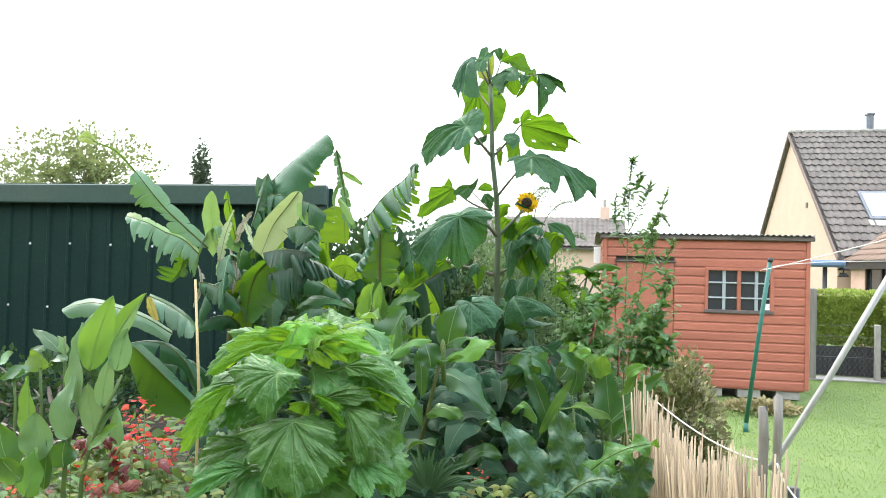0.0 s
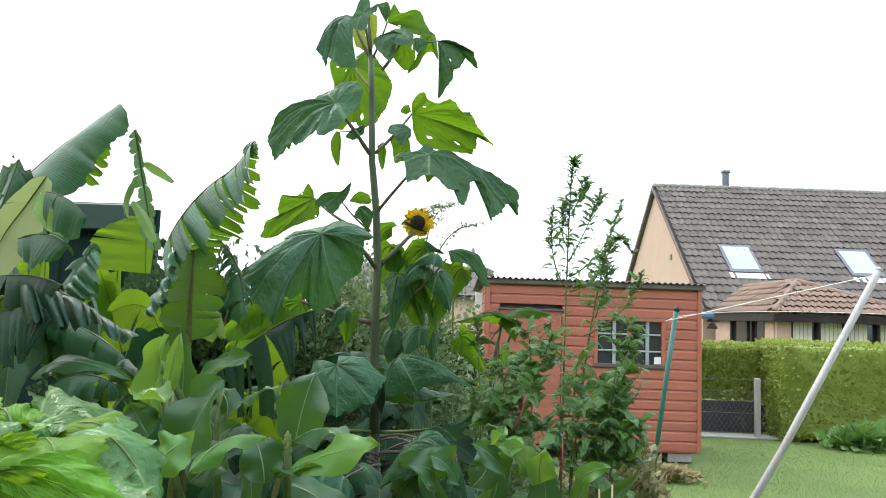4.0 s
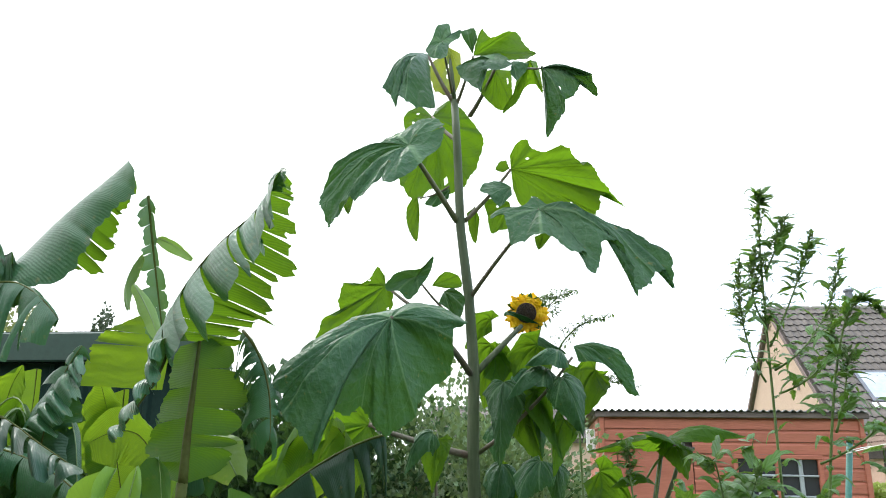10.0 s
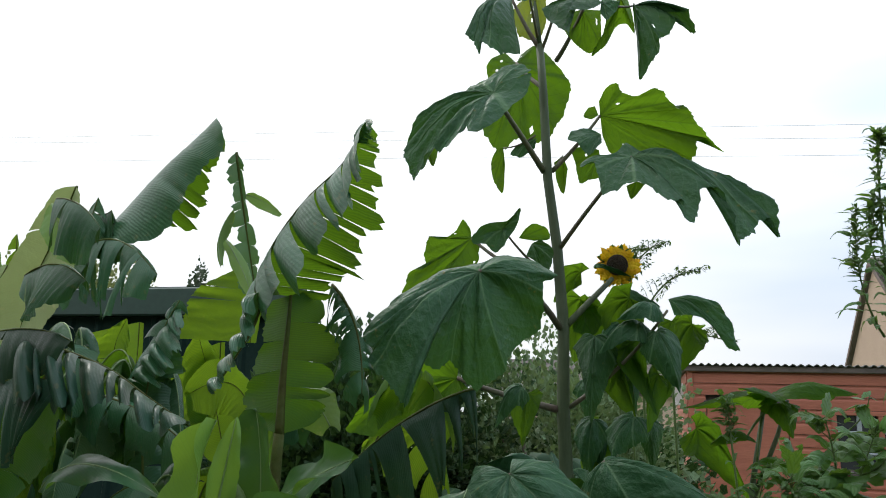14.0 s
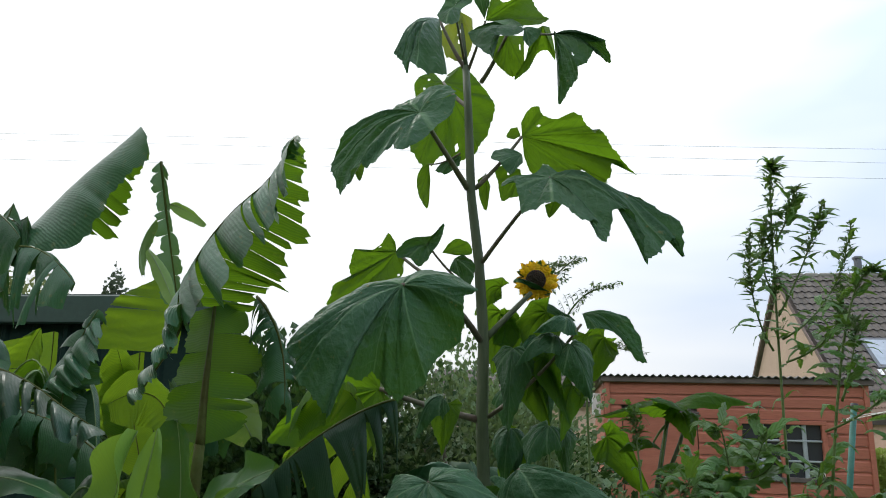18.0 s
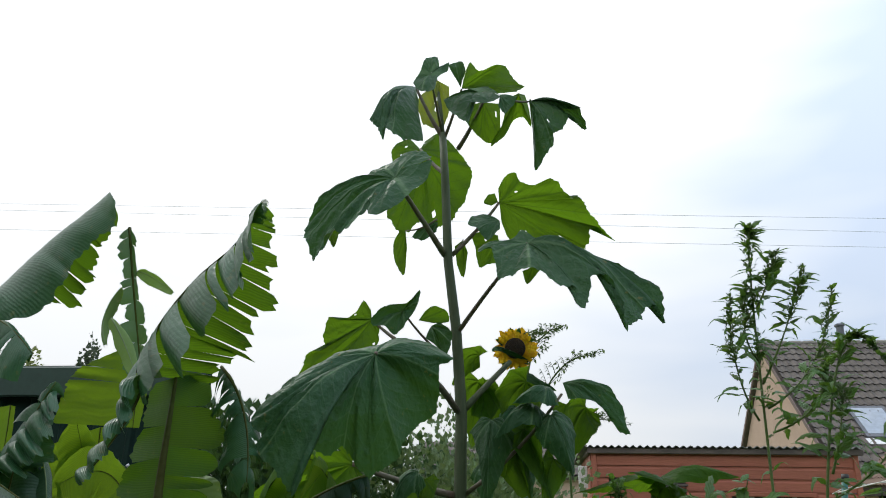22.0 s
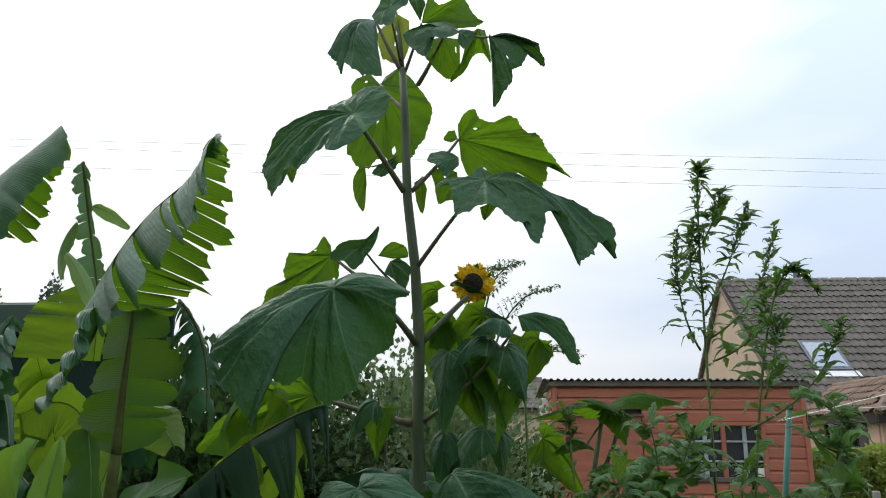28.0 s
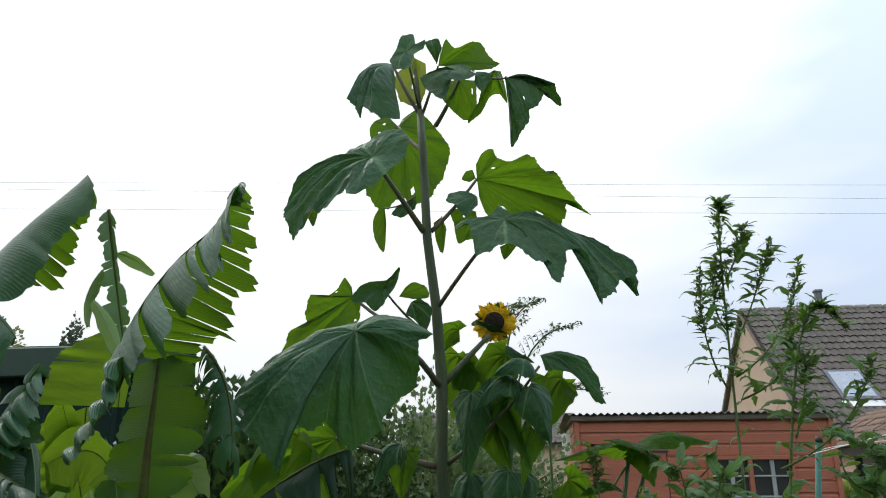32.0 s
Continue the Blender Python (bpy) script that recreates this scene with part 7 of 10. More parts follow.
ruled_leaf(ban, [(-1.536, 2.720, 2.209), (-1.653, 2.700, 2.324), (-1.787, 2.680, 2.380)], [
            ([(-1.550, 2.720, 2.196), (-1.663, 2.700, 2.304), (-1.790, 2.680, 2.374)], 3, 0.4, 0, 0.7, 0.5),
            ([(-1.526, 2.720, 2.222), (-1.643, 2.700, 2.337), (-1.784, 2.680, 2.387)], 2, 0.3, 0, 0.6, 0.5)],
           (0, -0.6, 0.8), 14, mat=M_BANY, rib_r=0.004)
ruled_leaf(ban, [(-1.761, 2.680, 2.367), (-1.825, 2.680, 2.403), (-1.891, 2.680, 2.394)], [
            ([(-1.753, 2.660, 2.354), (-1.808, 2.660, 2.357), (-1.864, 2.660, 2.377)], 0, 0, 0.1, 0, 0.1),
            ([(-1.777, 2.700, 2.384), (-1.842, 2.700, 2.447), (-1.900, 2.700, 2.411)], 0, 0, 0.1, 0, 0.1)],
           (0, -0.6, 0.8), 18, mat=M_YEL, rib_r=0.003)
ruled_leaf(ban, [(-1.202, 2.860, 1.746), (-1.285, 2.830, 1.826), (-1.387, 2.800, 1.869), (-1.478, 2.770, 1.918), (-1.597, 2.740, 1.954)], [
            ([(-1.187, 2.800, 1.583), (-1.288, 2.772, 1.620), (-1.367, 2.744, 1.605), (-1.411, 2.716, 1.649), (-1.495, 2.688, 1.730), (-1.531, 2.660, 1.862)], 9, 0.3, 0.14, 0.5, 0.35),
            ([(-1.227, 2.920, 1.774), (-1.311, 2.890, 1.851), (-1.419, 2.860, 1.898), (-1.512, 2.830, 1.954), (-1.633, 2.800, 1.977)], 4, 0.15, 0.04, 0.3, 0.2)],
           (-0.2, -0.7, 0.7), 34, mat=M_BANG, second=M_BANY, rib_r=0.005)
ruled_leaf(ban, [(-1.270, 2.840, 1.761), (-1.297, 2.820, 1.645), (-1.347, 2.800, 1.579)], [
            ([(-1.290, 2.800, 1.776), (-1.398, 2.790, 1.675), (-1.444, 2.780, 1.609)], 5, 0.3, 0.1, 0.6, 0.4),
            ([(-1.214, 2.840, 1.713), (-1.235, 2.820, 1.614), (-1.311, 2.800, 1.563)], 4, 0.3, 0.1, 0.6, 0.4)],
           (0, -0.9, 0.3), 27, mat=M_BANDIM, rib_r=0.003)
ruled_leaf(ban, [(-1.207, 2.620, 1.301), (-1.350, 2.570, 1.391), (-1.576, 2.520, 1.460), (-1.677, 2.470, 1.455), (-1.739, 2.420, 1.422)], [
            ([(-1.185, 2.560, 1.252), (-1.334, 2.524, 1.325), (-1.463, 2.488, 1.362), (-1.625, 2.452, 1.382), (-1.683, 2.416, 1.379), (-1.703, 2.380, 1.414)], 1, 0.04, 0.16, 0.05, 0.04),
            ([(-1.254, 2.700, 1.311), (-1.393, 2.640, 1.404), (-1.618, 2.580, 1.477), (-1.713, 2.520, 1.473), (-1.772, 2.460, 1.428)], 0, 0, 0.05, 0, 0.03)],
           (-0.05, -0.6, 0.8), 15, mat=M_BANG, rib_r=0.005)
ruled_leaf(ban, [(-1.278, 2.500, 1.513), (-1.146, 2.483, 1.468), (-1.036, 2.467, 1.411), (-0.966, 2.450, 1.356)], [
            ([(-1.194, 2.420, 1.384), (-1.093, 2.407, 1.325), (-1.003, 2.393, 1.289), (-0.933, 2.380, 1.305)], 3, 0.08, 0.14, 0.12, 0.15),
            ([(-1.304, 2.550, 1.523), (-1.171, 2.533, 1.480), (-1.059, 2.517, 1.421), (-0.988, 2.500, 1.363)], 0, 0, 0, 0, 0)],
           (-0.1, -0.75, 0.6), 35, mat=M_BAN, rib_r=0.004)
ruled_leaf(ban, [(-1.226, 2.410, 1.516), (-1.200, 2.405, 1.458), (-1.162, 2.400, 1.392)], [
            ([(-1.238, 2.410, 1.500), (-1.229, 2.405, 1.442), (-1.182, 2.400, 1.395)], 1, 0.1, 0, 0.3, 0.3),
            ([(-1.206, 2.420, 1.510), (-1.174, 2.415, 1.458), (-1.156, 2.410, 1.398)], 1, 0.1, 0, 0.3, 0.3)],
           (-0.2, -0.9, 0.3), 56, mat=M_YELB, rib_r=0.001)
ruled_leaf(ban, [(-0.410, 2.420, 2.073), (-0.505, 2.487, 1.993), (-0.610, 2.553, 1.896), (-0.700, 2.620, 1.747)], [
            ([(-0.446, 2.400, 2.060), (-0.568, 2.467, 1.985), (-0.689, 2.533, 1.876), (-0.744, 2.600, 1.782)], 1, 0.03, 0.08, 0.05, 0.06),
            ([(-0.380, 2.400, 2.052), (-0.422, 2.467, 1.943), (-0.520, 2.533, 1.837), (-0.664, 2.600, 1.714)], 1, 0.03, 0.08, 0.05, 0.06)],
           (-0.2, -0.85, 0.4), 19, mat=M_BLCH, rib_r=0.003, label="pale bleached old leaf")
ruled_leaf(ban, [(-0.718, 2.760, 1.718), (-0.793, 2.753, 1.628), (-0.826, 2.747, 1.501), (-0.832, 2.740, 1.370)], [
            ([(-0.750, 2.700, 1.716), (-0.848, 2.700, 1.633), (-0.872, 2.700, 1.557), (-0.842, 2.700, 1.456)], 1, 0.05, 0.2, 0.08, 0.08),
            ([(-0.652, 2.720, 1.678), (-0.632, 2.713, 1.555), (-0.678, 2.707, 1.462), (-0.772, 2.700, 1.375)], 2, 0.05, 0.12, 0.1, 0.08)],
           (0.1, 0.9, 0.3), 20, mat=M_BANDIM, second=M_BANDIM, rib_r=0.006)
ruled_leaf(ban, [(-0.966, 2.820, 2.003), (-1.010, 2.800, 1.846), (-1.036, 2.780, 1.627)], [
            ([(-0.974, 2.800, 2.001), (-1.044, 2.780, 1.844), (-1.048, 2.760, 1.627)], 4, 0.3, 0.2, 0.7, 0.5),
            ([(-0.958, 2.840, 2.004), (-0.975, 2.820, 1.847), (-1.025, 2.800, 1.627)], 4, 0.3, 0.2, 0.7, 0.5)],
           (0, -0.9, 0.3), 80, mat=M_BLCH, rib_r=0.002, label="withered pale hanging sheath")
ruled_leaf(ban, [(-1.023, 2.820, 1.911), (-1.028, 2.800, 1.781), (-0.997, 2.780, 1.589)], [
            ([(-1.025, 2.800, 1.910), (-1.049, 2.780, 1.780), (-1.002, 2.760, 1.590)], 4, 0.3, 0.2, 0.7, 0.5),
            ([(-1.021, 2.840, 1.913), (-1.008, 2.820, 1.782), (-0.992, 2.800, 1.589)], 4, 0.3, 0.2, 0.7, 0.5)],
           (0, -0.9, 0.3), 81, mat=M_DRY, rib_r=0.002, label="withered pale hanging sheath")
ruled_leaf(ban, [(-0.851, 2.820, 1.994), (-0.895, 2.800, 1.928), (-0.929, 2.780, 1.815)], [
            ([(-0.855, 2.800, 1.993), (-0.919, 2.780, 1.927), (-0.936, 2.760, 1.814)], 4, 0.3, 0.2, 0.7, 0.5),
            ([(-0.847, 2.840, 1.996), (-0.870, 2.820, 1.930), (-0.922, 2.800, 1.816)], 4, 0.3, 0.2, 0.7, 0.5)],
           (0, -0.9, 0.3), 82, mat=M_DRY, rib_r=0.002, label="withered pale hanging sheath")
ruled_leaf(ban, [(-0.913, 2.820, 1.978), (-0.865, 2.800, 1.881), (-0.811, 2.780, 1.785)], [
            ([(-0.916, 2.800, 1.976), (-0.886, 2.780, 1.879), (-0.817, 2.760, 1.785)], 4, 0.3, 0.2, 0.7, 0.5),
            ([(-0.911, 2.840, 1.979), (-0.844, 2.820, 1.882), (-0.805, 2.800, 1.786)], 4, 0.3, 0.2, 0.7, 0.5)],
           (0, -0.9, 0.3), 83, mat=M_BLCH, rib_r=0.002, label="withered pale hanging sheath")
ruled_leaf(ban, [(-1.177, 2.820, 1.681), (-1.144, 2.800, 1.585), (-1.170, 2.780, 1.440)], [
            ([(-1.177, 2.800, 1.681), (-1.161, 2.780, 1.585), (-1.172, 2.760, 1.440)], 4, 0.3, 0.2, 0.7, 0.5),
            ([(-1.177, 2.840, 1.681), (-1.127, 2.820, 1.585), (-1.167, 2.800, 1.439)], 4, 0.3, 0.2, 0.7, 0.5)],
           (0, -0.9, 0.3), 84, mat=M_DRY, rib_r=0.002, label="withered pale hanging sheath")
ruled_leaf(ban, [(-0.983, 2.820, 1.783), (-0.933, 2.800, 1.655), (-0.939, 2.780, 1.528)], [
            ([(-0.985, 2.800, 1.782), (-0.954, 2.780, 1.655), (-0.944, 2.760, 1.528)], 4, 0.3, 0.2, 0.7, 0.5),
            ([(-0.981, 2.840, 1.783), (-0.912, 2.820, 1.656), (-0.934, 2.800, 1.527)], 4, 0.3, 0.2, 0.7, 0.5)],
           (0, -0.9, 0.3), 85, mat=M_DRY, rib_r=0.002, label="withered pale hanging sheath")
rb = random.Random(61)
for k in range(20):
    o = Vector((-0.967, 3.020, 1.687)) + Vector((rb.uniform(-0.16, 0.34), rb.uniform(-0.12, 0.14), rb.uniform(-0.22, 0.16)))
    a = rb.uniform(0, 6.28)
    L = rb.uniform(0.22, 0.42)
    d = Vector((math.cos(a), math.sin(a) * 0.6 - 0.3, 0))
    bl(ban, tuple(o), tuple(o + d * L * 0.45 + Vector((0, 0, rb.uniform(0.02, 0.1)))), tuple(o + d * L * 0.7 - Vector((0, 0, L * rb.uniform(0.3, 0.8)))), rb.uniform(0.06, 0.1), (d.x * 0.4, -0.6, 0.7), 400 + k,
       tears=(rb.randrange(3, 8), rb.randrange(3, 8)), fold=(rb.uniform(0.5, 1.1), rb.uniform(0.5, 1.1)), droop=(rb.uniform(0.1, 0.7), rb.uniform(0.1, 0.7)), ragged=0.9, spread=0.4, gone=0.12, rib=0.003, mat=(M_BAN, M_BANG, M_BANDIM)[k % 3])
for k in range(14):
    o = Vector((rb.uniform(-0.6, -0.05), rb.uniform(3.2, 3.7), rb.uniform(0.9, 1.7)))
    a = rb.uniform(0, 6.28)
    L = rb.uniform(0.22, 0.36)
    d = Vector((math.cos(a), math.sin(a) * 0.4, 0))
    bl(ban, tuple(o), tuple(o + d * L * 0.5 + Vector((0, 0, 0.12))), tuple(o + d * L - Vector((0, 0, L * rb.uniform(0.1, 0.7)))), rb.uniform(0.08, 0.13), (0, 0.9, 0.3) if k % 2 else (0, -0.7, 0.7), 600 + k, tears=(3, 4), fold=(0.5, 0.6), droop=(0.3, 0.4), ragged=0.5, rib=0.003)
cane = thing("garden_cane", "thin tan bamboo cane staking the banana", "cane", at=(-0.630, 1.900, 1.149))
tube("cane", [((-0.630, 1.900, 1.149)[0], 1.9, 0.1), (-0.630, 1.900, 1.149), (-0.664, 1.900, 1.628)], 0.006, 0.0055, M_CANE, cane, sides=7, knots=0.15)

ban2 = thing("banana_plant", "smaller banana plant with one tall arching shredded leaf", "banana plant", group="banana plants", at=(-0.1, 2.7, 0.1))
tube("trunk", curve3((-0.12, 2.75, 0.1), (-0.068, 2.720, 1.125), (-0.063, 2.710, 1.224), 10), 0.045, 0.013, M_RIB, ban2, sides=12)
tube("leaf_stalk", curve3((-0.060, 2.710, 1.188), (-0.062, 2.700, 1.395), (-0.055, 2.690, 1.595), 8), 0.017, 0.011, M_RIB, ban2)
bl(ban2, (0.005, 2.780, 1.929), (0.077, 2.760, 1.826), (0.107, 2.740, 1.683), 0.07, (0.6, -0.6, 0.4), 44, tears=(9, 9), fold=(0.9, 0.9), droop=(0.4, 0.4), ragged=0.5, rib=0.004)
bl(ban2, (0.278, 3.100, 1.711), (0.124, 3.020, 1.630), (-0.036, 2.950, 1.479), (0.13, 0.006), (0.0, -0.6, 0.8), 46, tears=(13, 3), fold=(0.8, 0.8), droop=(0.7, 0.3), ragged=0.35, rib=0.004, mat=M_BANDARK)
bl(ban2, (-0.239, 2.900, 1.628), (-0.307, 2.900, 1.704), (-0.403, 2.880, 1.675), 0.075, AWAY, 47, tears=(0, 1), fold=(0.2, 0.3), rib=0.002)
bl(ban2, (-0.008, 2.850, 1.609), (-0.055, 2.850, 1.669), (-0.097, 2.850, 1.681), 0.06, CAMWARD, 48, tears=(0, 0), mat=M_BANY, rib=0.002)

ruled_leaf(ban2, [(-0.162, 2.720, 1.907), (-0.126, 2.693, 1.966), (-0.070, 2.667, 2.037), (0.000, 2.640, 2.101), (0.074, 2.613, 2.148), (0.120, 2.587, 2.192), (0.154, 2.560, 2.228)], [
            ([(-0.049, 2.600, 1.717), (0.016, 2.580, 1.788), (0.087, 2.560, 1.884), (0.129, 2.540, 1.948), (0.171, 2.520, 1.992), (0.199, 2.500, 2.051), (0.194, 2.480, 2.134)], 9, -0.04, 0.1, 0.2, 0.05),
            ([(0.072, 2.800, 1.880), (0.098, 2.777, 1.929), (0.146, 2.753, 1.942), (0.163, 2.730, 2.016), (0.166, 2.707, 2.122), (0.162, 2.683, 2.195), (0.156, 2.660, 2.224)], 15, 0.34, -0.04, 0.24, 0.2)],
           (-0.75, -0.6, 0.25), 42, second=M_BANDIM, camber=0.13, lap=0.09)
ruled_leaf(ban2, [(0.123, 2.580, 2.190), (0.143, 2.565, 2.218), (0.165, 2.550, 2.231)], [
            ([(0.185, 2.550, 2.168), (0.181, 2.540, 2.191), (0.186, 2.530, 2.214)], 2, 0.2, 0.1, 0.2, 0.3),
            ([(0.110, 2.600, 2.203), (0.120, 2.585, 2.219), (0.149, 2.570, 2.239)], 0, 0, 0, 0, 0)],
           (-0.6, -0.7, 0.3), 55, rib_r=0.002)
ruled_leaf(ban2, [(-0.054, 2.690, 1.592), (-0.061, 2.700, 1.693), (-0.064, 2.710, 1.792), (-0.067, 2.720, 1.895)], [
            ([(-0.162, 2.720, 1.613), (-0.187, 2.733, 1.668), (-0.167, 2.747, 1.783), (-0.154, 2.760, 1.889)], 3, 0.1, 0.05, 0.1, 0.1),
            ([(0.023, 2.720, 1.617), (0.038, 2.740, 1.684), (0.039, 2.760, 1.784), (-0.028, 2.780, 1.925)], 4, 0.14, 0.05, 0.08, 0.08)],
           (0.05, 1, 0.15), 41, mat=M_BANDIM, rib_r=0.0105)

ruled_leaf(ban2, [(-0.080, 2.620, 1.885), (-0.085, 2.597, 1.809), (-0.114, 2.573, 1.732), (-0.136, 2.550, 1.674)], [
            ([(-0.014, 2.560, 1.788), (-0.022, 2.540, 1.730), (-0.038, 2.520, 1.675), (-0.077, 2.500, 1.650)], 4, 0.12, 0.3, 0.25, 0.15),
            ([(-0.099, 2.640, 1.882), (-0.108, 2.617, 1.812), (-0.138, 2.593, 1.733), (-0.156, 2.570, 1.677)], 0, 0, 0, 0, 0)],
           (-0.5, -0.7, 0.5), 43, rib_r=0.004, camber=0.3)

# ---- ginger lilies ----
gin = thing("ginger_lily", "ginger lily clump with broad glossy leaves and green flower cones", "ginger lily", group="ginger lilies", at=(0.2, 2.4, 0.15))


def gl(parent, b, m, t, w, face=CAMWARD, seed=0, mat=None, **kw):
    kw.setdefault("fold", -0.3)
    kw.setdefault("wave", 0.3)
    kw.setdefault("freq", 1.7)
    kw.setdefault("curl", 0.25 if seed % 3 else -0.2)
    kw.setdefault("rough_edge", 0.1)
    kw.setdefault("twist", 0.5 if seed % 2 else -0.4)
    return leaf(parent, mat or M_GIN, b, m, t, w, face, prof=prof_lance, seed=seed, nu=20, nv=5, rib=0.0026, rib_mat=M_GINR, **kw)


gl(gin, (-0.013, 2.550, 1.430), (-0.006, 2.530, 1.540), (-0.022, 2.520, 1.645), 0.058, CAMWARD, 1)
gl(gin, (0.028, 2.320, 1.399), (0.008, 2.300, 1.518), (0.032, 2.300, 1.626), 0.055, (-0.6, -0.8, 0.2), 2, M_GINL, fold=-0.8)
gl(gin, (0.017, 2.340, 1.456), (0.037, 2.330, 1.551), (0.054, 2.320, 1.630), 0.03, (0.7, -0.7, 0.2), 3, M_GINL, fold=-0.6)
gl(gin, (0.043, 2.500, 1.480), (0.142, 2.440, 1.534), (0.236, 2.400, 1.573), 0.05, UPC, 4)
gl(gin, (0.099, 2.250, 1.300), (0.147, 2.260, 1.427), (0.187, 2.300, 1.511), 0.08, CAMWARD, 5)
gl(gin, (0.366, 2.420, 1.321), (0.390, 2.400, 1.441), (0.414, 2.420, 1.532), 0.078, CAMWARD, 6, fold=-0.15)
gl(gin, (0.367, 2.400, 1.340), (0.470, 2.340, 1.387), (0.553, 2.300, 1.353), 0.055, UPC, 7, fold=0.5)
gl(gin, (0.385, 2.300, 1.281), (0.519, 2.200, 1.350), (0.642, 2.120, 1.385), 0.055, (0, -0.7, 0.7), 8, M_GINL, fold=0.3)
gl(gin, (0.164, 2.150, 1.292), (0.236, 2.200, 1.371), (0.329, 2.240, 1.374), 0.042, UPC, 9, M_GINL, fold=0.6)
gl(gin, (0.104, 2.050, 1.320), (0.152, 2.050, 1.368), (0.184, 2.080, 1.394), 0.062, (-0.1, -0.8, 0.6), 10, M_GINL, fold=0.3)
gl(gin, (0.116, 2.300, 1.235), (0.174, 2.320, 1.295), (0.218, 2.340, 1.336), 0.065, CAMWARD, 11)
gl(gin, (0.303, 2.350, 1.232), (0.289, 2.350, 1.304), (0.251, 2.380, 1.365), 0.06, CAMWARD, 12)
gl(gin, (0.172, 2.550, 1.428), (0.240, 2.500, 1.463), (0.305, 2.480, 1.483), 0.04, UPC, 13, fold=0.3)
gl(gin, (0.073, 2.600, 1.458), (0.127, 2.550, 1.421), (0.127, 2.540, 1.363), 0.045, CAMWARD, 14, fold=0.5)
gl(gin, (0.278, 2.500, 1.330), (0.277, 2.480, 1.294), (0.303, 2.460, 1.240), 0.05, CAMWARD, 15)
gl(gin, (0.047, 2.300, 1.408), (0.070, 2.260, 1.363), (0.089, 2.240, 1.309), 0.045, CAMWARD, 16, fold=0.4)
gl(gin, (0.015, 2.200, 1.485), (0.059, 2.150, 1.476), (0.105, 2.120, 1.466), 0.05, UPC, 17, M_GINL)
gl(gin, (-0.215, 2.500, 1.472), (-0.185, 2.500, 1.517), (-0.137, 2.500, 1.487), 0.07, UPC, 18, fold=0.6)
gl(gin, (-0.005, 2.300, 1.351), (-0.038, 2.300, 1.403), (-0.060, 2.300, 1.438), 0.05, UPC, 19)
gl(gin, (0.081, 2.600, 1.334), (0.044, 2.600, 1.366), (0.011, 2.600, 1.342), 0.06, UPC, 20)
gl(gin, (0.348, 2.400, 1.239), (0.422, 2.300, 1.289), (0.514, 2.200, 1.297), 0.06, UPC, 21)
gl(gin, (-0.420, 2.450, 1.479), (-0.286, 2.400, 1.538), (-0.082, 2.350, 1.494), 0.035, UPC, 34, fold=0.4)
gl(gin, (0.177, 2.600, 1.278), (0.208, 2.580, 1.168), (0.206, 2.580, 1.037), 0.04, CAMWARD, 22, fold=0.3)
gl(gin, (0.305, 2.620, 1.167), (0.443, 2.560, 1.128), (0.579, 2.540, 0.984), 0.07, (0.1, -0.8, 0.5), 23, fold=0.3)
gl(gin, (0.227, 2.600, 0.949), (0.348, 2.540, 1.008), (0.478, 2.520, 0.899), 0.05, UPC, 24, M_GINL, fold=0.4)
gl(gin, (0.123, 2.600, 1.080), (0.166, 2.580, 1.000), (0.221, 2.580, 0.902), 0.04, CAMWARD, 25)
gl(gin, (-0.009, 2.700, 1.160), (0.055, 2.700, 1.281), (0.133, 2.700, 1.329), 0.045, UPC, 26)
gl(gin, (0.488, 2.600, 0.905), (0.566, 2.560, 0.952), (0.653, 2.540, 0.885), 0.04, UPC, 27)
gl(gin, (0.623, 2.900, 1.061), (0.706, 2.880, 1.174), (0.801, 2.860, 1.250), 0.06, CAMWARD, 28)
gl(gin, (0.074, 2.500, 0.842), (0.135, 2.500, 0.943), (0.149, 2.520, 1.066), 0.05, CAMWARD, 29)
gl(gin, (0.447, 2.500, 0.732), (0.533, 2.460, 0.830), (0.644, 2.440, 0.817), 0.05, UPC, 30)
gl(gin, (0.133, 2.400, 0.734), (0.223, 2.360, 0.858), (0.336, 2.340, 0.871), 0.05, UPC, 31)
gl(gin, (-0.234, 2.850, 1.424), (-0.171, 2.850, 1.520), (-0.142, 2.850, 1.645), 0.045, CAMWARD, 32, M_GINL)
gl(gin, (-0.118, 2.750, 1.313), (-0.028, 2.750, 1.438), (0.062, 2.750, 1.562), 0.05, CAMWARD, 33)
tube("stem", [(0.187, 2.600, 0.599), (0.210, 2.600, 0.828), (0.295, 2.600, 1.232)], 0.013, 0.009, M_RIB, gin, "stout brown-green cane")
tube("stem", [(0.103, 2.280, 1.188), (0.058, 2.280, 1.323), (0.028, 2.300, 1.506)], 0.013, 0.008, M_PET2, gin)
tube("stem", [(0.116, 2.560, 1.095), (0.098, 2.560, 1.331), (0.103, 2.560, 1.484)], 0.013, 0.008, M_PET2, gin)
tube("stem", [(0.354, 2.420, 1.158), (0.350, 2.420, 1.253), (0.347, 2.420, 1.339)], 0.013, 0.010, M_PET2, gin)
tube("stem", [(0.032, 2.500, 1.379), (-0.020, 2.480, 1.494), (-0.050, 2.460, 1.540)], 0.012, 0.008, M_PET2, gin)


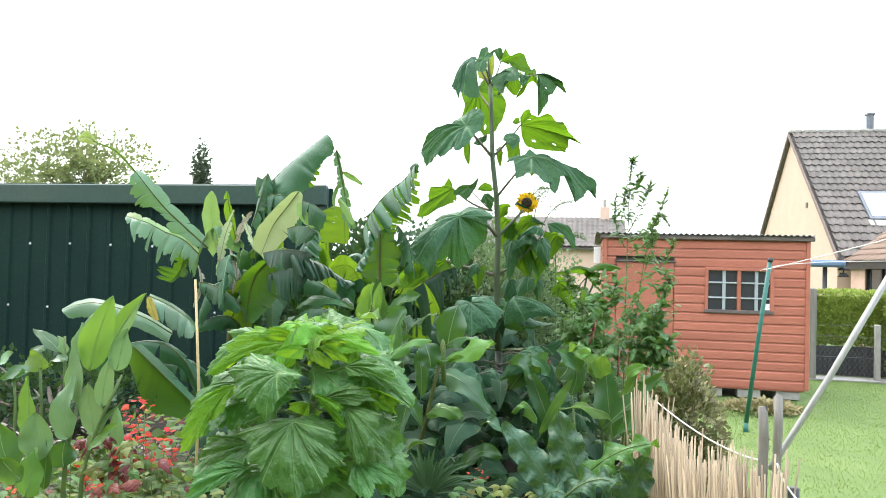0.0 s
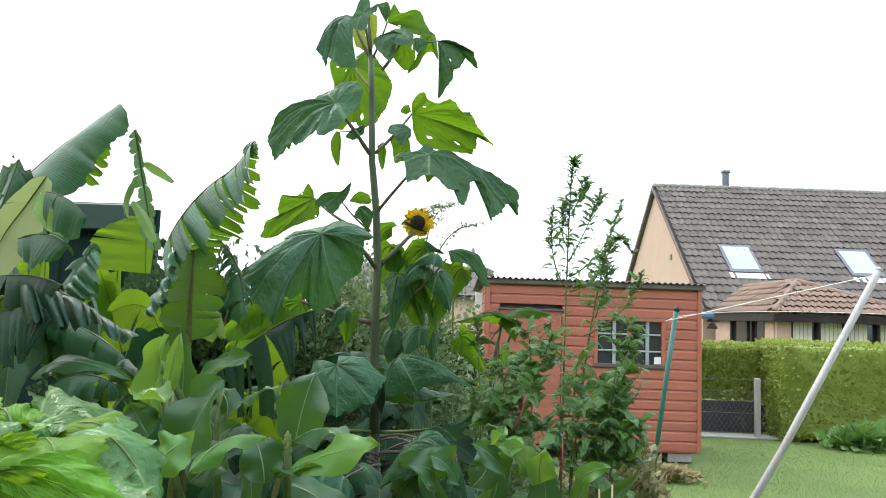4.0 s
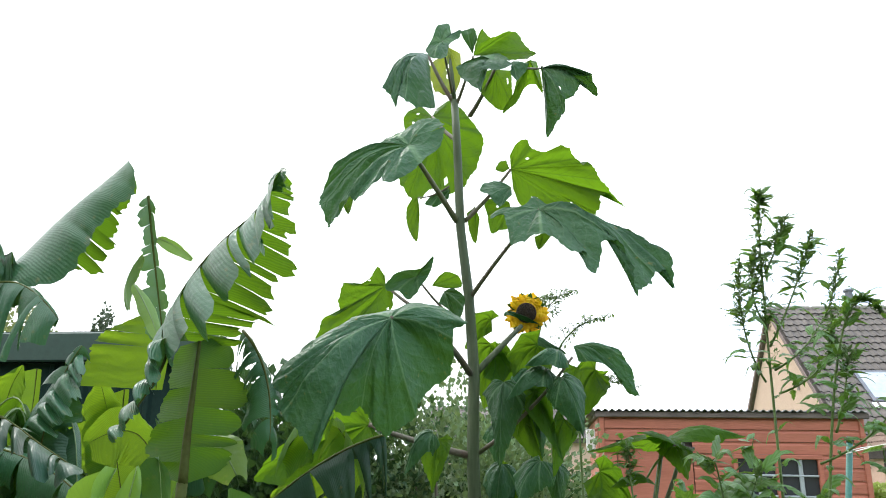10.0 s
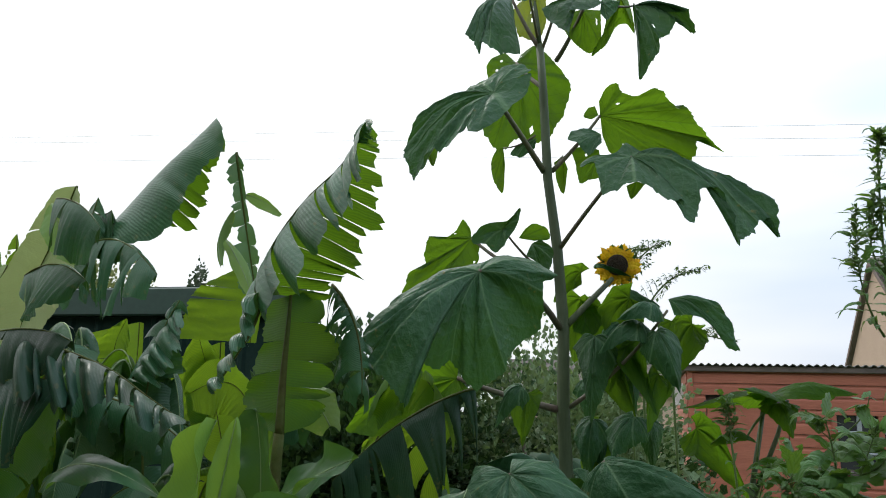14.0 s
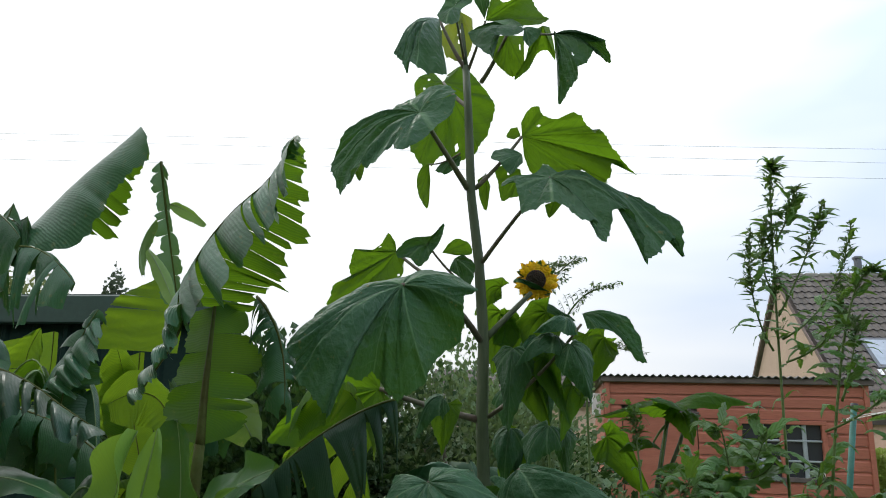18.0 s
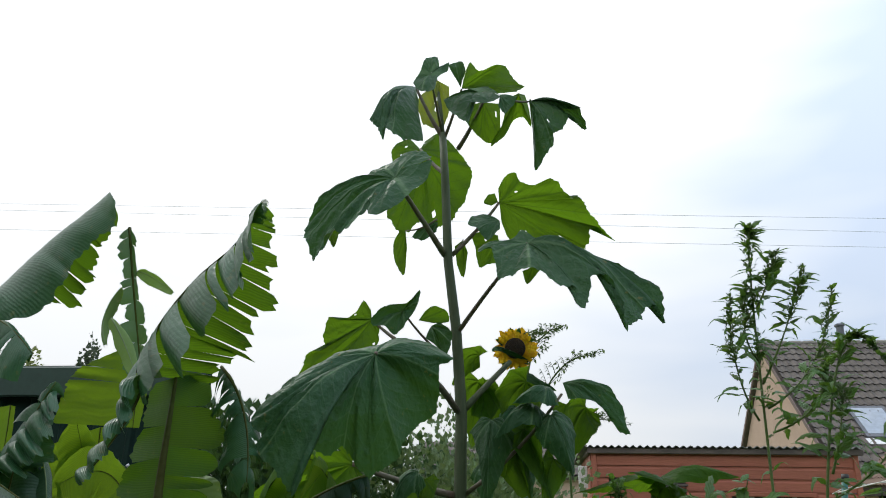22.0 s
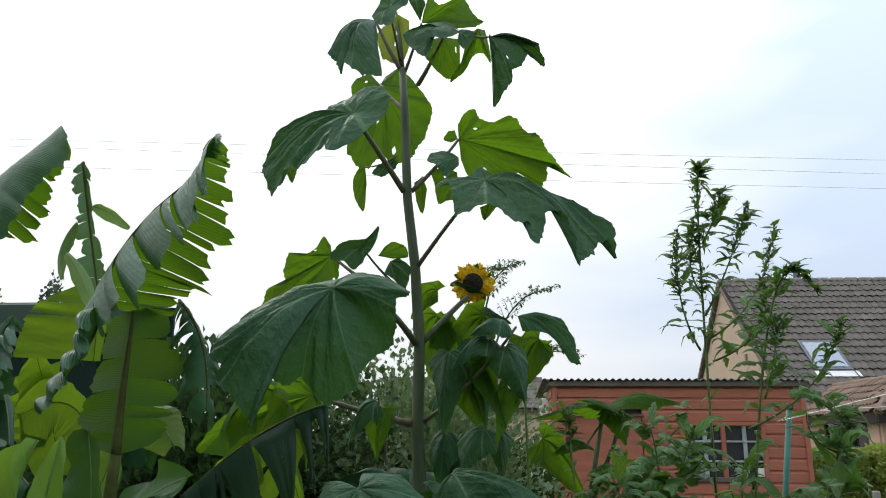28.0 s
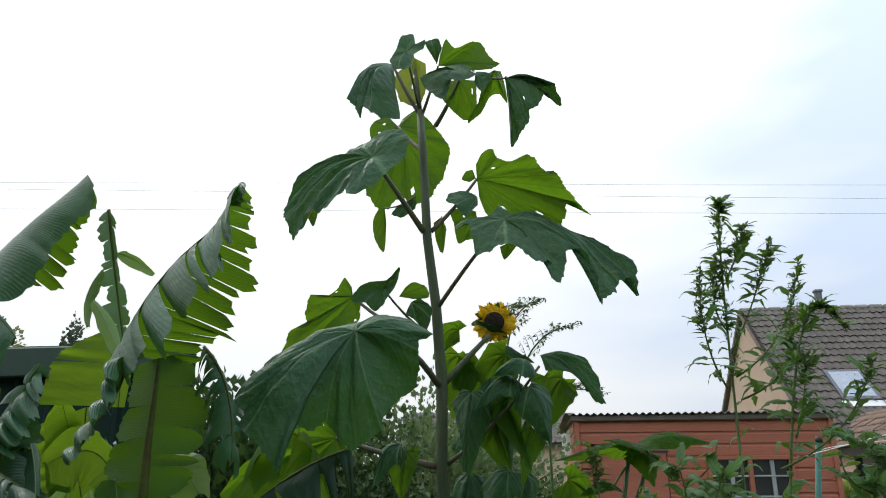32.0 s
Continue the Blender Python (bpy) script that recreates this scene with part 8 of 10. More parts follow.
def cone(parent, b, t, r):
    b, t = Vector(b), Vector(t)
    ax = (t - b)
    pts = [b + ax * s for s in np.linspace(0, 1, 18)]
    rad = [r * (0.5 + 0.5 * math.sin(math.pi * min(1, 0.15 + s * 0.9))) * (1 - 0.75 * max(0, s - 0.6) / 0.4) for s in np.linspace(0, 1, 18)]
    bm = bmesh.new()
    rings = []
    for i, (p, q) in enumerate(zip(pts, rad)):
        q *= 1.12 if i % 2 else 0.9
        rings.append([bm.verts.new(p + Vector((math.cos(a) * q, math.sin(a) * q, 0.006 * math.sin(3 * a + i)))) for a in [2 * math.pi * j / 10 for j in range(10)]])
    for r0, r1 in zip(rings[:-1], rings[1:]):
        for j in range(10):
            bm.faces.new((r0[j], r0[(j + 1) % 10], r1[(j + 1) % 10], r1[j]))
    bm.faces.new(rings[-1])
    part("flower_cone", bm, M_CONE, parent, "scaly green flower cone", soft=True)


cone(gin, (0.035, 2.340, 1.399), (0.029, 2.340, 1.492), 0.013)
cone(gin, (0.350, 2.420, 1.299), (0.340, 2.420, 1.395), 0.014)
cone(gin, (0.039, 2.600, 1.298), (0.029, 2.600, 1.376), 0.012)

gin2 = thing("ginger_lily", "upright light green ginger lily shoots at the bed edge", "ginger lily", group="ginger lilies", at=(-0.9, 1.9, 0.15))
gl(gin2, (-1.095, 1.800, 1.220), (-1.058, 1.800, 1.381), (-0.994, 1.800, 1.547), 0.068, (0.3, -0.9, 0.15), 60, M_GINL, wave=0.1, fold=-0.15)
gl(gin2, (-1.174, 1.840, 1.062), (-1.182, 1.840, 1.234), (-1.158, 1.840, 1.423), 0.072, (-0.3, -0.9, 0.15), 61, M_GING, wave=0.1, fold=-0.15)
gl(gin2, (-1.058, 1.880, 1.310), (-0.985, 1.880, 1.432), (-0.886, 1.880, 1.561), 0.051, (-0.4, -0.9, 0.2), 62, M_GINL, wave=0.1, fold=-0.15)
gl(gin2, (-1.179, 1.800, 0.923), (-1.214, 1.800, 1.042), (-1.180, 1.800, 1.195), 0.088, (-0.1, -0.95, 0.15), 63, M_GING, wave=0.1, fold=-0.15)
gl(gin2, (-1.091, 1.840, 0.940), (-1.112, 1.840, 1.051), (-1.131, 1.840, 1.158), 0.051, (0.1, -0.9, 0.15), 64, M_GING, wave=0.1, fold=-0.15)
gl(gin2, (-1.007, 1.860, 1.216), (-0.983, 1.860, 1.311), (-0.957, 1.860, 1.405), 0.051, (0.5, -0.8, 0.2), 65, M_GING, wave=0.1, fold=-0.15)
gl(gin2, (-1.057, 1.840, 1.059), (-1.047, 1.840, 1.163), (-1.022, 1.840, 1.277), 0.040, (0.6, -0.8, 0.2), 66, M_GING, wave=0.1, fold=-0.15)
gl(gin2, (-1.332, 1.740, 0.926), (-1.343, 1.740, 1.065), (-1.346, 1.740, 1.192), 0.049, (0.1, -0.9, 0.15), 67, M_GINL, wave=0.1, fold=-0.15)
gl(gin2, (-1.288, 1.720, 0.838), (-1.276, 1.720, 0.939), (-1.292, 1.720, 1.045), 0.075, (0.1, -0.9, 0.15), 68, M_GING, wave=0.1, fold=-0.15)
gl(gin2, (-1.308, 1.700, 0.690), (-1.280, 1.700, 0.792), (-1.272, 1.700, 0.899), 0.078, (0.1, -0.9, 0.15), 69, M_GINL, wave=0.1, fold=-0.15)
gl(gin2, (-1.385, 1.720, 0.783), (-1.440, 1.720, 0.870), (-1.468, 1.720, 0.993), 0.085, (0.3, -0.9, 0.15), 70, M_GIN, wave=0.1, fold=-0.15)
gl(gin2, (-1.250, 1.740, 0.712), (-1.244, 1.740, 0.822), (-1.238, 1.740, 0.937), 0.043, (0.1, -0.9, 0.15), 71, M_GIN, wave=0.1, fold=-0.15)
gl(gin2, (-1.204, 1.800, 0.795), (-1.212, 1.800, 0.848), (-1.201, 1.800, 0.912), 0.068, (0.1, -0.9, 0.15), 72, M_GIN, wave=0.1, fold=-0.15)
gl(gin2, (-1.328, 1.700, 0.755), (-1.391, 1.700, 0.802), (-1.443, 1.700, 0.846), 0.065, (0.1, -0.9, 0.15), 73, M_GINL, wave=0.1, fold=-0.15)
gl(gin2, (-1.086, 1.800, 0.882), (-1.017, 1.800, 0.940), (-0.950, 1.800, 1.002), 0.038, (0, -0.5, 0.85), 74, M_GINL, wave=0.1, fold=-0.15)
gl(gin2, (-1.252, 1.900, 1.243), (-1.188, 1.900, 1.367), (-1.153, 1.900, 1.469), 0.057, (0.1, -0.9, 0.15), 75, M_GING, wave=0.1, fold=-0.15)
gl(gin2, (-1.294, 1.920, 1.055), (-1.274, 1.920, 1.137), (-1.268, 1.920, 1.260), 0.051, (-0.6, -0.8, 0.1), 76, M_GING, wave=0.1, fold=-0.15)
gl(gin2, (-1.055, 1.820, 0.952), (-1.013, 1.820, 1.013), (-0.941, 1.820, 1.095), 0.030, (0, -0.6, 0.7), 77, M_GIN, wave=0.1, fold=-0.15)
gl(gin2, (-0.968, 1.840, 0.895), (-0.982, 1.840, 0.972), (-0.980, 1.840, 1.060), 0.031, (0.1, -0.9, 0.15), 78, M_GING, wave=0.1, fold=-0.15)
tube("stem", [(-1.209, 1.820, 0.279), (-1.219, 1.820, 0.657), (-1.214, 1.820, 0.794), (-1.195, 1.820, 0.922), (-1.159, 1.820, 1.071)], 0.012, 0.008, M_PET2, gin2)
tube("stem", [(-1.163, 1.840, 0.275), (-1.144, 1.840, 0.735), (-1.111, 1.840, 0.875), (-1.050, 1.840, 1.026), (-0.964, 1.840, 1.202)], 0.01, 0.006, M_PET2, gin2)
tube("stem", [(-1.295, 1.730, 0.307), (-1.301, 1.730, 0.687), (-1.323, 1.730, 0.933)], 0.012, 0.008, M_PET2, gin2)

canna2 = thing("young_banana_shoots", "small canna-like shoots in front of the dark garage", "shoots", at=(-2.55, 3.3, 0.0))
gl(canna2, (-2.451, 3.300, 1.069), (-2.546, 3.300, 1.147), (-2.666, 3.300, 1.217), 0.052, (0, -0.6, 0.8), 90, M_GIN, wave=0.1, fold=-0.15)
gl(canna2, (-2.588, 3.300, 0.933), (-2.600, 3.300, 1.001), (-2.590, 3.300, 1.084), 0.131, (0, -0.9, 0.3), 91, M_GINL, wave=0.1, fold=-0.15)
gl(canna2, (-2.527, 3.250, 1.078), (-2.570, 3.250, 1.091), (-2.630, 3.250, 1.073), 0.045, (0, -0.5, 0.85), 92, M_GIN, wave=0.1, fold=-0.15)
gl(canna2, (-2.413, 3.300, 1.055), (-2.433, 3.300, 1.115), (-2.478, 3.300, 1.173), 0.044, (0.1, -0.9, 0.15), 93, M_GING, wave=0.1, fold=-0.15)
gl(canna2, (-3.098, 3.500, 0.935), (-3.053, 3.500, 0.969), (-2.986, 3.500, 1.017), 0.057, (0, -0.6, 0.8), 94, M_GING, wave=0.1, fold=-0.15)
gl(canna2, (-2.598, 3.200, 0.939), (-2.700, 3.200, 0.926), (-2.802, 3.200, 0.876), 0.061, (0, -0.5, 0.85), 95, M_GIN, wave=0.1, fold=-0.15)
gl(canna2, (-2.354, 3.250, 1.020), (-2.439, 3.250, 1.030), (-2.497, 3.250, 0.982), 0.049, (0, -0.5, 0.85), 96, M_GIN, wave=0.1, fold=-0.15)
gl(canna2, (-2.713, 3.200, 0.829), (-2.690, 3.200, 0.890), (-2.633, 3.200, 0.952), 0.061, (0, -0.5, 0.85), 97, M_GIN, wave=0.1, fold=-0.15)
tube("stem", [(-2.579, 3.300, 0.0), (-2.579, 3.300, 0.730), (-2.598, 3.300, 0.956)], 0.012, 0.008, M_PET2, canna2)
tube("stem", [(-2.403, 3.300, 0.0), (-2.403, 3.300, 0.816), (-2.418, 3.300, 1.175)], 0.012, 0.008, M_PET2, canna2)
tube("stem", [(-2.780, 3.300, 0.0), (-2.780, 3.300, 0.718), (-2.804, 3.300, 0.869)], 0.012, 0.008, M_PET2, canna2)

# ---- bright serrate-leaved plant at the front ----
big = thing("giant_leafy_plant", "bright green bushy plant with large jagged quilted leaves", "plant", at=(0.2, 1.6, 0.15))
BB, BT = Vector((-0.041, 1.600, 0.786)), Vector((0.017, 1.600, 1.449))
BB.z = 0.15
tube("stem", curve3(BB, (BB + BT) / 2 + Vector((0.01, 0, 0)), BT, 10), 0.02, 0.012, M_PET2, big, sides=10)
fan_leaf(big, M_BRT, (0.025, 1.380, 1.160), [(0.121, 1.400, 1.163, 0, 0), (0.188, 1.360, 1.138, 0, 1), (0.185, 1.340, 1.093, 0, 0), (0.232, 1.320, 1.051, 0, 1), (0.187, 1.300, 1.031, 0, 0), (0.180, 1.280, 0.987, 0, 1), (0.139, 1.270, 0.973, 0, 0), (0.103, 1.250, 0.940, 0, 1), (0.044, 1.270, 0.960, 0, 0), (-0.040, 1.280, 0.966, 0, 1), (-0.054, 1.300, 1.011, 0, 0), (-0.117, 1.320, 1.033, 0, 1), (-0.110, 1.340, 1.080, 0, 0), (-0.182, 1.370, 1.105, 0, 1), (-0.111, 1.400, 1.137, 0, 0), (-0.040, 1.400, 1.166, 0, 0)],
         (0.05, -0.9, 0.4), 201, teeth=0.1, rounded=0.55, wave=0.08, billow=0.06, closed=True, arch=0.1, stalk=(0.003, 1.600, 1.130), stalk_r=0.004, stalk_mat=M_PET2)
fan_leaf(big, M_BRT, (-0.027, 1.360, 1.329), [(0.003, 1.380, 1.344, 0, 0), (0.060, 1.360, 1.327, 0, 1), (0.027, 1.340, 1.303, 0, 0), (0.027, 1.330, 1.276, 0, 0), (-0.007, 1.320, 1.248, 0, 1), (-0.012, 1.300, 1.215, 0, 0), (-0.040, 1.290, 1.177, 0, 1), (-0.071, 1.300, 1.211, 0, 0), (-0.110, 1.310, 1.209, 0, 1), (-0.121, 1.320, 1.241, 0, 0), (-0.177, 1.330, 1.241, 0, 1), (-0.178, 1.350, 1.285, 0, 0), (-0.221, 1.370, 1.327, 0, 1), (-0.180, 1.400, 1.349, 0, 0), (-0.160, 1.420, 1.384, 0, 1), (-0.097, 1.420, 1.380, 0, 0)],
         (-0.25, -0.85, 0.5), 202, teeth=0.1, rounded=0.55, wave=0.08, billow=0.06, closed=True, arch=0.1, stalk=(0.010, 1.600, 1.299), stalk_r=0.004, stalk_mat=M_PET2)
fan_leaf(big, M_BRY, (-0.214, 1.420, 1.269), [(-0.198, 1.400, 1.252, 0, 0), (-0.233, 1.380, 1.215, 0, 1), (-0.226, 1.360, 1.181, 0, 0), (-0.297, 1.340, 1.142, 0, 1), (-0.285, 1.330, 1.107, 0, 0), (-0.304, 1.320, 1.089, 0, 0), (-0.354, 1.310, 1.046, 0, 1), (-0.365, 1.330, 1.101, 0, 0), (-0.366, 1.350, 1.154, 0, 1), (-0.352, 1.360, 1.182, 0, 0), (-0.343, 1.380, 1.217, 0, 1), (-0.292, 1.400, 1.236, 0, 0), (-0.272, 1.420, 1.259, 0, 0)],
         (-0.3, -0.5, 0.8), 203, teeth=0.1, rounded=0.55, wave=0.08, billow=0.06, stalk=(0.008, 1.600, 1.239), stalk_r=0.004, stalk_mat=M_PET2)
fan_leaf(big, M_BRY, (-0.019, 1.500, 1.419), [(-0.091, 1.540, 1.477, 0, 1), (-0.136, 1.520, 1.462, 0, 0), (-0.179, 1.520, 1.470, 0, 1), (-0.233, 1.500, 1.434, 0, 0), (-0.282, 1.480, 1.399, 0, 1), (-0.286, 1.460, 1.356, 0, 0), (-0.328, 1.440, 1.321, 0, 1), (-0.305, 1.430, 1.294, 0, 0), (-0.232, 1.420, 1.334, 0, 0), (-0.196, 1.430, 1.379, 0, 1), (-0.138, 1.440, 1.383, 0, 0), (-0.074, 1.460, 1.381, 0, 0)],
         (-0.3, -0.6, 0.75), 204, teeth=0.1, rounded=0.55, wave=0.08, billow=0.06, stalk=(0.014, 1.600, 1.389), stalk_r=0.004, stalk_mat=M_PET2)
fan_leaf(big, M_BRY, (0.075, 1.500, 1.423), [(0.098, 1.520, 1.452, 0, 0), (0.150, 1.520, 1.454, 0, 1), (0.191, 1.520, 1.463, 0, 0), (0.239, 1.500, 1.441, 0, 1), (0.271, 1.480, 1.434, 0, 0), (0.318, 1.440, 1.396, 0, 1), (0.259, 1.440, 1.403, 0, 0), (0.229, 1.440, 1.405, 0, 1), (0.176, 1.450, 1.397, 0, 0), (0.122, 1.460, 1.400, 0, 0)],
         (0.3, -0.6, 0.75), 205, teeth=0.1, rounded=0.55, wave=0.08, billow=0.06, stalk=(0.014, 1.600, 1.393), stalk_r=0.004, stalk_mat=M_PET2)
fan_leaf(big, M_BRT, (0.186, 1.440, 1.353), [(0.230, 1.440, 1.375, 0, 0), (0.279, 1.440, 1.389, 0, 1), (0.312, 1.430, 1.371, 0, 0), (0.356, 1.420, 1.354, 0, 1), (0.377, 1.410, 1.326, 0, 0), (0.411, 1.400, 1.297, 0, 1), (0.429, 1.380, 1.274, 0, 0), (0.456, 1.360, 1.241, 0, 1), (0.418, 1.370, 1.266, 0, 0), (0.389, 1.370, 1.291, 0, 0), (0.348, 1.380, 1.313, 0, 1), (0.301, 1.390, 1.324, 0, 0), (0.264, 1.400, 1.330, 0, 1), (0.208, 1.420, 1.324, 0, 0)],
         (0.3, -0.7, 0.65), 206, teeth=0.1, rounded=0.55, wave=0.08, billow=0.06, stalk=(0.011, 1.600, 1.323), stalk_r=0.004, stalk_mat=M_PET2)
fan_leaf(big, M_BRY, (0.227, 1.460, 1.272), [(0.282, 1.440, 1.288, 0, 1), (0.332, 1.440, 1.272, 0, 0), (0.403, 1.440, 1.243, 0, 1), (0.372, 1.440, 1.232, 0, 0), (0.378, 1.440, 1.200, 0, 1), (0.333, 1.440, 1.216, 0, 0), (0.304, 1.440, 1.209, 0, 1), (0.274, 1.440, 1.245, 0, 0)],
         (0.2, 0.8, 0.4), 207, teeth=0.1, rounded=0.55, wave=0.08, billow=0.06, stalk=(0.008, 1.600, 1.242), stalk_r=0.004, stalk_mat=M_PET2)
fan_leaf(big, M_BRT, (0.085, 1.450, 1.222), [(0.120, 1.450, 1.253, 0, 1), (0.163, 1.440, 1.266, 0, 0), (0.203, 1.440, 1.295, 0, 1), (0.249, 1.420, 1.289, 0, 0), (0.280, 1.410, 1.288, 0, 1), (0.315, 1.400, 1.252, 0, 1), (0.279, 1.390, 1.249, 0, 0), (0.251, 1.390, 1.229, 0, 1), (0.198, 1.400, 1.228, 0, 0), (0.152, 1.420, 1.212, 0, 0)],
         (0.2, -0.75, 0.6), 208, teeth=0.1, rounded=0.55, wave=0.08, billow=0.06, stalk=(0.006, 1.600, 1.192), stalk_r=0.004, stalk_mat=M_PET2)
fan_leaf(big, M_BRT, (0.202, 1.420, 1.211), [(0.274, 1.410, 1.220, 0, 0), (0.331, 1.400, 1.200, 0, 1), (0.328, 1.380, 1.158, 0, 0), (0.354, 1.360, 1.109, 0, 1), (0.310, 1.350, 1.099, 0, 0), (0.305, 1.340, 1.070, 0, 1), (0.276, 1.330, 1.046, 0, 1), (0.251, 1.350, 1.077, 0, 0), (0.223, 1.370, 1.097, 0, 1), (0.220, 1.390, 1.129, 0, 0), (0.196, 1.400, 1.154, 0, 0)],
         (0.3, -0.85, 0.4), 209, teeth=0.1, rounded=0.55, wave=0.08, billow=0.06, arch=0.1, stalk=(0.005, 1.600, 1.181), stalk_r=0.004, stalk_mat=M_PET2)
fan_leaf(big, M_BRY, (0.086, 1.400, 1.257), [(0.139, 1.400, 1.248, 0, 0), (0.207, 1.380, 1.223, 0, 1), (0.198, 1.360, 1.208, 0, 0), (0.217, 1.350, 1.184, 0, 0), (0.236, 1.340, 1.155, 0, 1), (0.195, 1.360, 1.162, 0, 0), (0.161, 1.370, 1.204, 0, 1), (0.113, 1.390, 1.234, 0, 0)],
         (0.2, -0.8, 0.5), 210, teeth=0.16, rounded=0.35, wave=0.16, billow=0.15, stalk=(0.007, 1.600, 1.227), stalk_r=0.004, stalk_mat=M_PET2)
fan_leaf(big, M_BRT, (-0.167, 1.520, 1.420), [(-0.198, 1.560, 1.451, 0, 0), (-0.253, 1.560, 1.464, 0, 1), (-0.324, 1.550, 1.448, 0, 1), (-0.292, 1.540, 1.423, 0, 0), (-0.341, 1.520, 1.387, 0, 1), (-0.345, 1.500, 1.338, 0, 0), (-0.371, 1.480, 1.289, 0, 1), (-0.290, 1.470, 1.314, 0, 0), (-0.232, 1.480, 1.366, 0, 1), (-0.178, 1.500, 1.396, 0, 0)],
         (-0.3, -0.4, 0.85), 211, teeth=0.1, rounded=0.55, wave=0.08, billow=0.06, stalk=(0.014, 1.600, 1.390), stalk_r=0.004, stalk_mat=M_PET2)
fan_leaf(big, M_BRT, (-0.229, 1.460, 1.268), [(-0.250, 1.480, 1.285, 0, 0), (-0.309, 1.470, 1.249, 0, 1), (-0.379, 1.460, 1.236, 0, 1), (-0.388, 1.440, 1.204, 0, 0), (-0.395, 1.420, 1.180, 0, 1), (-0.359, 1.400, 1.172, 0, 0), (-0.306, 1.390, 1.194, 0, 1), (-0.243, 1.390, 1.212, 0, 1), (-0.203, 1.400, 1.242, 0, 0)],
         (-0.2, -0.5, 0.85), 212, teeth=0.1, rounded=0.55, wave=0.08, billow=0.06, stalk=(0.008, 1.600, 1.238), stalk_r=0.004, stalk_mat=M_PET2)
fan_leaf(big, M_BRT, (-0.136, 1.400, 0.987), [(-0.168, 1.400, 1.014, 0, 1), (-0.210, 1.380, 1.011, 0, 0), (-0.241, 1.360, 1.011, 0, 1), (-0.280, 1.340, 0.973, 0, 0), (-0.315, 1.320, 0.962, 0, 1), (-0.307, 1.300, 0.926, 0, 0), (-0.320, 1.280, 0.894, 0, 1), (-0.270, 1.290, 0.904, 0, 0), (-0.236, 1.300, 0.927, 0, 1), (-0.202, 1.330, 0.945, 0, 0), (-0.157, 1.360, 0.968, 0, 0)],
         (-0.3, -0.7, 0.65), 213, teeth=0.1, rounded=0.55, wave=0.08, billow=0.06, stalk=(-0.005, 1.600, 0.957), stalk_r=0.004, stalk_mat=M_PET2)
fan_leaf(big, M_BRT, (0.237, 1.420, 1.040), [(0.295, 1.420, 1.044, 0, 0), (0.350, 1.400, 1.040, 0, 1), (0.407, 1.370, 0.984, 0, 1), (0.372, 1.360, 0.980, 0, 0), (0.337, 1.350, 0.982, 0, 1), (0.331, 1.330, 0.940, 0, 1), (0.288, 1.330, 0.941, 0, 0), (0.243, 1.350, 0.976, 0, 1), (0.236, 1.380, 1.013, 0, 0)],
         (0.3, -0.8, 0.5), 214, teeth=0.1, rounded=0.55, wave=0.08, billow=0.06, stalk=(-0.003, 1.600, 1.010), stalk_r=0.004, stalk_mat=M_PET2)
fan_leaf(big, M_BRT, (-0.136, 1.460, 1.050), [(-0.179, 1.460, 1.066, 0, 0), (-0.255, 1.440, 1.080, 0, 1), (-0.308, 1.420, 1.076, 0, 1), (-0.327, 1.400, 1.030, 0, 0), (-0.330, 1.380, 1.006, 0, 1), (-0.266, 1.370, 0.980, 0, 1), (-0.209, 1.380, 0.987, 0, 0), (-0.147, 1.400, 1.006, 0, 1), (-0.116, 1.420, 1.022, 0, 0)],
         (-0.2, -0.7, 0.65), 215, teeth=0.1, rounded=0.55, wave=0.08, billow=0.06, stalk=(-0.002, 1.600, 1.020), stalk_r=0.004, stalk_mat=M_PET2)
fan_leaf(big, M_BRT, (0.108, 1.450, 0.974), [(0.169, 1.450, 0.989, 0, 0), (0.219, 1.420, 0.973, 0, 1), (0.257, 1.400, 0.917, 0, 1), (0.230, 1.370, 0.869, 0, 0), (0.190, 1.350, 0.826, 0, 1), (0.127, 1.360, 0.853, 0, 1), (0.078, 1.380, 0.898, 0, 1), (0.071, 1.420, 0.942, 0, 0)],
         (0.1, -0.8, 0.55), 216, teeth=0.1, rounded=0.55, wave=0.08, billow=0.06, stalk=(-0.006, 1.600, 0.944), stalk_r=0.004, stalk_mat=M_PET2)
fan_leaf(big, M_BRT, (-0.075, 1.450, 0.940), [(-0.107, 1.450, 0.957, 0, 0), (-0.155, 1.420, 0.942, 0, 1), (-0.195, 1.400, 0.887, 0, 1), (-0.162, 1.380, 0.830, 0, 0), (-0.085, 1.350, 0.781, 0, 1), (-0.020, 1.360, 0.812, 0, 1), (0.020, 1.380, 0.856, 0, 1), (0.001, 1.420, 0.907, 0, 0)],
         (-0.1, -0.8, 0.55), 217, teeth=0.1, rounded=0.55, wave=0.08, billow=0.06, stalk=(-0.007, 1.600, 0.910), stalk_r=0.004, stalk_mat=M_PET2)
fan_leaf(big, M_BRY, (-0.009, 1.500, 1.429), [(-0.033, 1.480, 1.455, 0, 0), (-0.086, 1.480, 1.482, 0, 1), (-0.139, 1.480, 1.465, 0, 1), (-0.159, 1.480, 1.439, 0, 1), (-0.084, 1.480, 1.418, 0, 0)],
         (0.0, -0.6, 0.8), 218, teeth=0.1, rounded=0.5, wave=0.08, billow=0.08, arch=0.12, stalk=(0.015, 1.600, 1.399), stalk_r=0.004, stalk_mat=M_PET2)
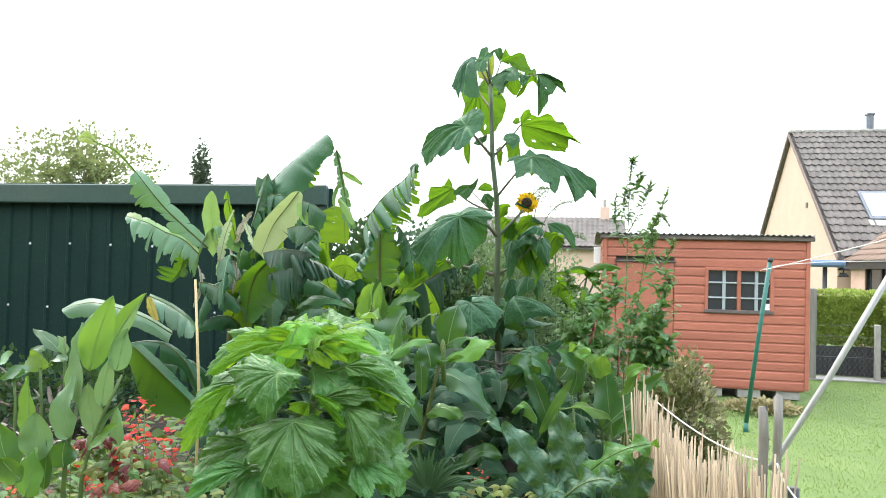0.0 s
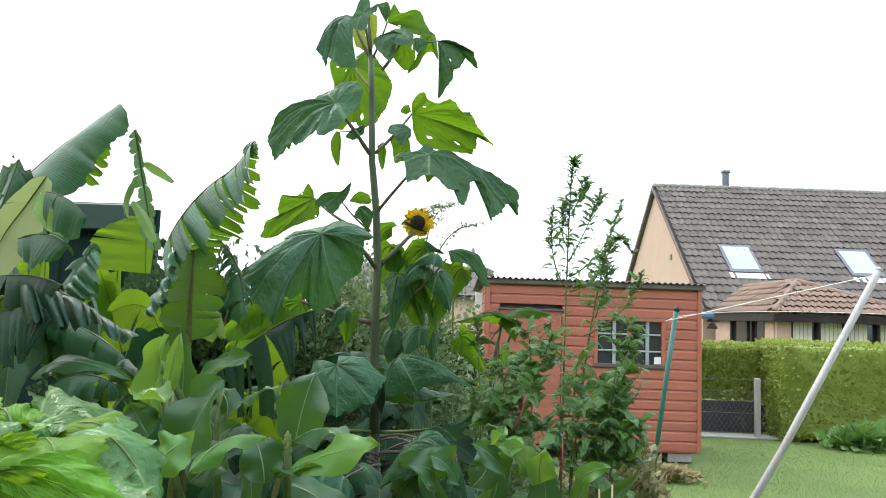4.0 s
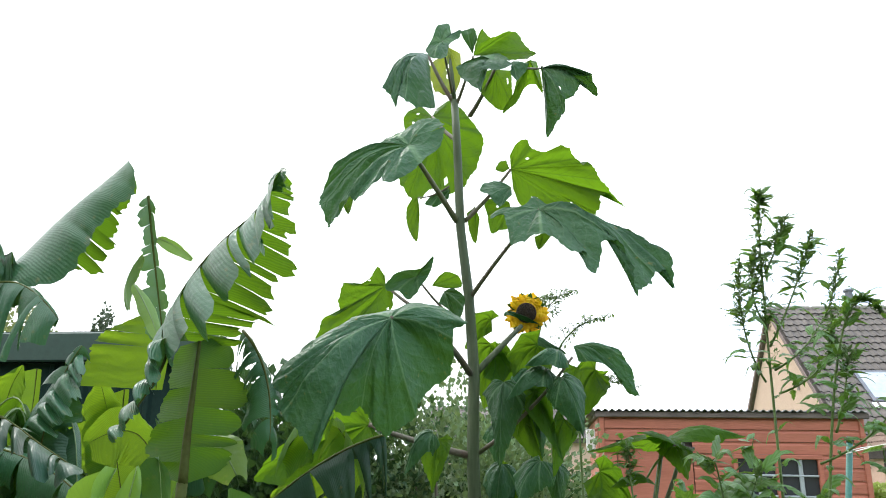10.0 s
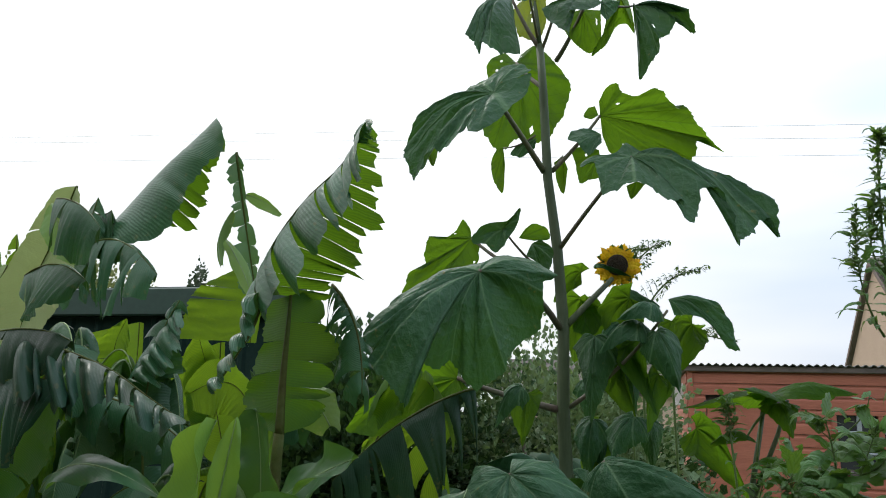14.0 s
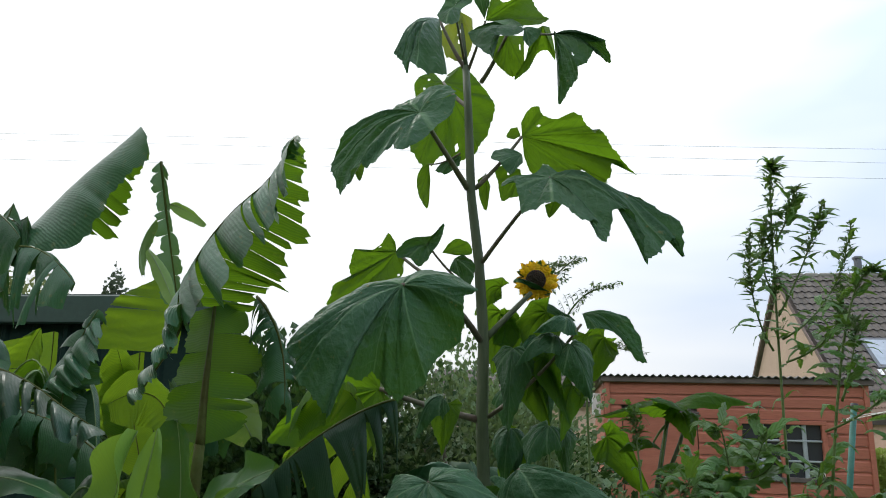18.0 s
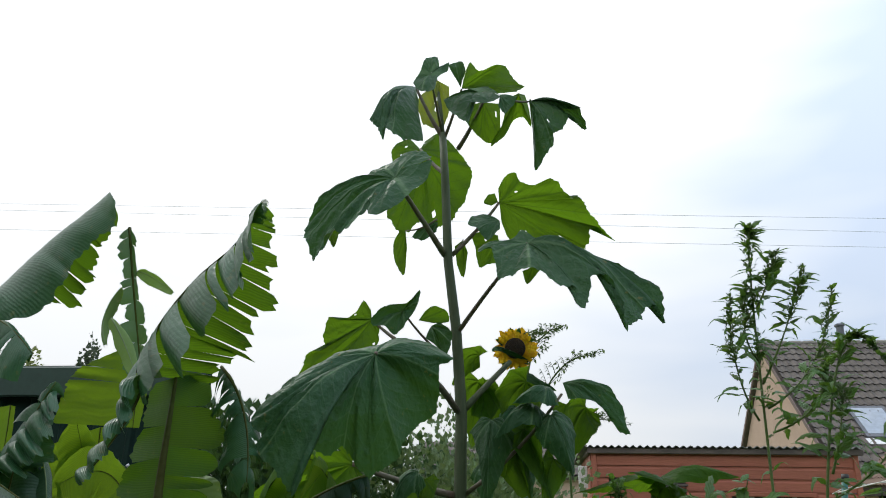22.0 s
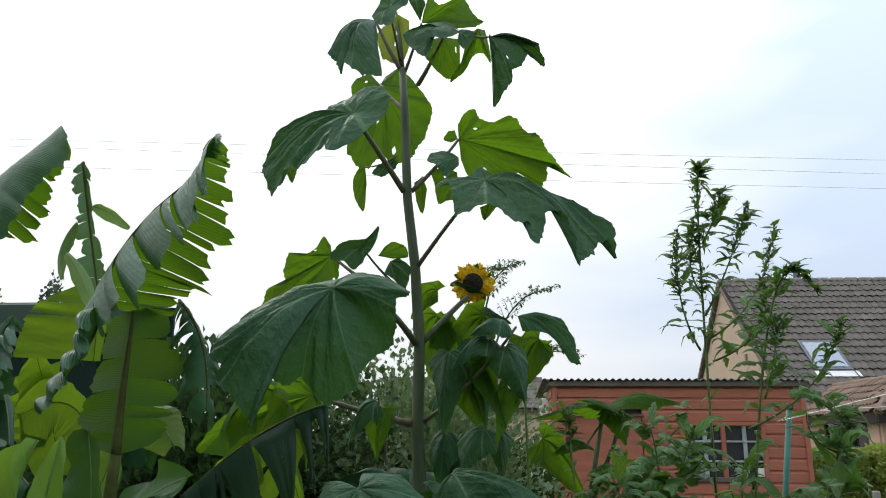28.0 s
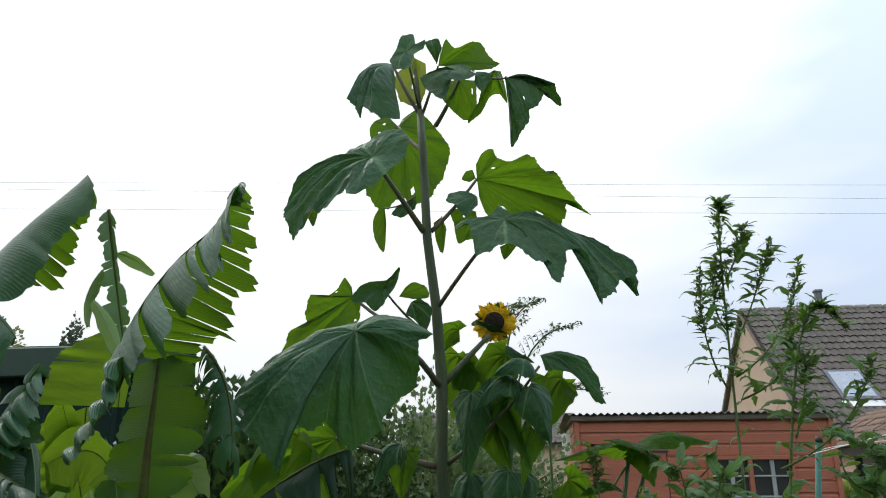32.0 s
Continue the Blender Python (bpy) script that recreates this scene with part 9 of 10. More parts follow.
fan_leaf(big, M_BRY, (0.026, 1.520, 1.429), [(0.011, 1.500, 1.465, 0, 0), (-0.021, 1.500, 1.493, 0, 1), (-0.036, 1.500, 1.477, 0, 1), (-0.009, 1.500, 1.439, 0, 1)],
         (0.0, -0.6, 0.8), 219, teeth=0.1, rounded=0.5, wave=0.08, billow=0.08, arch=0.12, stalk=(0.015, 1.600, 1.399), stalk_r=0.004, stalk_mat=M_PET2)
fan_leaf(big, M_BRY, (0.035, 1.550, 1.426), [(0.036, 1.530, 1.463, 0, 0), (0.078, 1.530, 1.485, 0, 1), (0.125, 1.530, 1.482, 0, 1), (0.115, 1.530, 1.462, 0, 1), (0.074, 1.530, 1.445, 0, 0)],
         (0.0, -0.6, 0.8), 220, teeth=0.1, rounded=0.5, wave=0.08, billow=0.08, arch=0.12, stalk=(0.015, 1.600, 1.396), stalk_r=0.004, stalk_mat=M_PET2)
fan_leaf(big, M_BRY, (0.083, 1.480, 1.421), [(0.110, 1.460, 1.439, 0, 0), (0.171, 1.460, 1.446, 0, 1), (0.182, 1.460, 1.432, 0, 1), (0.142, 1.460, 1.416, 0, 1)],
         (0.0, -0.6, 0.8), 221, teeth=0.1, rounded=0.5, wave=0.08, billow=0.08, arch=0.12, stalk=(0.014, 1.600, 1.391), stalk_r=0.004, stalk_mat=M_PET2)
fan_leaf(big, M_BRY, (0.045, 1.420, 1.411), [(0.023, 1.400, 1.412, 0, 0), (-0.023, 1.400, 1.414, 0, 1), (-0.068, 1.400, 1.391, 0, 1), (-0.006, 1.400, 1.377, 0, 1), (0.045, 1.400, 1.375, 0, 0)],
         (0.0, -0.6, 0.8), 222, teeth=0.1, rounded=0.5, wave=0.08, billow=0.08, arch=0.12, stalk=(0.014, 1.600, 1.381), stalk_r=0.004, stalk_mat=M_PET2)
fan_leaf(big, M_BRY, (0.076, 1.420, 1.407), [(0.109, 1.400, 1.397, 0, 0), (0.154, 1.400, 1.376, 0, 1), (0.145, 1.400, 1.347, 0, 1), (0.100, 1.400, 1.364, 0, 1), (0.075, 1.400, 1.376, 0, 0)],
         (0.0, -0.6, 0.8), 223, teeth=0.1, rounded=0.5, wave=0.08, billow=0.08, arch=0.12, stalk=(0.014, 1.600, 1.377), stalk_r=0.004, stalk_mat=M_PET2)
fan_leaf(big, M_BRY, (0.087, 1.430, 1.416), [(0.130, 1.410, 1.416, 0, 0), (0.190, 1.410, 1.400, 0, 1), (0.205, 1.410, 1.377, 0, 1), (0.151, 1.410, 1.379, 0, 1)],
         (0.0, -0.6, 0.8), 224, teeth=0.1, rounded=0.5, wave=0.08, billow=0.08, arch=0.12, stalk=(0.014, 1.600, 1.386), stalk_r=0.004, stalk_mat=M_PET2)
fan_leaf(big, M_BRY, (-0.020, 1.580, 1.426), [(-0.034, 1.560, 1.458, 0, 0), (-0.013, 1.560, 1.484, 0, 1), (0.019, 1.560, 1.470, 0, 1), (0.009, 1.560, 1.439, 0, 1)],
         (0.0, -0.6, 0.8), 225, teeth=0.1, rounded=0.5, wave=0.08, billow=0.08, arch=0.12, stalk=(0.015, 1.600, 1.396), stalk_r=0.004, stalk_mat=M_PET2)
fan_leaf(big, M_BRY, (-0.074, 1.580, 1.424), [(-0.099, 1.560, 1.445, 0, 0), (-0.138, 1.560, 1.463, 0, 1), (-0.100, 1.560, 1.470, 0, 1), (-0.066, 1.560, 1.451, 0, 1)],
         (0.0, -0.6, 0.8), 226, teeth=0.1, rounded=0.5, wave=0.08, billow=0.08, arch=0.12, stalk=(0.015, 1.600, 1.394), stalk_r=0.004, stalk_mat=M_PET2)
fan_leaf(big, M_BRY, (0.070, 1.600, 1.423), [(0.108, 1.580, 1.452, 0, 0), (0.161, 1.580, 1.459, 0, 1), (0.193, 1.580, 1.446, 0, 1), (0.130, 1.580, 1.428, 0, 1)],
         (0.0, -0.6, 0.8), 227, teeth=0.1, rounded=0.5, wave=0.08, billow=0.08, arch=0.12, stalk=(0.014, 1.600, 1.393), stalk_r=0.004, stalk_mat=M_PET2)
rng = random.Random(21)


def jag(b, m, t, w, seed, young=False, face=(0, -0.6, 0.8), **kw):
    kw.setdefault("fold", 0.12)
    w *= 0.95
    b, m, t = [(q[0], q[1] + 0.07, q[2] - 0.01) for q in (b, m, t)]
    leaf(big, M_BRY if young else M_BRT, b, m, t, w, face, prof=prof_oval, seed=seed, stalk=tuple(BB.lerp(BT, min(1, max(0.3, (b[2] - BB.z - 0.05) / (BT.z - BB.z))))), stalk_r=0.006,
         nu=56, nv=10, wave=0.2, freq=2.4, teeth=0.36, nteeth=9, quilt=0.03, nveins=7, droop=0.06, rib=0.0035, rough_edge=0.2, **kw)


jag((0.011, 1.420, 1.165), (0.060, 1.300, 1.079), (0.065, 1.240, 0.940), 0.165, 1, face=(0, -0.9, 0.4))
jag((-0.013, 1.420, 1.363), (-0.063, 1.340, 1.293), (-0.041, 1.300, 1.182), 0.10, 2, face=(-0.3, -0.8, 0.5))
jag((-0.095, 1.500, 1.339), (-0.248, 1.450, 1.317), (-0.374, 1.420, 1.232), 0.095, 3, face=(-0.3, -0.6, 0.75))
jag((0.179, 1.450, 1.220), (0.290, 1.360, 1.148), (0.317, 1.320, 1.001), 0.115, 4, face=(0.3, -0.85, 0.4))
jag((0.116, 1.520, 1.337), (0.291, 1.450, 1.345), (0.421, 1.400, 1.231), 0.085, 5, face=(0.2, -0.6, 0.8))
jag((0.083, 1.500, 1.256), (0.230, 1.440, 1.274), (0.374, 1.400, 1.228), 0.09, 6, face=(0.2, -0.7, 0.7))
for k in range(22):
    a = k * 2.4 + rng.uniform(-0.3, 0.3)
    f = k / 22
    L = (0.27 - 0.18 * f) * rng.uniform(0.8, 1.2)
    d = Vector((math.cos(a), math.sin(a) * 0.8 - 0.15, 0))
    o = BT + Vector((0, 0, -0.05 + 0.07 * f)) + d * 0.02
    jag(tuple(o), tuple(o + d * L * 0.55 + Vector((0, 0, L * rng.uniform(0.1, 0.4)))), tuple(o + d * L - Vector((0, 0, L * rng.uniform(0.0, 0.5) * (1 - f)))), L * rng.uniform(0.32, 0.45), 60 + k, k % 3 != 0, face=(d.x * 0.3, -0.45, 0.9), fold=rng.uniform(-0.2, 0.5))
jag((-0.110, 1.450, 1.172), (-0.250, 1.420, 1.189), (-0.374, 1.380, 1.097), 0.095, 13, face=(-0.2, -0.7, 0.65))
jag((-0.105, 1.400, 1.062), (-0.235, 1.360, 1.062), (-0.348, 1.320, 0.946), 0.11, 14, face=(-0.2, -0.7, 0.65))
jag((0.180, 1.400, 1.064), (0.323, 1.360, 1.056), (0.400, 1.320, 0.943), 0.11, 15, face=(0.3, -0.8, 0.5))
jag((-0.059, 1.400, 0.967), (-0.146, 1.340, 0.957), (-0.205, 1.300, 0.839), 0.11, 16, face=(-0.2, -0.8, 0.6))
jag((0.023, 1.480, 1.337), (0.169, 1.380, 1.281), (0.226, 1.340, 1.177), 0.085, 17, face=(0.1, -0.8, 0.5))
jag((-0.030, 1.550, 1.430), (-0.144, 1.460, 1.382), (-0.233, 1.420, 1.352), 0.08, 18, True, face=(-0.2, -0.6, 0.75))
jag((0.114, 1.520, 1.419), (0.247, 1.440, 1.404), (0.363, 1.400, 1.331), 0.075, 19, face=(0.2, -0.6, 0.8))
for k in range(11):
    s = 0.42 + 0.5 * k / 11
    o = BB.lerp(BT, s)
    a = 0.2 + (k * 2.4) % 2.9
    L = rng.uniform(0.2, 0.32) * (1.1 - 0.4 * s)
    d = Vector((math.cos(a), math.sin(a), 0))
    e = Vector((-d.y, d.x, 0))
    st = o + d * 0.08
    rim = [st + d * (L * u) + e * (L * v) + Vector((0, 0, -0.16 * u * u)) for u, v in ((0.1, -0.42), (0.3, -0.36), (0.5, -0.45), (0.65, -0.25), (0.95, -0.2), (1.1, 0.0), (0.95, 0.2), (0.65, 0.25), (0.5, 0.45), (0.3, 0.36), (0.1, 0.42))]
    fan_leaf(big, M_BRT, tuple(st), [(*q, 0, 1 - i % 2) for i, q in enumerate(rim)], (d.x * 0.3, d.y * 0.3, 1), 240 + k, stalk=tuple(o), stalk_r=0.004, stalk_mat=M_PET2, teeth=0.1, rounded=0.55, wave=0.08, billow=0.06)

# ---- goosefoot weeds ----
def plume(b, t, seed):
    """An arching feathery spray of tiny leaves."""
    rg = random.Random(seed)
    b, t = np.array(b), np.array(t)
    ob = thing("feathery_spray", "feathery grey-green flower spray behind the sunflower", "flower spray", group="feathery sprays", at=tuple(b))
    base = b.copy()
    base[2] = 0.2
    pts = curve3(b, (b + t) / 2 + np.array((-0.02, 0, 0.05)), t, 12)
    tube("stem", [tuple(base), tuple((base + b) / 2 + np.array((0.02, 0, 0)))] + [tuple(p) for p in pts], 0.005, 0.0015, M_PET2, ob, sides=6)
    for i in range(3, 13):
        for sg in (-1, 1):
            L = 0.10 * (1.15 - i / 13)
            e = pts[i] + np.array((sg * L * 0.5 + 0.02, rg.uniform(-0.03, 0.03), L * rg.uniform(0.3, 0.8)))
            tw = tube("twig", [tuple(pts[i]), tuple((pts[i] + e) / 2 + np.array((0, 0, 0.008))), tuple(e)], 0.0013, 0.0008, M_PET2, ob, sides=4)
            foliage("leaves", [(pts[i] + (e - pts[i]) * s_, (rg.uniform(-1, 1) + sg * 0.4, rg.uniform(-1, 1), rg.uniform(-0.6, 0.6))) for s_ in np.linspace(0.2, 1, 11)], M_GREY, tw, rg, 0.016, 0.24, seg=1)["kind"] = "stuff"


def goosefoot(label, stems, seed, size=0.085, small=0.03, spike=0.35, count=16, r=0.0048):
    """A branching weed. stems: (base, middle, tip) of each stem, the first the main one; big toothed leaves low, narrow ones and seed clusters towards the tips."""
    rg = random.Random(seed)
    w = thing("goosefoot", label, "weed", group="goosefoot plants", at=stems[0][0])
    for si, (b, m, t) in enumerate(stems):
        n_ = count * 2 if si == 0 else count
        pts = curve3(b, m, t, n_)
        rr0 = r if si == 0 else r * 0.6
        st = tube("stem", pts, rr0, rr0 * 0.25, M_PET2, w, sides=6)
        tiny, slim = [], []
        for q in range(0 if spike > 0.25 else 3 if si == 0 else 1):
            i = int(n_ * rg.uniform(0.3, 0.8))
            a = rg.uniform(0, 6.28)
            L = rg.uniform(0.1, 0.2)
            e = pts[i] + np.array((math.cos(a) * L * 0.6, math.sin(a) * L * 0.5, L * 0.7))
            sh = tube("side_shoot", curve3(pts[i], (pts[i] + e) / 2 + np.array((math.cos(a) * 0.02, 0, -0.01)), e, 6), 0.0025, 0.001, M_PET2, st, sides=5)
            foliage("leaves", [(pts[i] + (e - pts[i]) * s_, (math.cos(b0_), math.sin(b0_), rg.uniform(-0.3, 0.7))) for s_ in np.linspace(0.3, 1, 9) for b0_ in (rg.uniform(0, 6.28),)], M_WEED, sh, rg, 0.036, 0.3, hang=0.3)["kind"] = "stuff"
        for i in range(2, n_ + 1):
            u = i / n_
            L = ((0.75 if spike > 0.25 else 0.8) * size * (1 - u) ** 0.7 + small * u) * rg.uniform(0.5, 1.3)
            for q in range(2):
                if u > 0.93:
                    break
                a = i * 2.4 + q * 3.1 + rg.uniform(-0.5, 0.5)
                d = np.array((math.cos(a), math.sin(a) * 0.9, rg.uniform(-0.3, 0.7) + 0.5 * u))
                o = pts[i]
                s0 = o + d * 0.22 * L
                leaf(st, M_WEED, tuple(s0), tuple(s0 + d * 0.5 * L), tuple(s0 + d * L * 0.9 - np.array((0, 0, L * rg.uniform(0.1, 0.75)))), L * (0.42 if u < 0.7 and spike <= 0.25 else 0.17), (d[0] * 0.4 + rg.uniform(-0.4, 0.4), d[1] * 0.4 - rg.uniform(0.0, 0.9), 0.8),
                     prof=prof_heart, seed=rg.randrange(9999), nu=9, nv=3, fold=rg.uniform(-0.3, 0.5), teeth=0.55, nteeth=4, rough_edge=0.2, rib=0.0, stalk=tuple(o), stalk_r=0.0011)
            if u > 1 - spike:
                f = (1 - u) / spike
                ax = (pts[i] - pts[i - 1]) / (np.linalg.norm(pts[i] - pts[i - 1]) + 1e-9)
                for _ in range(5):
                    a_, s_ = rg.uniform(0, 6.28), rg.random()
                    o = pts[i - 1] + (pts[i] - pts[i - 1]) * s_
                    way = ax + np.array((math.cos(a_), math.sin(a_), 0.1)) * rg.uniform(0.5, 0.9)
                    lb = (0.008 + 0.026 * f) * rg.uniform(0.5, 1.2)
                    for q in range(7):
                        b_ = rg.uniform(0, 6.28)
                        tiny.append((o + way * lb * (q + 0.5) / 7, way * 0.8 + np.array((math.cos(b_), math.sin(b_), 0.2)) * 0.7))
                    if rg.random() < 0.9:
                        slim.append((o, np.array((math.cos(a_), math.sin(a_), rg.uniform(0.0, 0.8)))))
        if tiny:
            foliage("seed_head", tiny, M_WEEDG, st, rg, 0.010, 0.24, seg=1, hang=0.0)["kind"] = "stuff"
        if slim:
            foliage("narrow_leaves", slim, M_WEED, st, rg, 0.04, 0.13, hang=0.35)["kind"] = "stuff"
    return w


goosefoot("tall pale goosefoot weed with grey-green seed spikes", [
    ((1.224, 3.05, 0.15), (1.228, 3.050, 1.870), (1.255, 3.050, 2.299)),
    ((1.241, 3.050, 2.114), (1.269, 3.040, 2.170), (1.294, 3.030, 2.248)),
    ((1.233, 3.050, 1.926), (1.296, 3.020, 2.062), (1.340, 3.000, 2.195)),
    ((1.238, 3.050, 1.870), (1.366, 3.080, 1.987), (1.440, 3.100, 2.173)),
    ((1.215, 3.050, 1.842), (1.165, 3.000, 1.960), (1.162, 2.980, 2.121)),
    ((1.242, 3.050, 1.815), (1.330, 3.000, 1.877), (1.356, 2.980, 1.982)),
    ((1.230, 3.050, 1.983), (1.204, 3.040, 2.053), (1.221, 3.040, 2.164))], 1, size=0.07, spike=0.5)
goosefoot("goosefoot stem leaning out towards the lawn", [
    (((1.186, 3.000, 1.433)[0], 3.0, 0.15), (1.298, 2.920, 1.694), (1.425, 2.850, 1.939)),
    ((1.275, 2.930, 1.655), (1.386, 2.850, 1.744), (1.446, 2.800, 1.881)),
    ((1.312, 2.920, 1.720), (1.334, 2.900, 1.809), (1.351, 2.900, 1.901)),
    ((1.385, 2.850, 1.720), (1.398, 2.800, 1.694), (1.422, 2.780, 1.660))], 2, size=0.075, spike=0.3)
goosefoot("leafy green goosefoot in the bed", [
    (((1.122, 3.100, 1.068)[0], 3.1, 0.15), (1.115, 3.100, 1.354), (1.078, 3.100, 1.645)),
    ((1.112, 3.100, 1.441), (1.148, 3.050, 1.561), (1.174, 3.020, 1.647)),
    ((1.106, 3.100, 1.412), (1.053, 3.100, 1.511), (1.015, 3.100, 1.554))], 3, size=0.12, small=0.05, spike=0.1, count=12)
goosefoot("leafy green goosefoot in the bed", [
    (((1.234, 2.950, 1.119)[0], 2.95, 0.15), (1.243, 2.950, 1.329), (1.278, 2.950, 1.530)),
    ((1.245, 2.950, 1.356), (1.302, 2.900, 1.443), (1.325, 2.880, 1.510))], 4, size=0.11, small=0.05, spike=0.1, count=10)
goosefoot("leafy green goosefoot low by the lawn edge", [
    (((1.250, 2.800, 1.163)[0], 2.85, 0.15), (1.330, 2.800, 1.311), (1.388, 2.750, 1.487)),
    ((1.307, 2.800, 1.286), (1.356, 2.750, 1.346), (1.377, 2.720, 1.353)),
    ((1.283, 2.800, 1.261), (1.258, 2.800, 1.355), (1.245, 2.800, 1.415))], 5, size=0.1, small=0.045, spike=0.12, count=10)
goosefoot("leafy goosefoot arching out over the lawn edge", [
    (((1.254, 2.850, 1.149)[0], 2.85, 0.15), (1.364, 2.800, 1.361), (1.396, 2.750, 1.582)),
    ((1.318, 2.800, 1.287), (1.395, 2.760, 1.335), (1.419, 2.720, 1.389)),
    ((1.341, 2.800, 1.336), (1.344, 2.780, 1.423), (1.347, 2.760, 1.484)),
    ((1.279, 2.820, 1.220), (1.366, 2.800, 1.254), (1.404, 2.780, 1.237)),
    ((1.262, 2.840, 1.177), (1.211, 2.840, 1.296), (1.185, 2.840, 1.406))], 8, size=0.1, small=0.05, spike=0.15, count=14)
goosefoot("leafy goosefoot in front of the shed", [
    (((0.993, 3.000, 1.089)[0], 3.0, 0.15), (1.001, 3.000, 1.280), (0.981, 3.000, 1.499)),
    ((0.998, 3.000, 1.307), (1.063, 2.980, 1.395), (1.116, 2.960, 1.481)),
    ((0.999, 3.000, 1.280), (0.930, 3.000, 1.358), (0.886, 3.000, 1.439)),
    ((1.000, 3.000, 1.225), (1.079, 2.980, 1.288), (1.154, 2.960, 1.322))], 9, size=0.11, small=0.05, spike=0.12, count=14)
goosefoot("slender green weed beside the sunflower", [
    (((0.929, 3.400, 0.969)[0], 3.4, 0.15), (0.921, 3.400, 1.202), (0.880, 3.400, 1.402)),
    ((0.922, 3.400, 1.168), (0.955, 3.350, 1.278), (1.001, 3.350, 1.380))], 6, size=0.08, small=0.035, spike=0.3, count=10)
goosefoot("slender green weed beside the sunflower", [
    (((0.991, 3.300, 1.242)[0], 3.3, 0.15), (0.921, 3.300, 1.475), (0.904, 3.300, 1.596)),
    ((0.953, 3.300, 1.386), (0.973, 3.280, 1.478), (0.993, 3.260, 1.540))], 7, size=0.06, small=0.03, spike=0.4, count=10)

broad = thing("young_sunflower", "young sunflower with broad flat-topped leaves and no bloom", "sunflower", at=((1.004, 3.450, 1.404)[0], 3.45, 0.15))
tube("stem", [((0.996, 3.450, 1.403)[0], 3.45, 0.15), (0.976, 3.450, 1.471), (1.021, 3.450, 1.700)], 0.010, 0.006, M_STEM, broad)
tube("stem", [(0.974, 3.450, 1.437), (1.049, 3.450, 1.614), (1.081, 3.450, 1.711)], 0.007, 0.005, M_STEM, broad)


def bl2(b, m, t, w, face, seed):
    # the brightly lit tops get the lighter leaf colour
    broad_leaf(broad, M_SUNLIT, b, m, t, w * 0.8, face, seed=seed, fold=0.12, droop=0.03, wave=0.1, stalk=(1.013, 3.450, 1.665), stalk_r=0.0035)


bl2((1.016, 3.420, 1.713), (0.927, 3.380, 1.714), (0.818, 3.360, 1.688), 0.075, (0, 0.35, 0.95), 1)
bl2((1.034, 3.400, 1.719), (1.120, 3.340, 1.743), (1.209, 3.300, 1.726), 0.085, (0, -0.35, 0.95), 2)
bl2((1.028, 3.380, 1.711), (0.984, 3.300, 1.726), (0.938, 3.250, 1.737), 0.06, (0, -0.4, 0.9), 3)
bl2((1.051, 3.420, 1.700), (1.056, 3.360, 1.673), (1.066, 3.340, 1.615), 0.06, CAMWARD, 4)
bl2((0.968, 3.420, 1.610), (0.920, 3.360, 1.617), (0.869, 3.340, 1.589), 0.045, UPC, 5)
bl2((0.988, 3.420, 1.542), (1.030, 3.360, 1.555), (1.077, 3.340, 1.524), 0.05, UPC, 6)

# ---- cannas, crinkled leaves, palm, begonias ----
canna = thing("canna_lily", "green canna lilies with a few red buds beside the reed screen", "canna lily", at=(1.0, 2.75, 0.15))
gl(canna, (1.159, 2.750, 0.877), (1.133, 2.750, 1.073), (1.119, 2.780, 1.264), 0.072, CAMWARD, 1)
gl(canna, (1.107, 2.700, 0.926), (1.235, 2.650, 1.069), (1.395, 2.620, 1.238), 0.05, UPC, 2)
gl(canna, (0.793, 2.800, 0.854), (0.877, 2.780, 1.023), (0.959, 2.800, 1.160), 0.03, (0.5, -0.8, 0.2), 3, M_GINL)
gl(canna, (1.158, 2.700, 0.971), (1.047, 2.620, 1.043), (0.899, 2.580, 1.033), 0.05, UPC, 4, M_GINL, fold=0.3)
gl(canna, (0.866, 2.800, 0.859), (0.773, 2.800, 1.086), (0.725, 2.820, 1.197), 0.05, CAMWARD, 5)
gl(canna, (0.784, 2.700, 0.932), (0.728, 2.660, 1.035), (0.660, 2.640, 0.992), 0.05, UPC, 6, M_GINL, fold=0.5)
gl(canna, (1.174, 2.800, 1.023), (1.242, 2.800, 1.113), (1.281, 2.800, 1.258), 0.035, CAMWARD, 7, M_GINL)
gl(canna, (1.184, 2.650, 0.915), (1.246, 2.600, 0.998), (1.322, 2.580, 1.074), 0.05, UPC, 8)
gl(canna, (0.886, 2.750, 1.154), (0.931, 2.750, 1.221), (0.896, 2.780, 1.278), 0.06, CAMWARD, 9)
gl(canna, (1.096, 2.750, 1.168), (1.045, 2.740, 1.248), (0.953, 2.740, 1.278), 0.05, UPC, 10, M_GINL)
gl(canna, (0.946, 2.850, 1.058), (0.973, 2.850, 1.177), (0.913, 2.850, 1.262), 0.05, CAMWARD, 11)
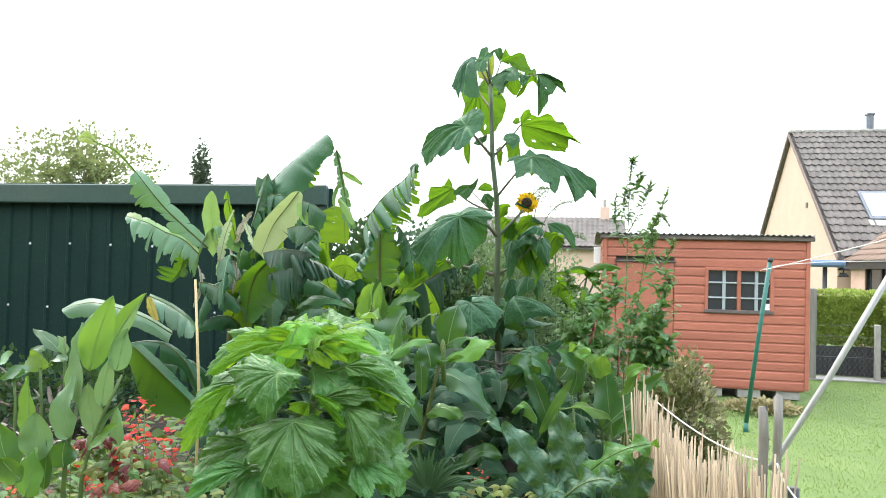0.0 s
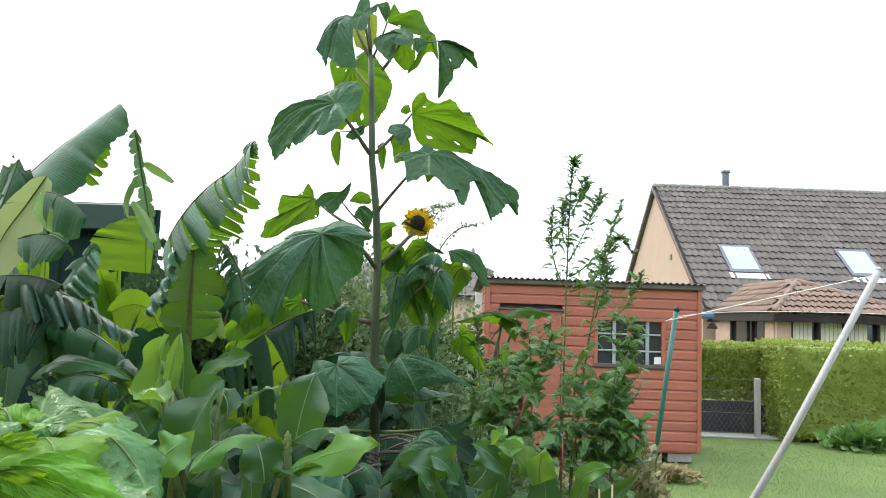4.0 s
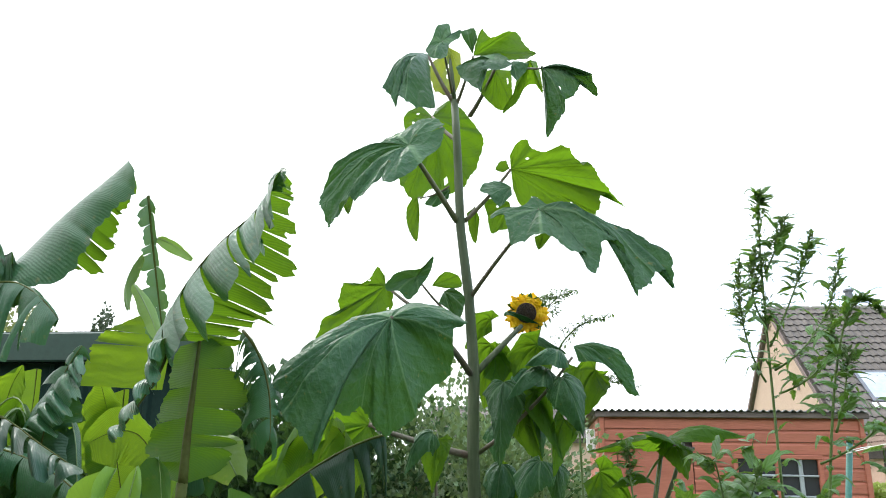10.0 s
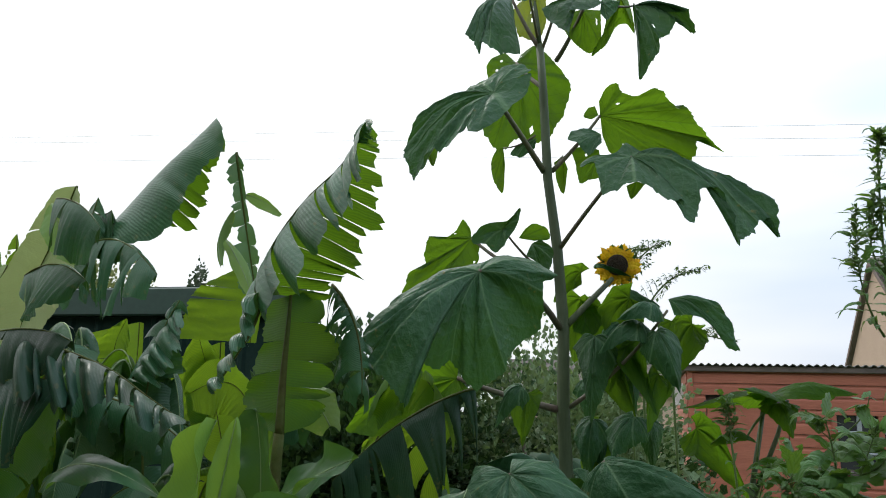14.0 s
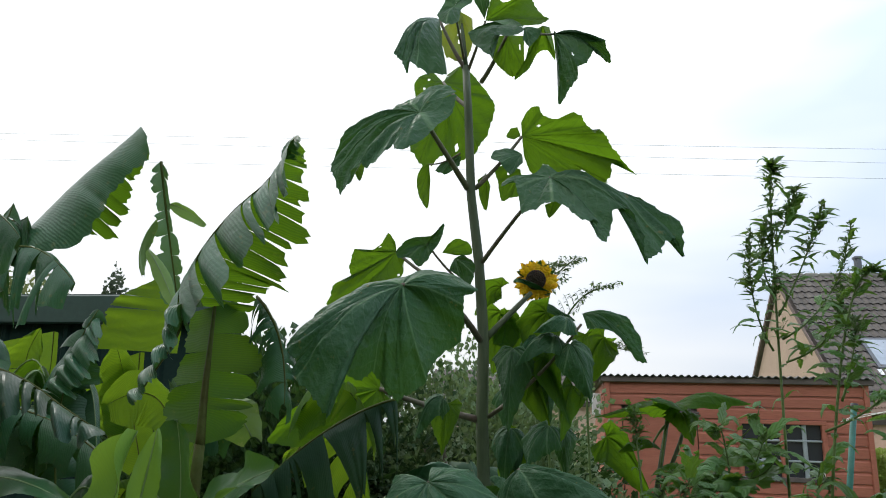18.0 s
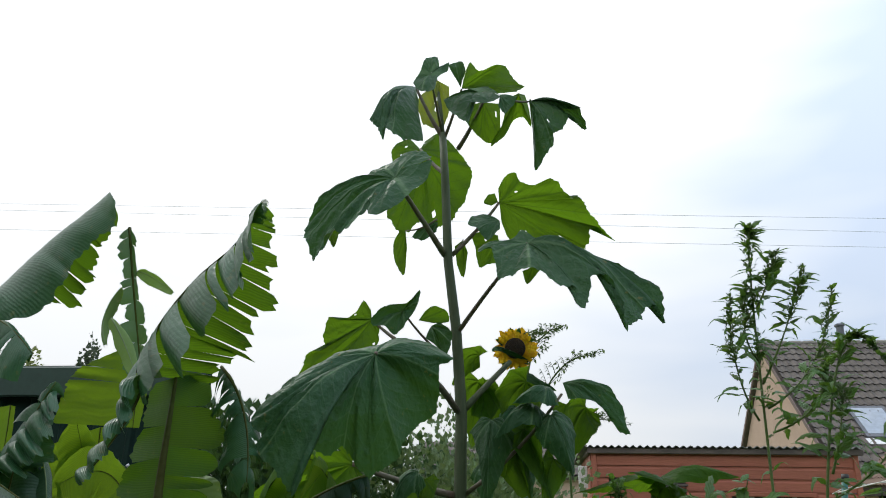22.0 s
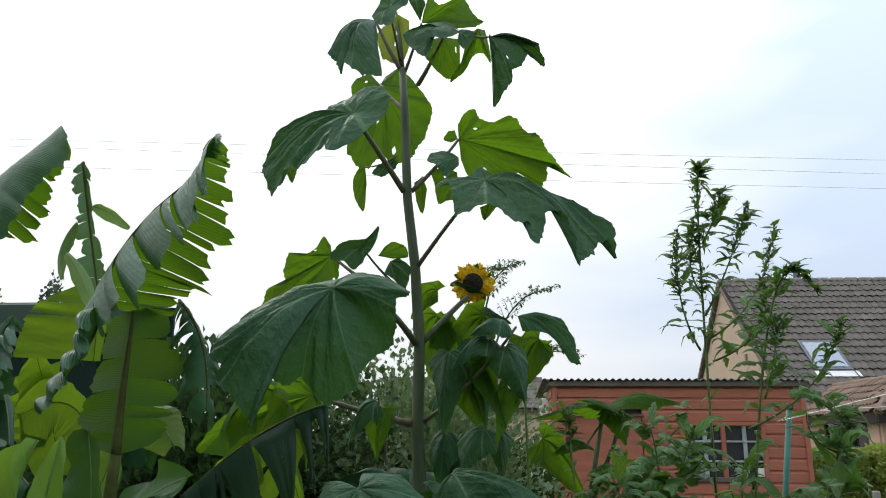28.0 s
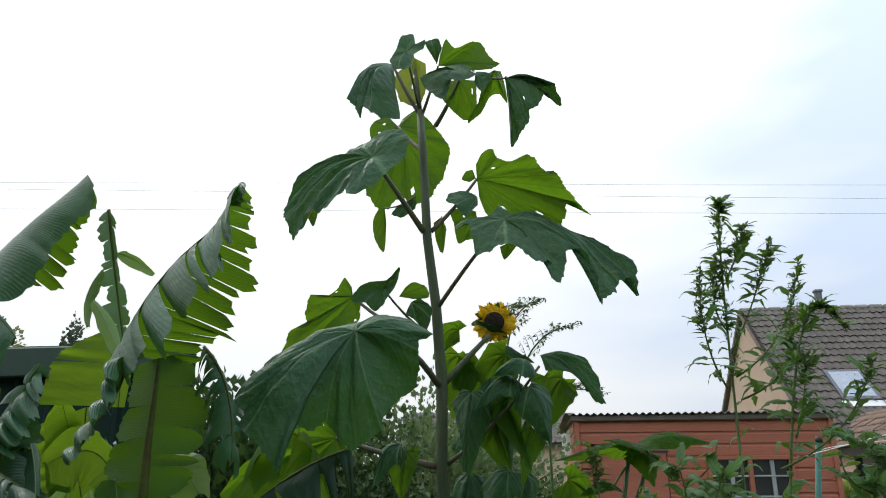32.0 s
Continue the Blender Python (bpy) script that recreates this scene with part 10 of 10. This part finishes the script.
for a, b_ in (((1.179, 2.800, 1.176), (1.187, 2.800, 1.315)), ((1.037, 2.900, 1.326), (1.070, 2.900, 1.444)), ((0.821, 2.900, 1.171), (0.832, 2.900, 1.230))):
    rg = random.Random(int(a[0] * 100))
    sp = tube("bud_spike", [a, ((a[0] + b_[0]) / 2 + 0.004, a[1], (a[2] + b_[2]) / 2), b_], 0.006, 0.003, M_REDSTEM, canna, "dark red bud spike")
    foliage("buds", [((a[0] + (b_[0] - a[0]) * s, a[1], a[2] + (b_[2] - a[2]) * s), (rg.uniform(-0.4, 0.4), rg.uniform(-0.4, 0.4), 1)) for s in np.linspace(0.2, 0.95, 14)], M_RED, sp, rg, 0.018, 0.22, hang=0)["kind"] = "stuff"
gl(canna, (1.101, 2.700, 1.182), (1.095, 2.660, 1.248), (1.105, 2.640, 1.308), 0.05, CAMWARD, 20, M_GINL)
gl(canna, (0.994, 2.700, 1.187), (0.951, 2.660, 1.262), (0.875, 2.640, 1.311), 0.05, UPC, 21, M_GIN)
gl(canna, (1.067, 2.700, 1.203), (1.017, 2.660, 1.277), (0.953, 2.640, 1.305), 0.04, CAMWARD, 22, M_GINL)
gl(canna, (0.834, 2.700, 1.177), (0.796, 2.660, 1.241), (0.738, 2.640, 1.270), 0.06, UPC, 23, M_GIN)
gl(canna, (1.217, 2.700, 1.190), (1.257, 2.660, 1.237), (1.313, 2.640, 1.254), 0.03, CAMWARD, 24, M_GINL)
gl(canna, (0.945, 2.700, 1.286), (0.966, 2.660, 1.329), (0.979, 2.640, 1.339), 0.04, UPC, 25, M_GINL)
gl(canna, (0.765, 2.700, 1.184), (0.740, 2.660, 1.226), (0.650, 2.640, 1.226), 0.07, CAMWARD, 26, M_GIN)
gl(canna, (1.035, 2.700, 1.325), (0.995, 2.660, 1.297), (0.959, 2.640, 1.283), 0.035, UPC, 27, M_GINL)
for a, b_ in (((1.155, 2.750, 0.525), (1.146, 2.750, 0.974)), ((0.860, 2.800, 0.482), (0.849, 2.800, 0.974)), ((1.017, 2.800, 0.496), (0.953, 2.820, 1.064))):
    tube("stem", [a, ((a[0] + b_[0]) / 2, a[1], (a[2] + b_[2]) / 2), b_], 0.009, 0.006, M_PET2, canna)

kale = thing("crinkle_leaved_plant", "low plant with large dark crinkled wavy-edged leaves", "plant", at=(0.9, 2.2, 0.15))


def kl(b, m, t, w, face, seed, mat=None):
    leaf(kale, mat or M_KALE, b, m, t, w, face, prof=prof_oval, seed=seed, nu=30, nv=7, fold=0.2, wave=0.6, freq=3.6, teeth=0.12, nteeth=7, quilt=0.035, rib=0.004)


kl((1.014, 2.200, 0.785), (0.951, 2.200, 0.926), (0.910, 2.220, 1.094), 0.085, CAMWARD, 1)
kl((0.907, 2.200, 0.715), (0.808, 2.180, 0.871), (0.669, 2.180, 1.037), 0.075, CAMWARD, 2)
kl((0.991, 2.150, 0.798), (1.138, 2.100, 0.953), (1.312, 2.050, 1.024), 0.06, UPC, 3, M_BRT)
kl((1.157, 2.150, 0.670), (1.221, 2.120, 0.826), (1.273, 2.100, 0.963), 0.075, CAMWARD, 4)
kl((0.948, 2.000, 0.792), (1.058, 1.980, 0.875), (1.167, 1.950, 0.871), 0.06, UPC, 5)
kl((0.829, 2.100, 0.704), (0.899, 2.080, 0.787), (0.970, 2.080, 0.746), 0.05, UPC, 6)

palm = thing("fan_palm", "small dark green fan palm low in the bed", "palm", at=(0.307, 2.200, 0.625))
for k in range(30):
    a = radians(-78 + 156 * k / 29)
    o = Vector((0.338, 2.200, 0.690))
    L = 0.27 + 0.04 * math.sin(k * 2.1)
    d = Vector((math.sin(a), -0.25 + 0.1 * math.sin(k), math.cos(a) * 0.8))
    leaf(palm, M_PALM, tuple(o + d * 0.03), tuple(o + d * (0.03 + L * 0.5) + Vector((0, 0, 0.012))), tuple(o + d * (0.03 + L) - Vector((0, 0, 0.03))), 0.011, (0, -0.7, 0.5), prof=prof_lance, seed=k, nu=8, nv=1, fold=-0.7, wave=0.0)

beg = thing("begonia_patch", "low begonias with bronze-edged leaves and coral flowers", "begonia", at=(0.650, 2.000, 0.720))
rg = random.Random(31)
for k in range(46):
    o = Vector((0.643, 2.050, 0.727)) + Vector((rg.uniform(-0.16, 0.16), rg.uniform(-0.12, 0.25), rg.uniform(-0.05, 0.055)))
    a = rg.uniform(0, 6.28)
    d = Vector((math.cos(a), math.sin(a) - 0.3, 0))
    leaf(beg, M_BEG if k % 4 else M_WEED, tuple(o), tuple(o + d * 0.025 + Vector((0, 0, 0.008))), tuple(o + d * 0.05), 0.024, (d.x * 0.2, -0.5, 0.8), seed=k, nu=6, nv=3, lobe=0.6, rib=0.0)
foliage("flowers", [(tuple(Vector((0.588, 2.000, 0.842)) + Vector((rg.uniform(-0.05, 0.05), rg.uniform(0, 0.1), rg.uniform(-0.03, 0.02)))), (rg.uniform(-1, 1), rg.uniform(-1, 0), 0.5)) for _ in range(14)], M_PETR, beg, rg, 0.014, 0.5)

bedding = thing("bedding_flowers", "bed of scarlet flowers with red and green leaves", "flowers", at=(-1.1, 2.2, 0.15))
red_s, grn_s, flo_s = [], [], []
for k in range(1500):
    p = np.array((rg.uniform(-2.0, -0.45), rg.uniform(1.75, 3.3), 0.0))
    p[2] = 0.25 + rg.random() * 0.55 * (0.65 + 0.35 * math.sin(p[0] * 5 + p[1] * 3))
    d = (rg.uniform(-1, 1), rg.uniform(-1, 0.4), rg.uniform(-0.1, 0.7))
    (red_s if (k % 5 < 2 and p[2] > 0.4) else grn_s).append((p, d))
HEADS = [(-1.05, 2.10, 0.95), (-1.10, 2.12, 0.92), (-1.02, 2.10, 0.99), (-1.01, 2.00, 0.88), (-0.91, 2.00, 0.85), (-0.88, 2.05, 0.83), (-0.87, 2.10, 0.84), (-1.25, 1.90, 0.79), (-1.17, 1.90, 0.72), (-1.01, 2.10, 0.88), (-1.04, 1.95, 0.82), (-1.43, 1.80, 0.67), (-1.01, 1.80, 0.71)]
for k in range(len(HEADS)):
    c = np.array(HEADS[k])
    for _ in range(11):
        flo_s.append((c + np.array((rg.gauss(0, .022), rg.gauss(0, .022), rg.gauss(0, .045))), (rg.uniform(-1, 1), rg.uniform(-1, 0.2), rg.uniform(-0.3, 0.6))))
    tube("stem", [(c[0], c[1], 0.15), (c[0] + 0.01, c[1], 0.4), tuple(c)], 0.0035, 0.002, M_PET2, bedding, sides=5)
for k in range(2600):
    p = np.array((rg.uniform(-2.6, -0.2), rg.uniform(1.5, 3.4), 0.0))
    p[2] = 0.22 + rg.random() * 0.4 * (0.7 + 0.3 * math.sin(p[0] * 7 + p[1] * 5))
    grn_s.append((p, (rg.uniform(-1, 1), rg.uniform(-1, 0.3), rg.uniform(0.0, 0.9))))
pale_s = []
for k in range(420):
    p = np.array((rg.uniform(-2.9, -1.5), rg.uniform(2.6, 3.4), rg.uniform(0.3, 0.58)))
    pale_s.append((p, (rg.uniform(-1, 1), rg.uniform(-1, 0.3), rg.uniform(0.0, 0.9))))
foliage("red_leaves", red_s, M_RED, bedding, rg, 0.05, 0.42)["kind"] = "stuff"
foliage("green_leaves", grn_s, M_BEDG, bedding, rg, 0.08, 0.42)["kind"] = "stuff"
for k in range(500):
    p = np.array((rg.uniform(-1.3, -0.3), rg.uniform(1.6, 2.6), rg.uniform(0.35, 0.68)))
    red_s.append((p, (rg.uniform(-1, 1), rg.uniform(-1, 0.3), rg.uniform(-0.2, 0.6))))
foliage("bronze_leaves", red_s[-350:], M_BEG, bedding, rg, 0.055, 0.4)["kind"] = "stuff"
foliage("silvery_leaves", pale_s, M_PALE, bedding, rg, 0.05, 0.42)["kind"] = "stuff"
foliage("scarlet_bloom", flo_s, M_PETR, bedding, rg, 0.03, 0.5)["kind"] = "stuff"
for k, c in enumerate([(-1.10, 1.90, 0.86), (-1.03, 1.95, 0.86), (-0.98, 1.95, 0.79), (-1.07, 1.85, 0.79), (-1.02, 1.85, 0.75), (-0.99, 1.90, 0.74), (-1.08, 1.90, 0.82), (-0.89, 1.90, 0.74), (-0.98, 1.85, 0.69)]):
    for q in range(5):
        a = rg.uniform(0, 6.28)
        o = Vector(c) + Vector((rg.gauss(0, 0.05), rg.gauss(0, 0.05), rg.gauss(0, 0.04)))
        d = Vector((math.cos(a), math.sin(a) * 0.5 - 0.4, 0))
        leaf(bedding, (M_RED, M_BEDG, M_RED, M_BEG, M_BEDG)[q], tuple(o), tuple(o + d * 0.035 + Vector((0, 0, 0.012))), tuple(o + d * 0.075 - Vector((0, 0, rg.uniform(0.0, 0.05)))), 0.03, (d.x * 0.3, -0.6, 0.7), seed=900 + 10 * k + q, nu=8, nv=3, fold=0.3, lobe=0.5)

# ---- undergrowth that fills the bed ----
M_UNDER = leafmat("undergrowth_leaf", (0.024, 0.06, 0.03), (0.08, 0.19, 0.02), veins=14, slope=0.5, vein_mix=0.25, thin=0.06, rough=0.55, lines=0.1, sheen=0.12, ridge=0.05, bump=0.2)
under = thing("undergrowth", "dense dark green broad-leaved undergrowth", "undergrowth", kind="stuff", at=(0.3, 3.0, 0.15))
rg = random.Random(77)
UV, UF, UU = [], [], []
for k in range(520):
    x, y = rg.uniform(-1.0, 1.22), rg.uniform(2.6, 4.6)
    top = 0.95 + 0.25 * math.sin(x * 3.1) + ((0.45 if x < 0.6 else 0.2) if y > 3.3 else 0.0) - (0.35 if x > 0.75 else 0.0) - (0.45 if x < -1.2 else 0)
    z = rg.uniform(0.25, max(0.4, top - 0.14))
    a = rg.uniform(0, 6.28)
    L = rg.uniform(0.16, 0.34)
    d = np.array((math.cos(a), math.sin(a) * 0.7 - 0.35, 0))
    b0 = np.array((x, y, z))
    mid = b0 + d * L * 0.5 + np.array((0, 0, rg.uniform(0.02, 0.12)))
    tip = b0 + d * L + np.array((0, 0, rg.uniform(-0.16, 0.08)))
    v_, f_, u_ = blade(b0, mid, tip, L * rg.uniform(0.2, 0.33), (0, -0.5, 0.85), prof_lance if k % 3 else prof_heart, rg, nu=9, nv=3, fold=rg.uniform(-0.3, 0.6), wave=0.12)
    n0 = len(UV)
    UV += v_
    UU += u_
    UF += [tuple(n0 + i for i in f) for f in f_]
child("leaves", mesh_of("leaves", UV, UF, UU), M_UNDER, under)

# ---- shrubs and trees behind ----
def bush(name, label, centre, rad, n, size, mat, seed, trunk=True, cat="shrub", branches=14, density=0.4, gaps=-0.22, grain=2.6):
    r_ = np.random.default_rng(seed)
    ob = thing(name, label, cat, at=(centre[0], centre[1], 0))
    c = np.array(centre)
    d = r_.normal(size=(n, 3))
    d /= np.linalg.norm(d, axis=1)[:, None]
    lump = np.array([noise.noise(Vector(q * 1.9) + Vector((seed, 0, 0))) for q in d])
    rr_ = (density + (1 - density) * r_.random(n)) * (1 + 0.45 * lump)
    p = c + d * rr_[:, None] * np.array(rad)
    clump = np.array([noise.noise(Vector(q * (grain / max(rad)))) for q in p])
    ok = (p[:, 2] > 0.02) & (clump > gaps)
    flakes("leaves", p[ok], mat, ob, r_, size, ways=d[ok] + np.array((0, 0, 0.2)))
    for k in range(branches):
        e = p[(k * 37) % n]
        o = np.array((c[0], c[1], max(0.0, c[2] - rad[2])))
        tube("branch", curve3(o, (o + e) / 2 + np.array((0, 0, 0.12 * rad[2])), e, 6), 0.012 + 0.02 * max(rad), 0.004, M_BARK, ob, sides=5)
    if trunk:
        tube("trunk", [(c[0], c[1], 0), (c[0], c[1], max(0.1, c[2] - rad[2] * 0.6))], 0.03 + 0.04 * max(rad), 0.02 + 0.03 * max(rad), M_BARK, ob)
    return ob


spotted = bush("spotted_shrub", "rounded shrub with yellow-brown spotted leaves", (1.57, 3.75, 0.56), (0.3, 0.34, 0.58), 12000, 0.036, M_SHRUB, 3, trunk=False)
sr = np.random.default_rng(15)
sd_ = sr.normal(size=(3600, 3))
sd_ /= np.linalg.norm(sd_, axis=1)[:, None]
sp_ = np.array((1.57, 3.75, 0.56)) + sd_ * (0.86 + 0.22 * sr.random((3600, 1))) * np.array((0.3, 0.34, 0.58))
flakes("bronze_leaves", sp_[sp_[:, 2] > 0.02], M_SPOT, spotted, sr, 0.034, ways=(sd_ + np.array((0, 0, 0.2)))[sp_[:, 2] > 0.02])["kind"] = "stuff"
bush("grey_leaved_shrub", "loose grey-green shrub with small pale flowers", (0.28, 4.9, 1.2), (0.66, 0.5, 0.85), 24000, 0.028, M_GREY, 4, trunk=False, gaps=-0.35)
bush("grey_leaved_shrub", "loose grey-green shrub with small pale flowers", (1.02, 4.6, 0.75), (0.34, 0.4, 0.6), 4500, 0.042, M_GREY, 5, trunk=False)
# added layer; its dark leaves stand for the grey shrub's shaded inside
bush("leafy_shrub", "dark leafy layer added behind the grey-leaved shrub", (0.3, 5.6, 1.0), (0.85, 0.4, 0.95), 24000, 0.045, M_SHADE, 16, trunk=False, density=0.15, gaps=-0.6)
bush("leafy_shrub", "green leafy shrub behind the banana plants", (-0.75, 4.8, 1.1), (1.0, 0.5, 0.95), 30000, 0.05, M_SHADE, 6, trunk=False, density=0.15, gaps=-0.6)
bush("garden_tree", "sparse yellowing tree beyond the garage", (-10.7, 14.0, 3.6), (1.75, 1.4, 1.2), 15000, 0.085, M_TREE, 7, cat="tree", branches=40, density=0.15, gaps=0.06, grain=7.0)
bush("garden_tree", "small tree beyond the garage", (-13.2, 14.5, 3.4), (1.0, 1.0, 1.0), 6000, 0.06, M_TREE, 8, cat="tree", density=0.25, gaps=0.02, grain=5.0)
bush("conifer", "slim dark conifer beyond the garage", (-6.45, 12.0, 3.15), (0.2, 0.2, 0.95), 2200, 0.06, M_CONI, 9, cat="conifer", branches=6, density=0.1)
bush("clump_of_perennials", "leafy perennials in front of the garage", (-3.6, 4.7, 0.55), (1.3, 0.5, 0.4), 2600, 0.06, M_SHADE, 10, trunk=False, cat="perennials")
bush("hosta_clump", "yellow-green strappy clump under the hedge", (7.0, 11.3, 0.1), (0.7, 0.25, 0.22), 500, 0.16, M_BRT, 11, trunk=False, cat="perennials", branches=0)
bush("dry_clippings", "heap of dry straw-coloured clippings on the lawn", (3.2, 8.7, 0.02), (0.55, 0.35, 0.09), 2200, 0.06, M_DRYG, 12, trunk=False, cat="clippings", branches=0)
plume((0.659, 3.900, 2.044), (0.785, 3.900, 2.262), 1)
plume((0.701, 3.950, 1.967), (0.905, 3.900, 2.162), 2)
plume((0.804, 3.950, 1.845), (0.989, 3.900, 1.915), 3)
plume((0.618, 3.900, 2.044), (0.711, 3.950, 2.258), 4)
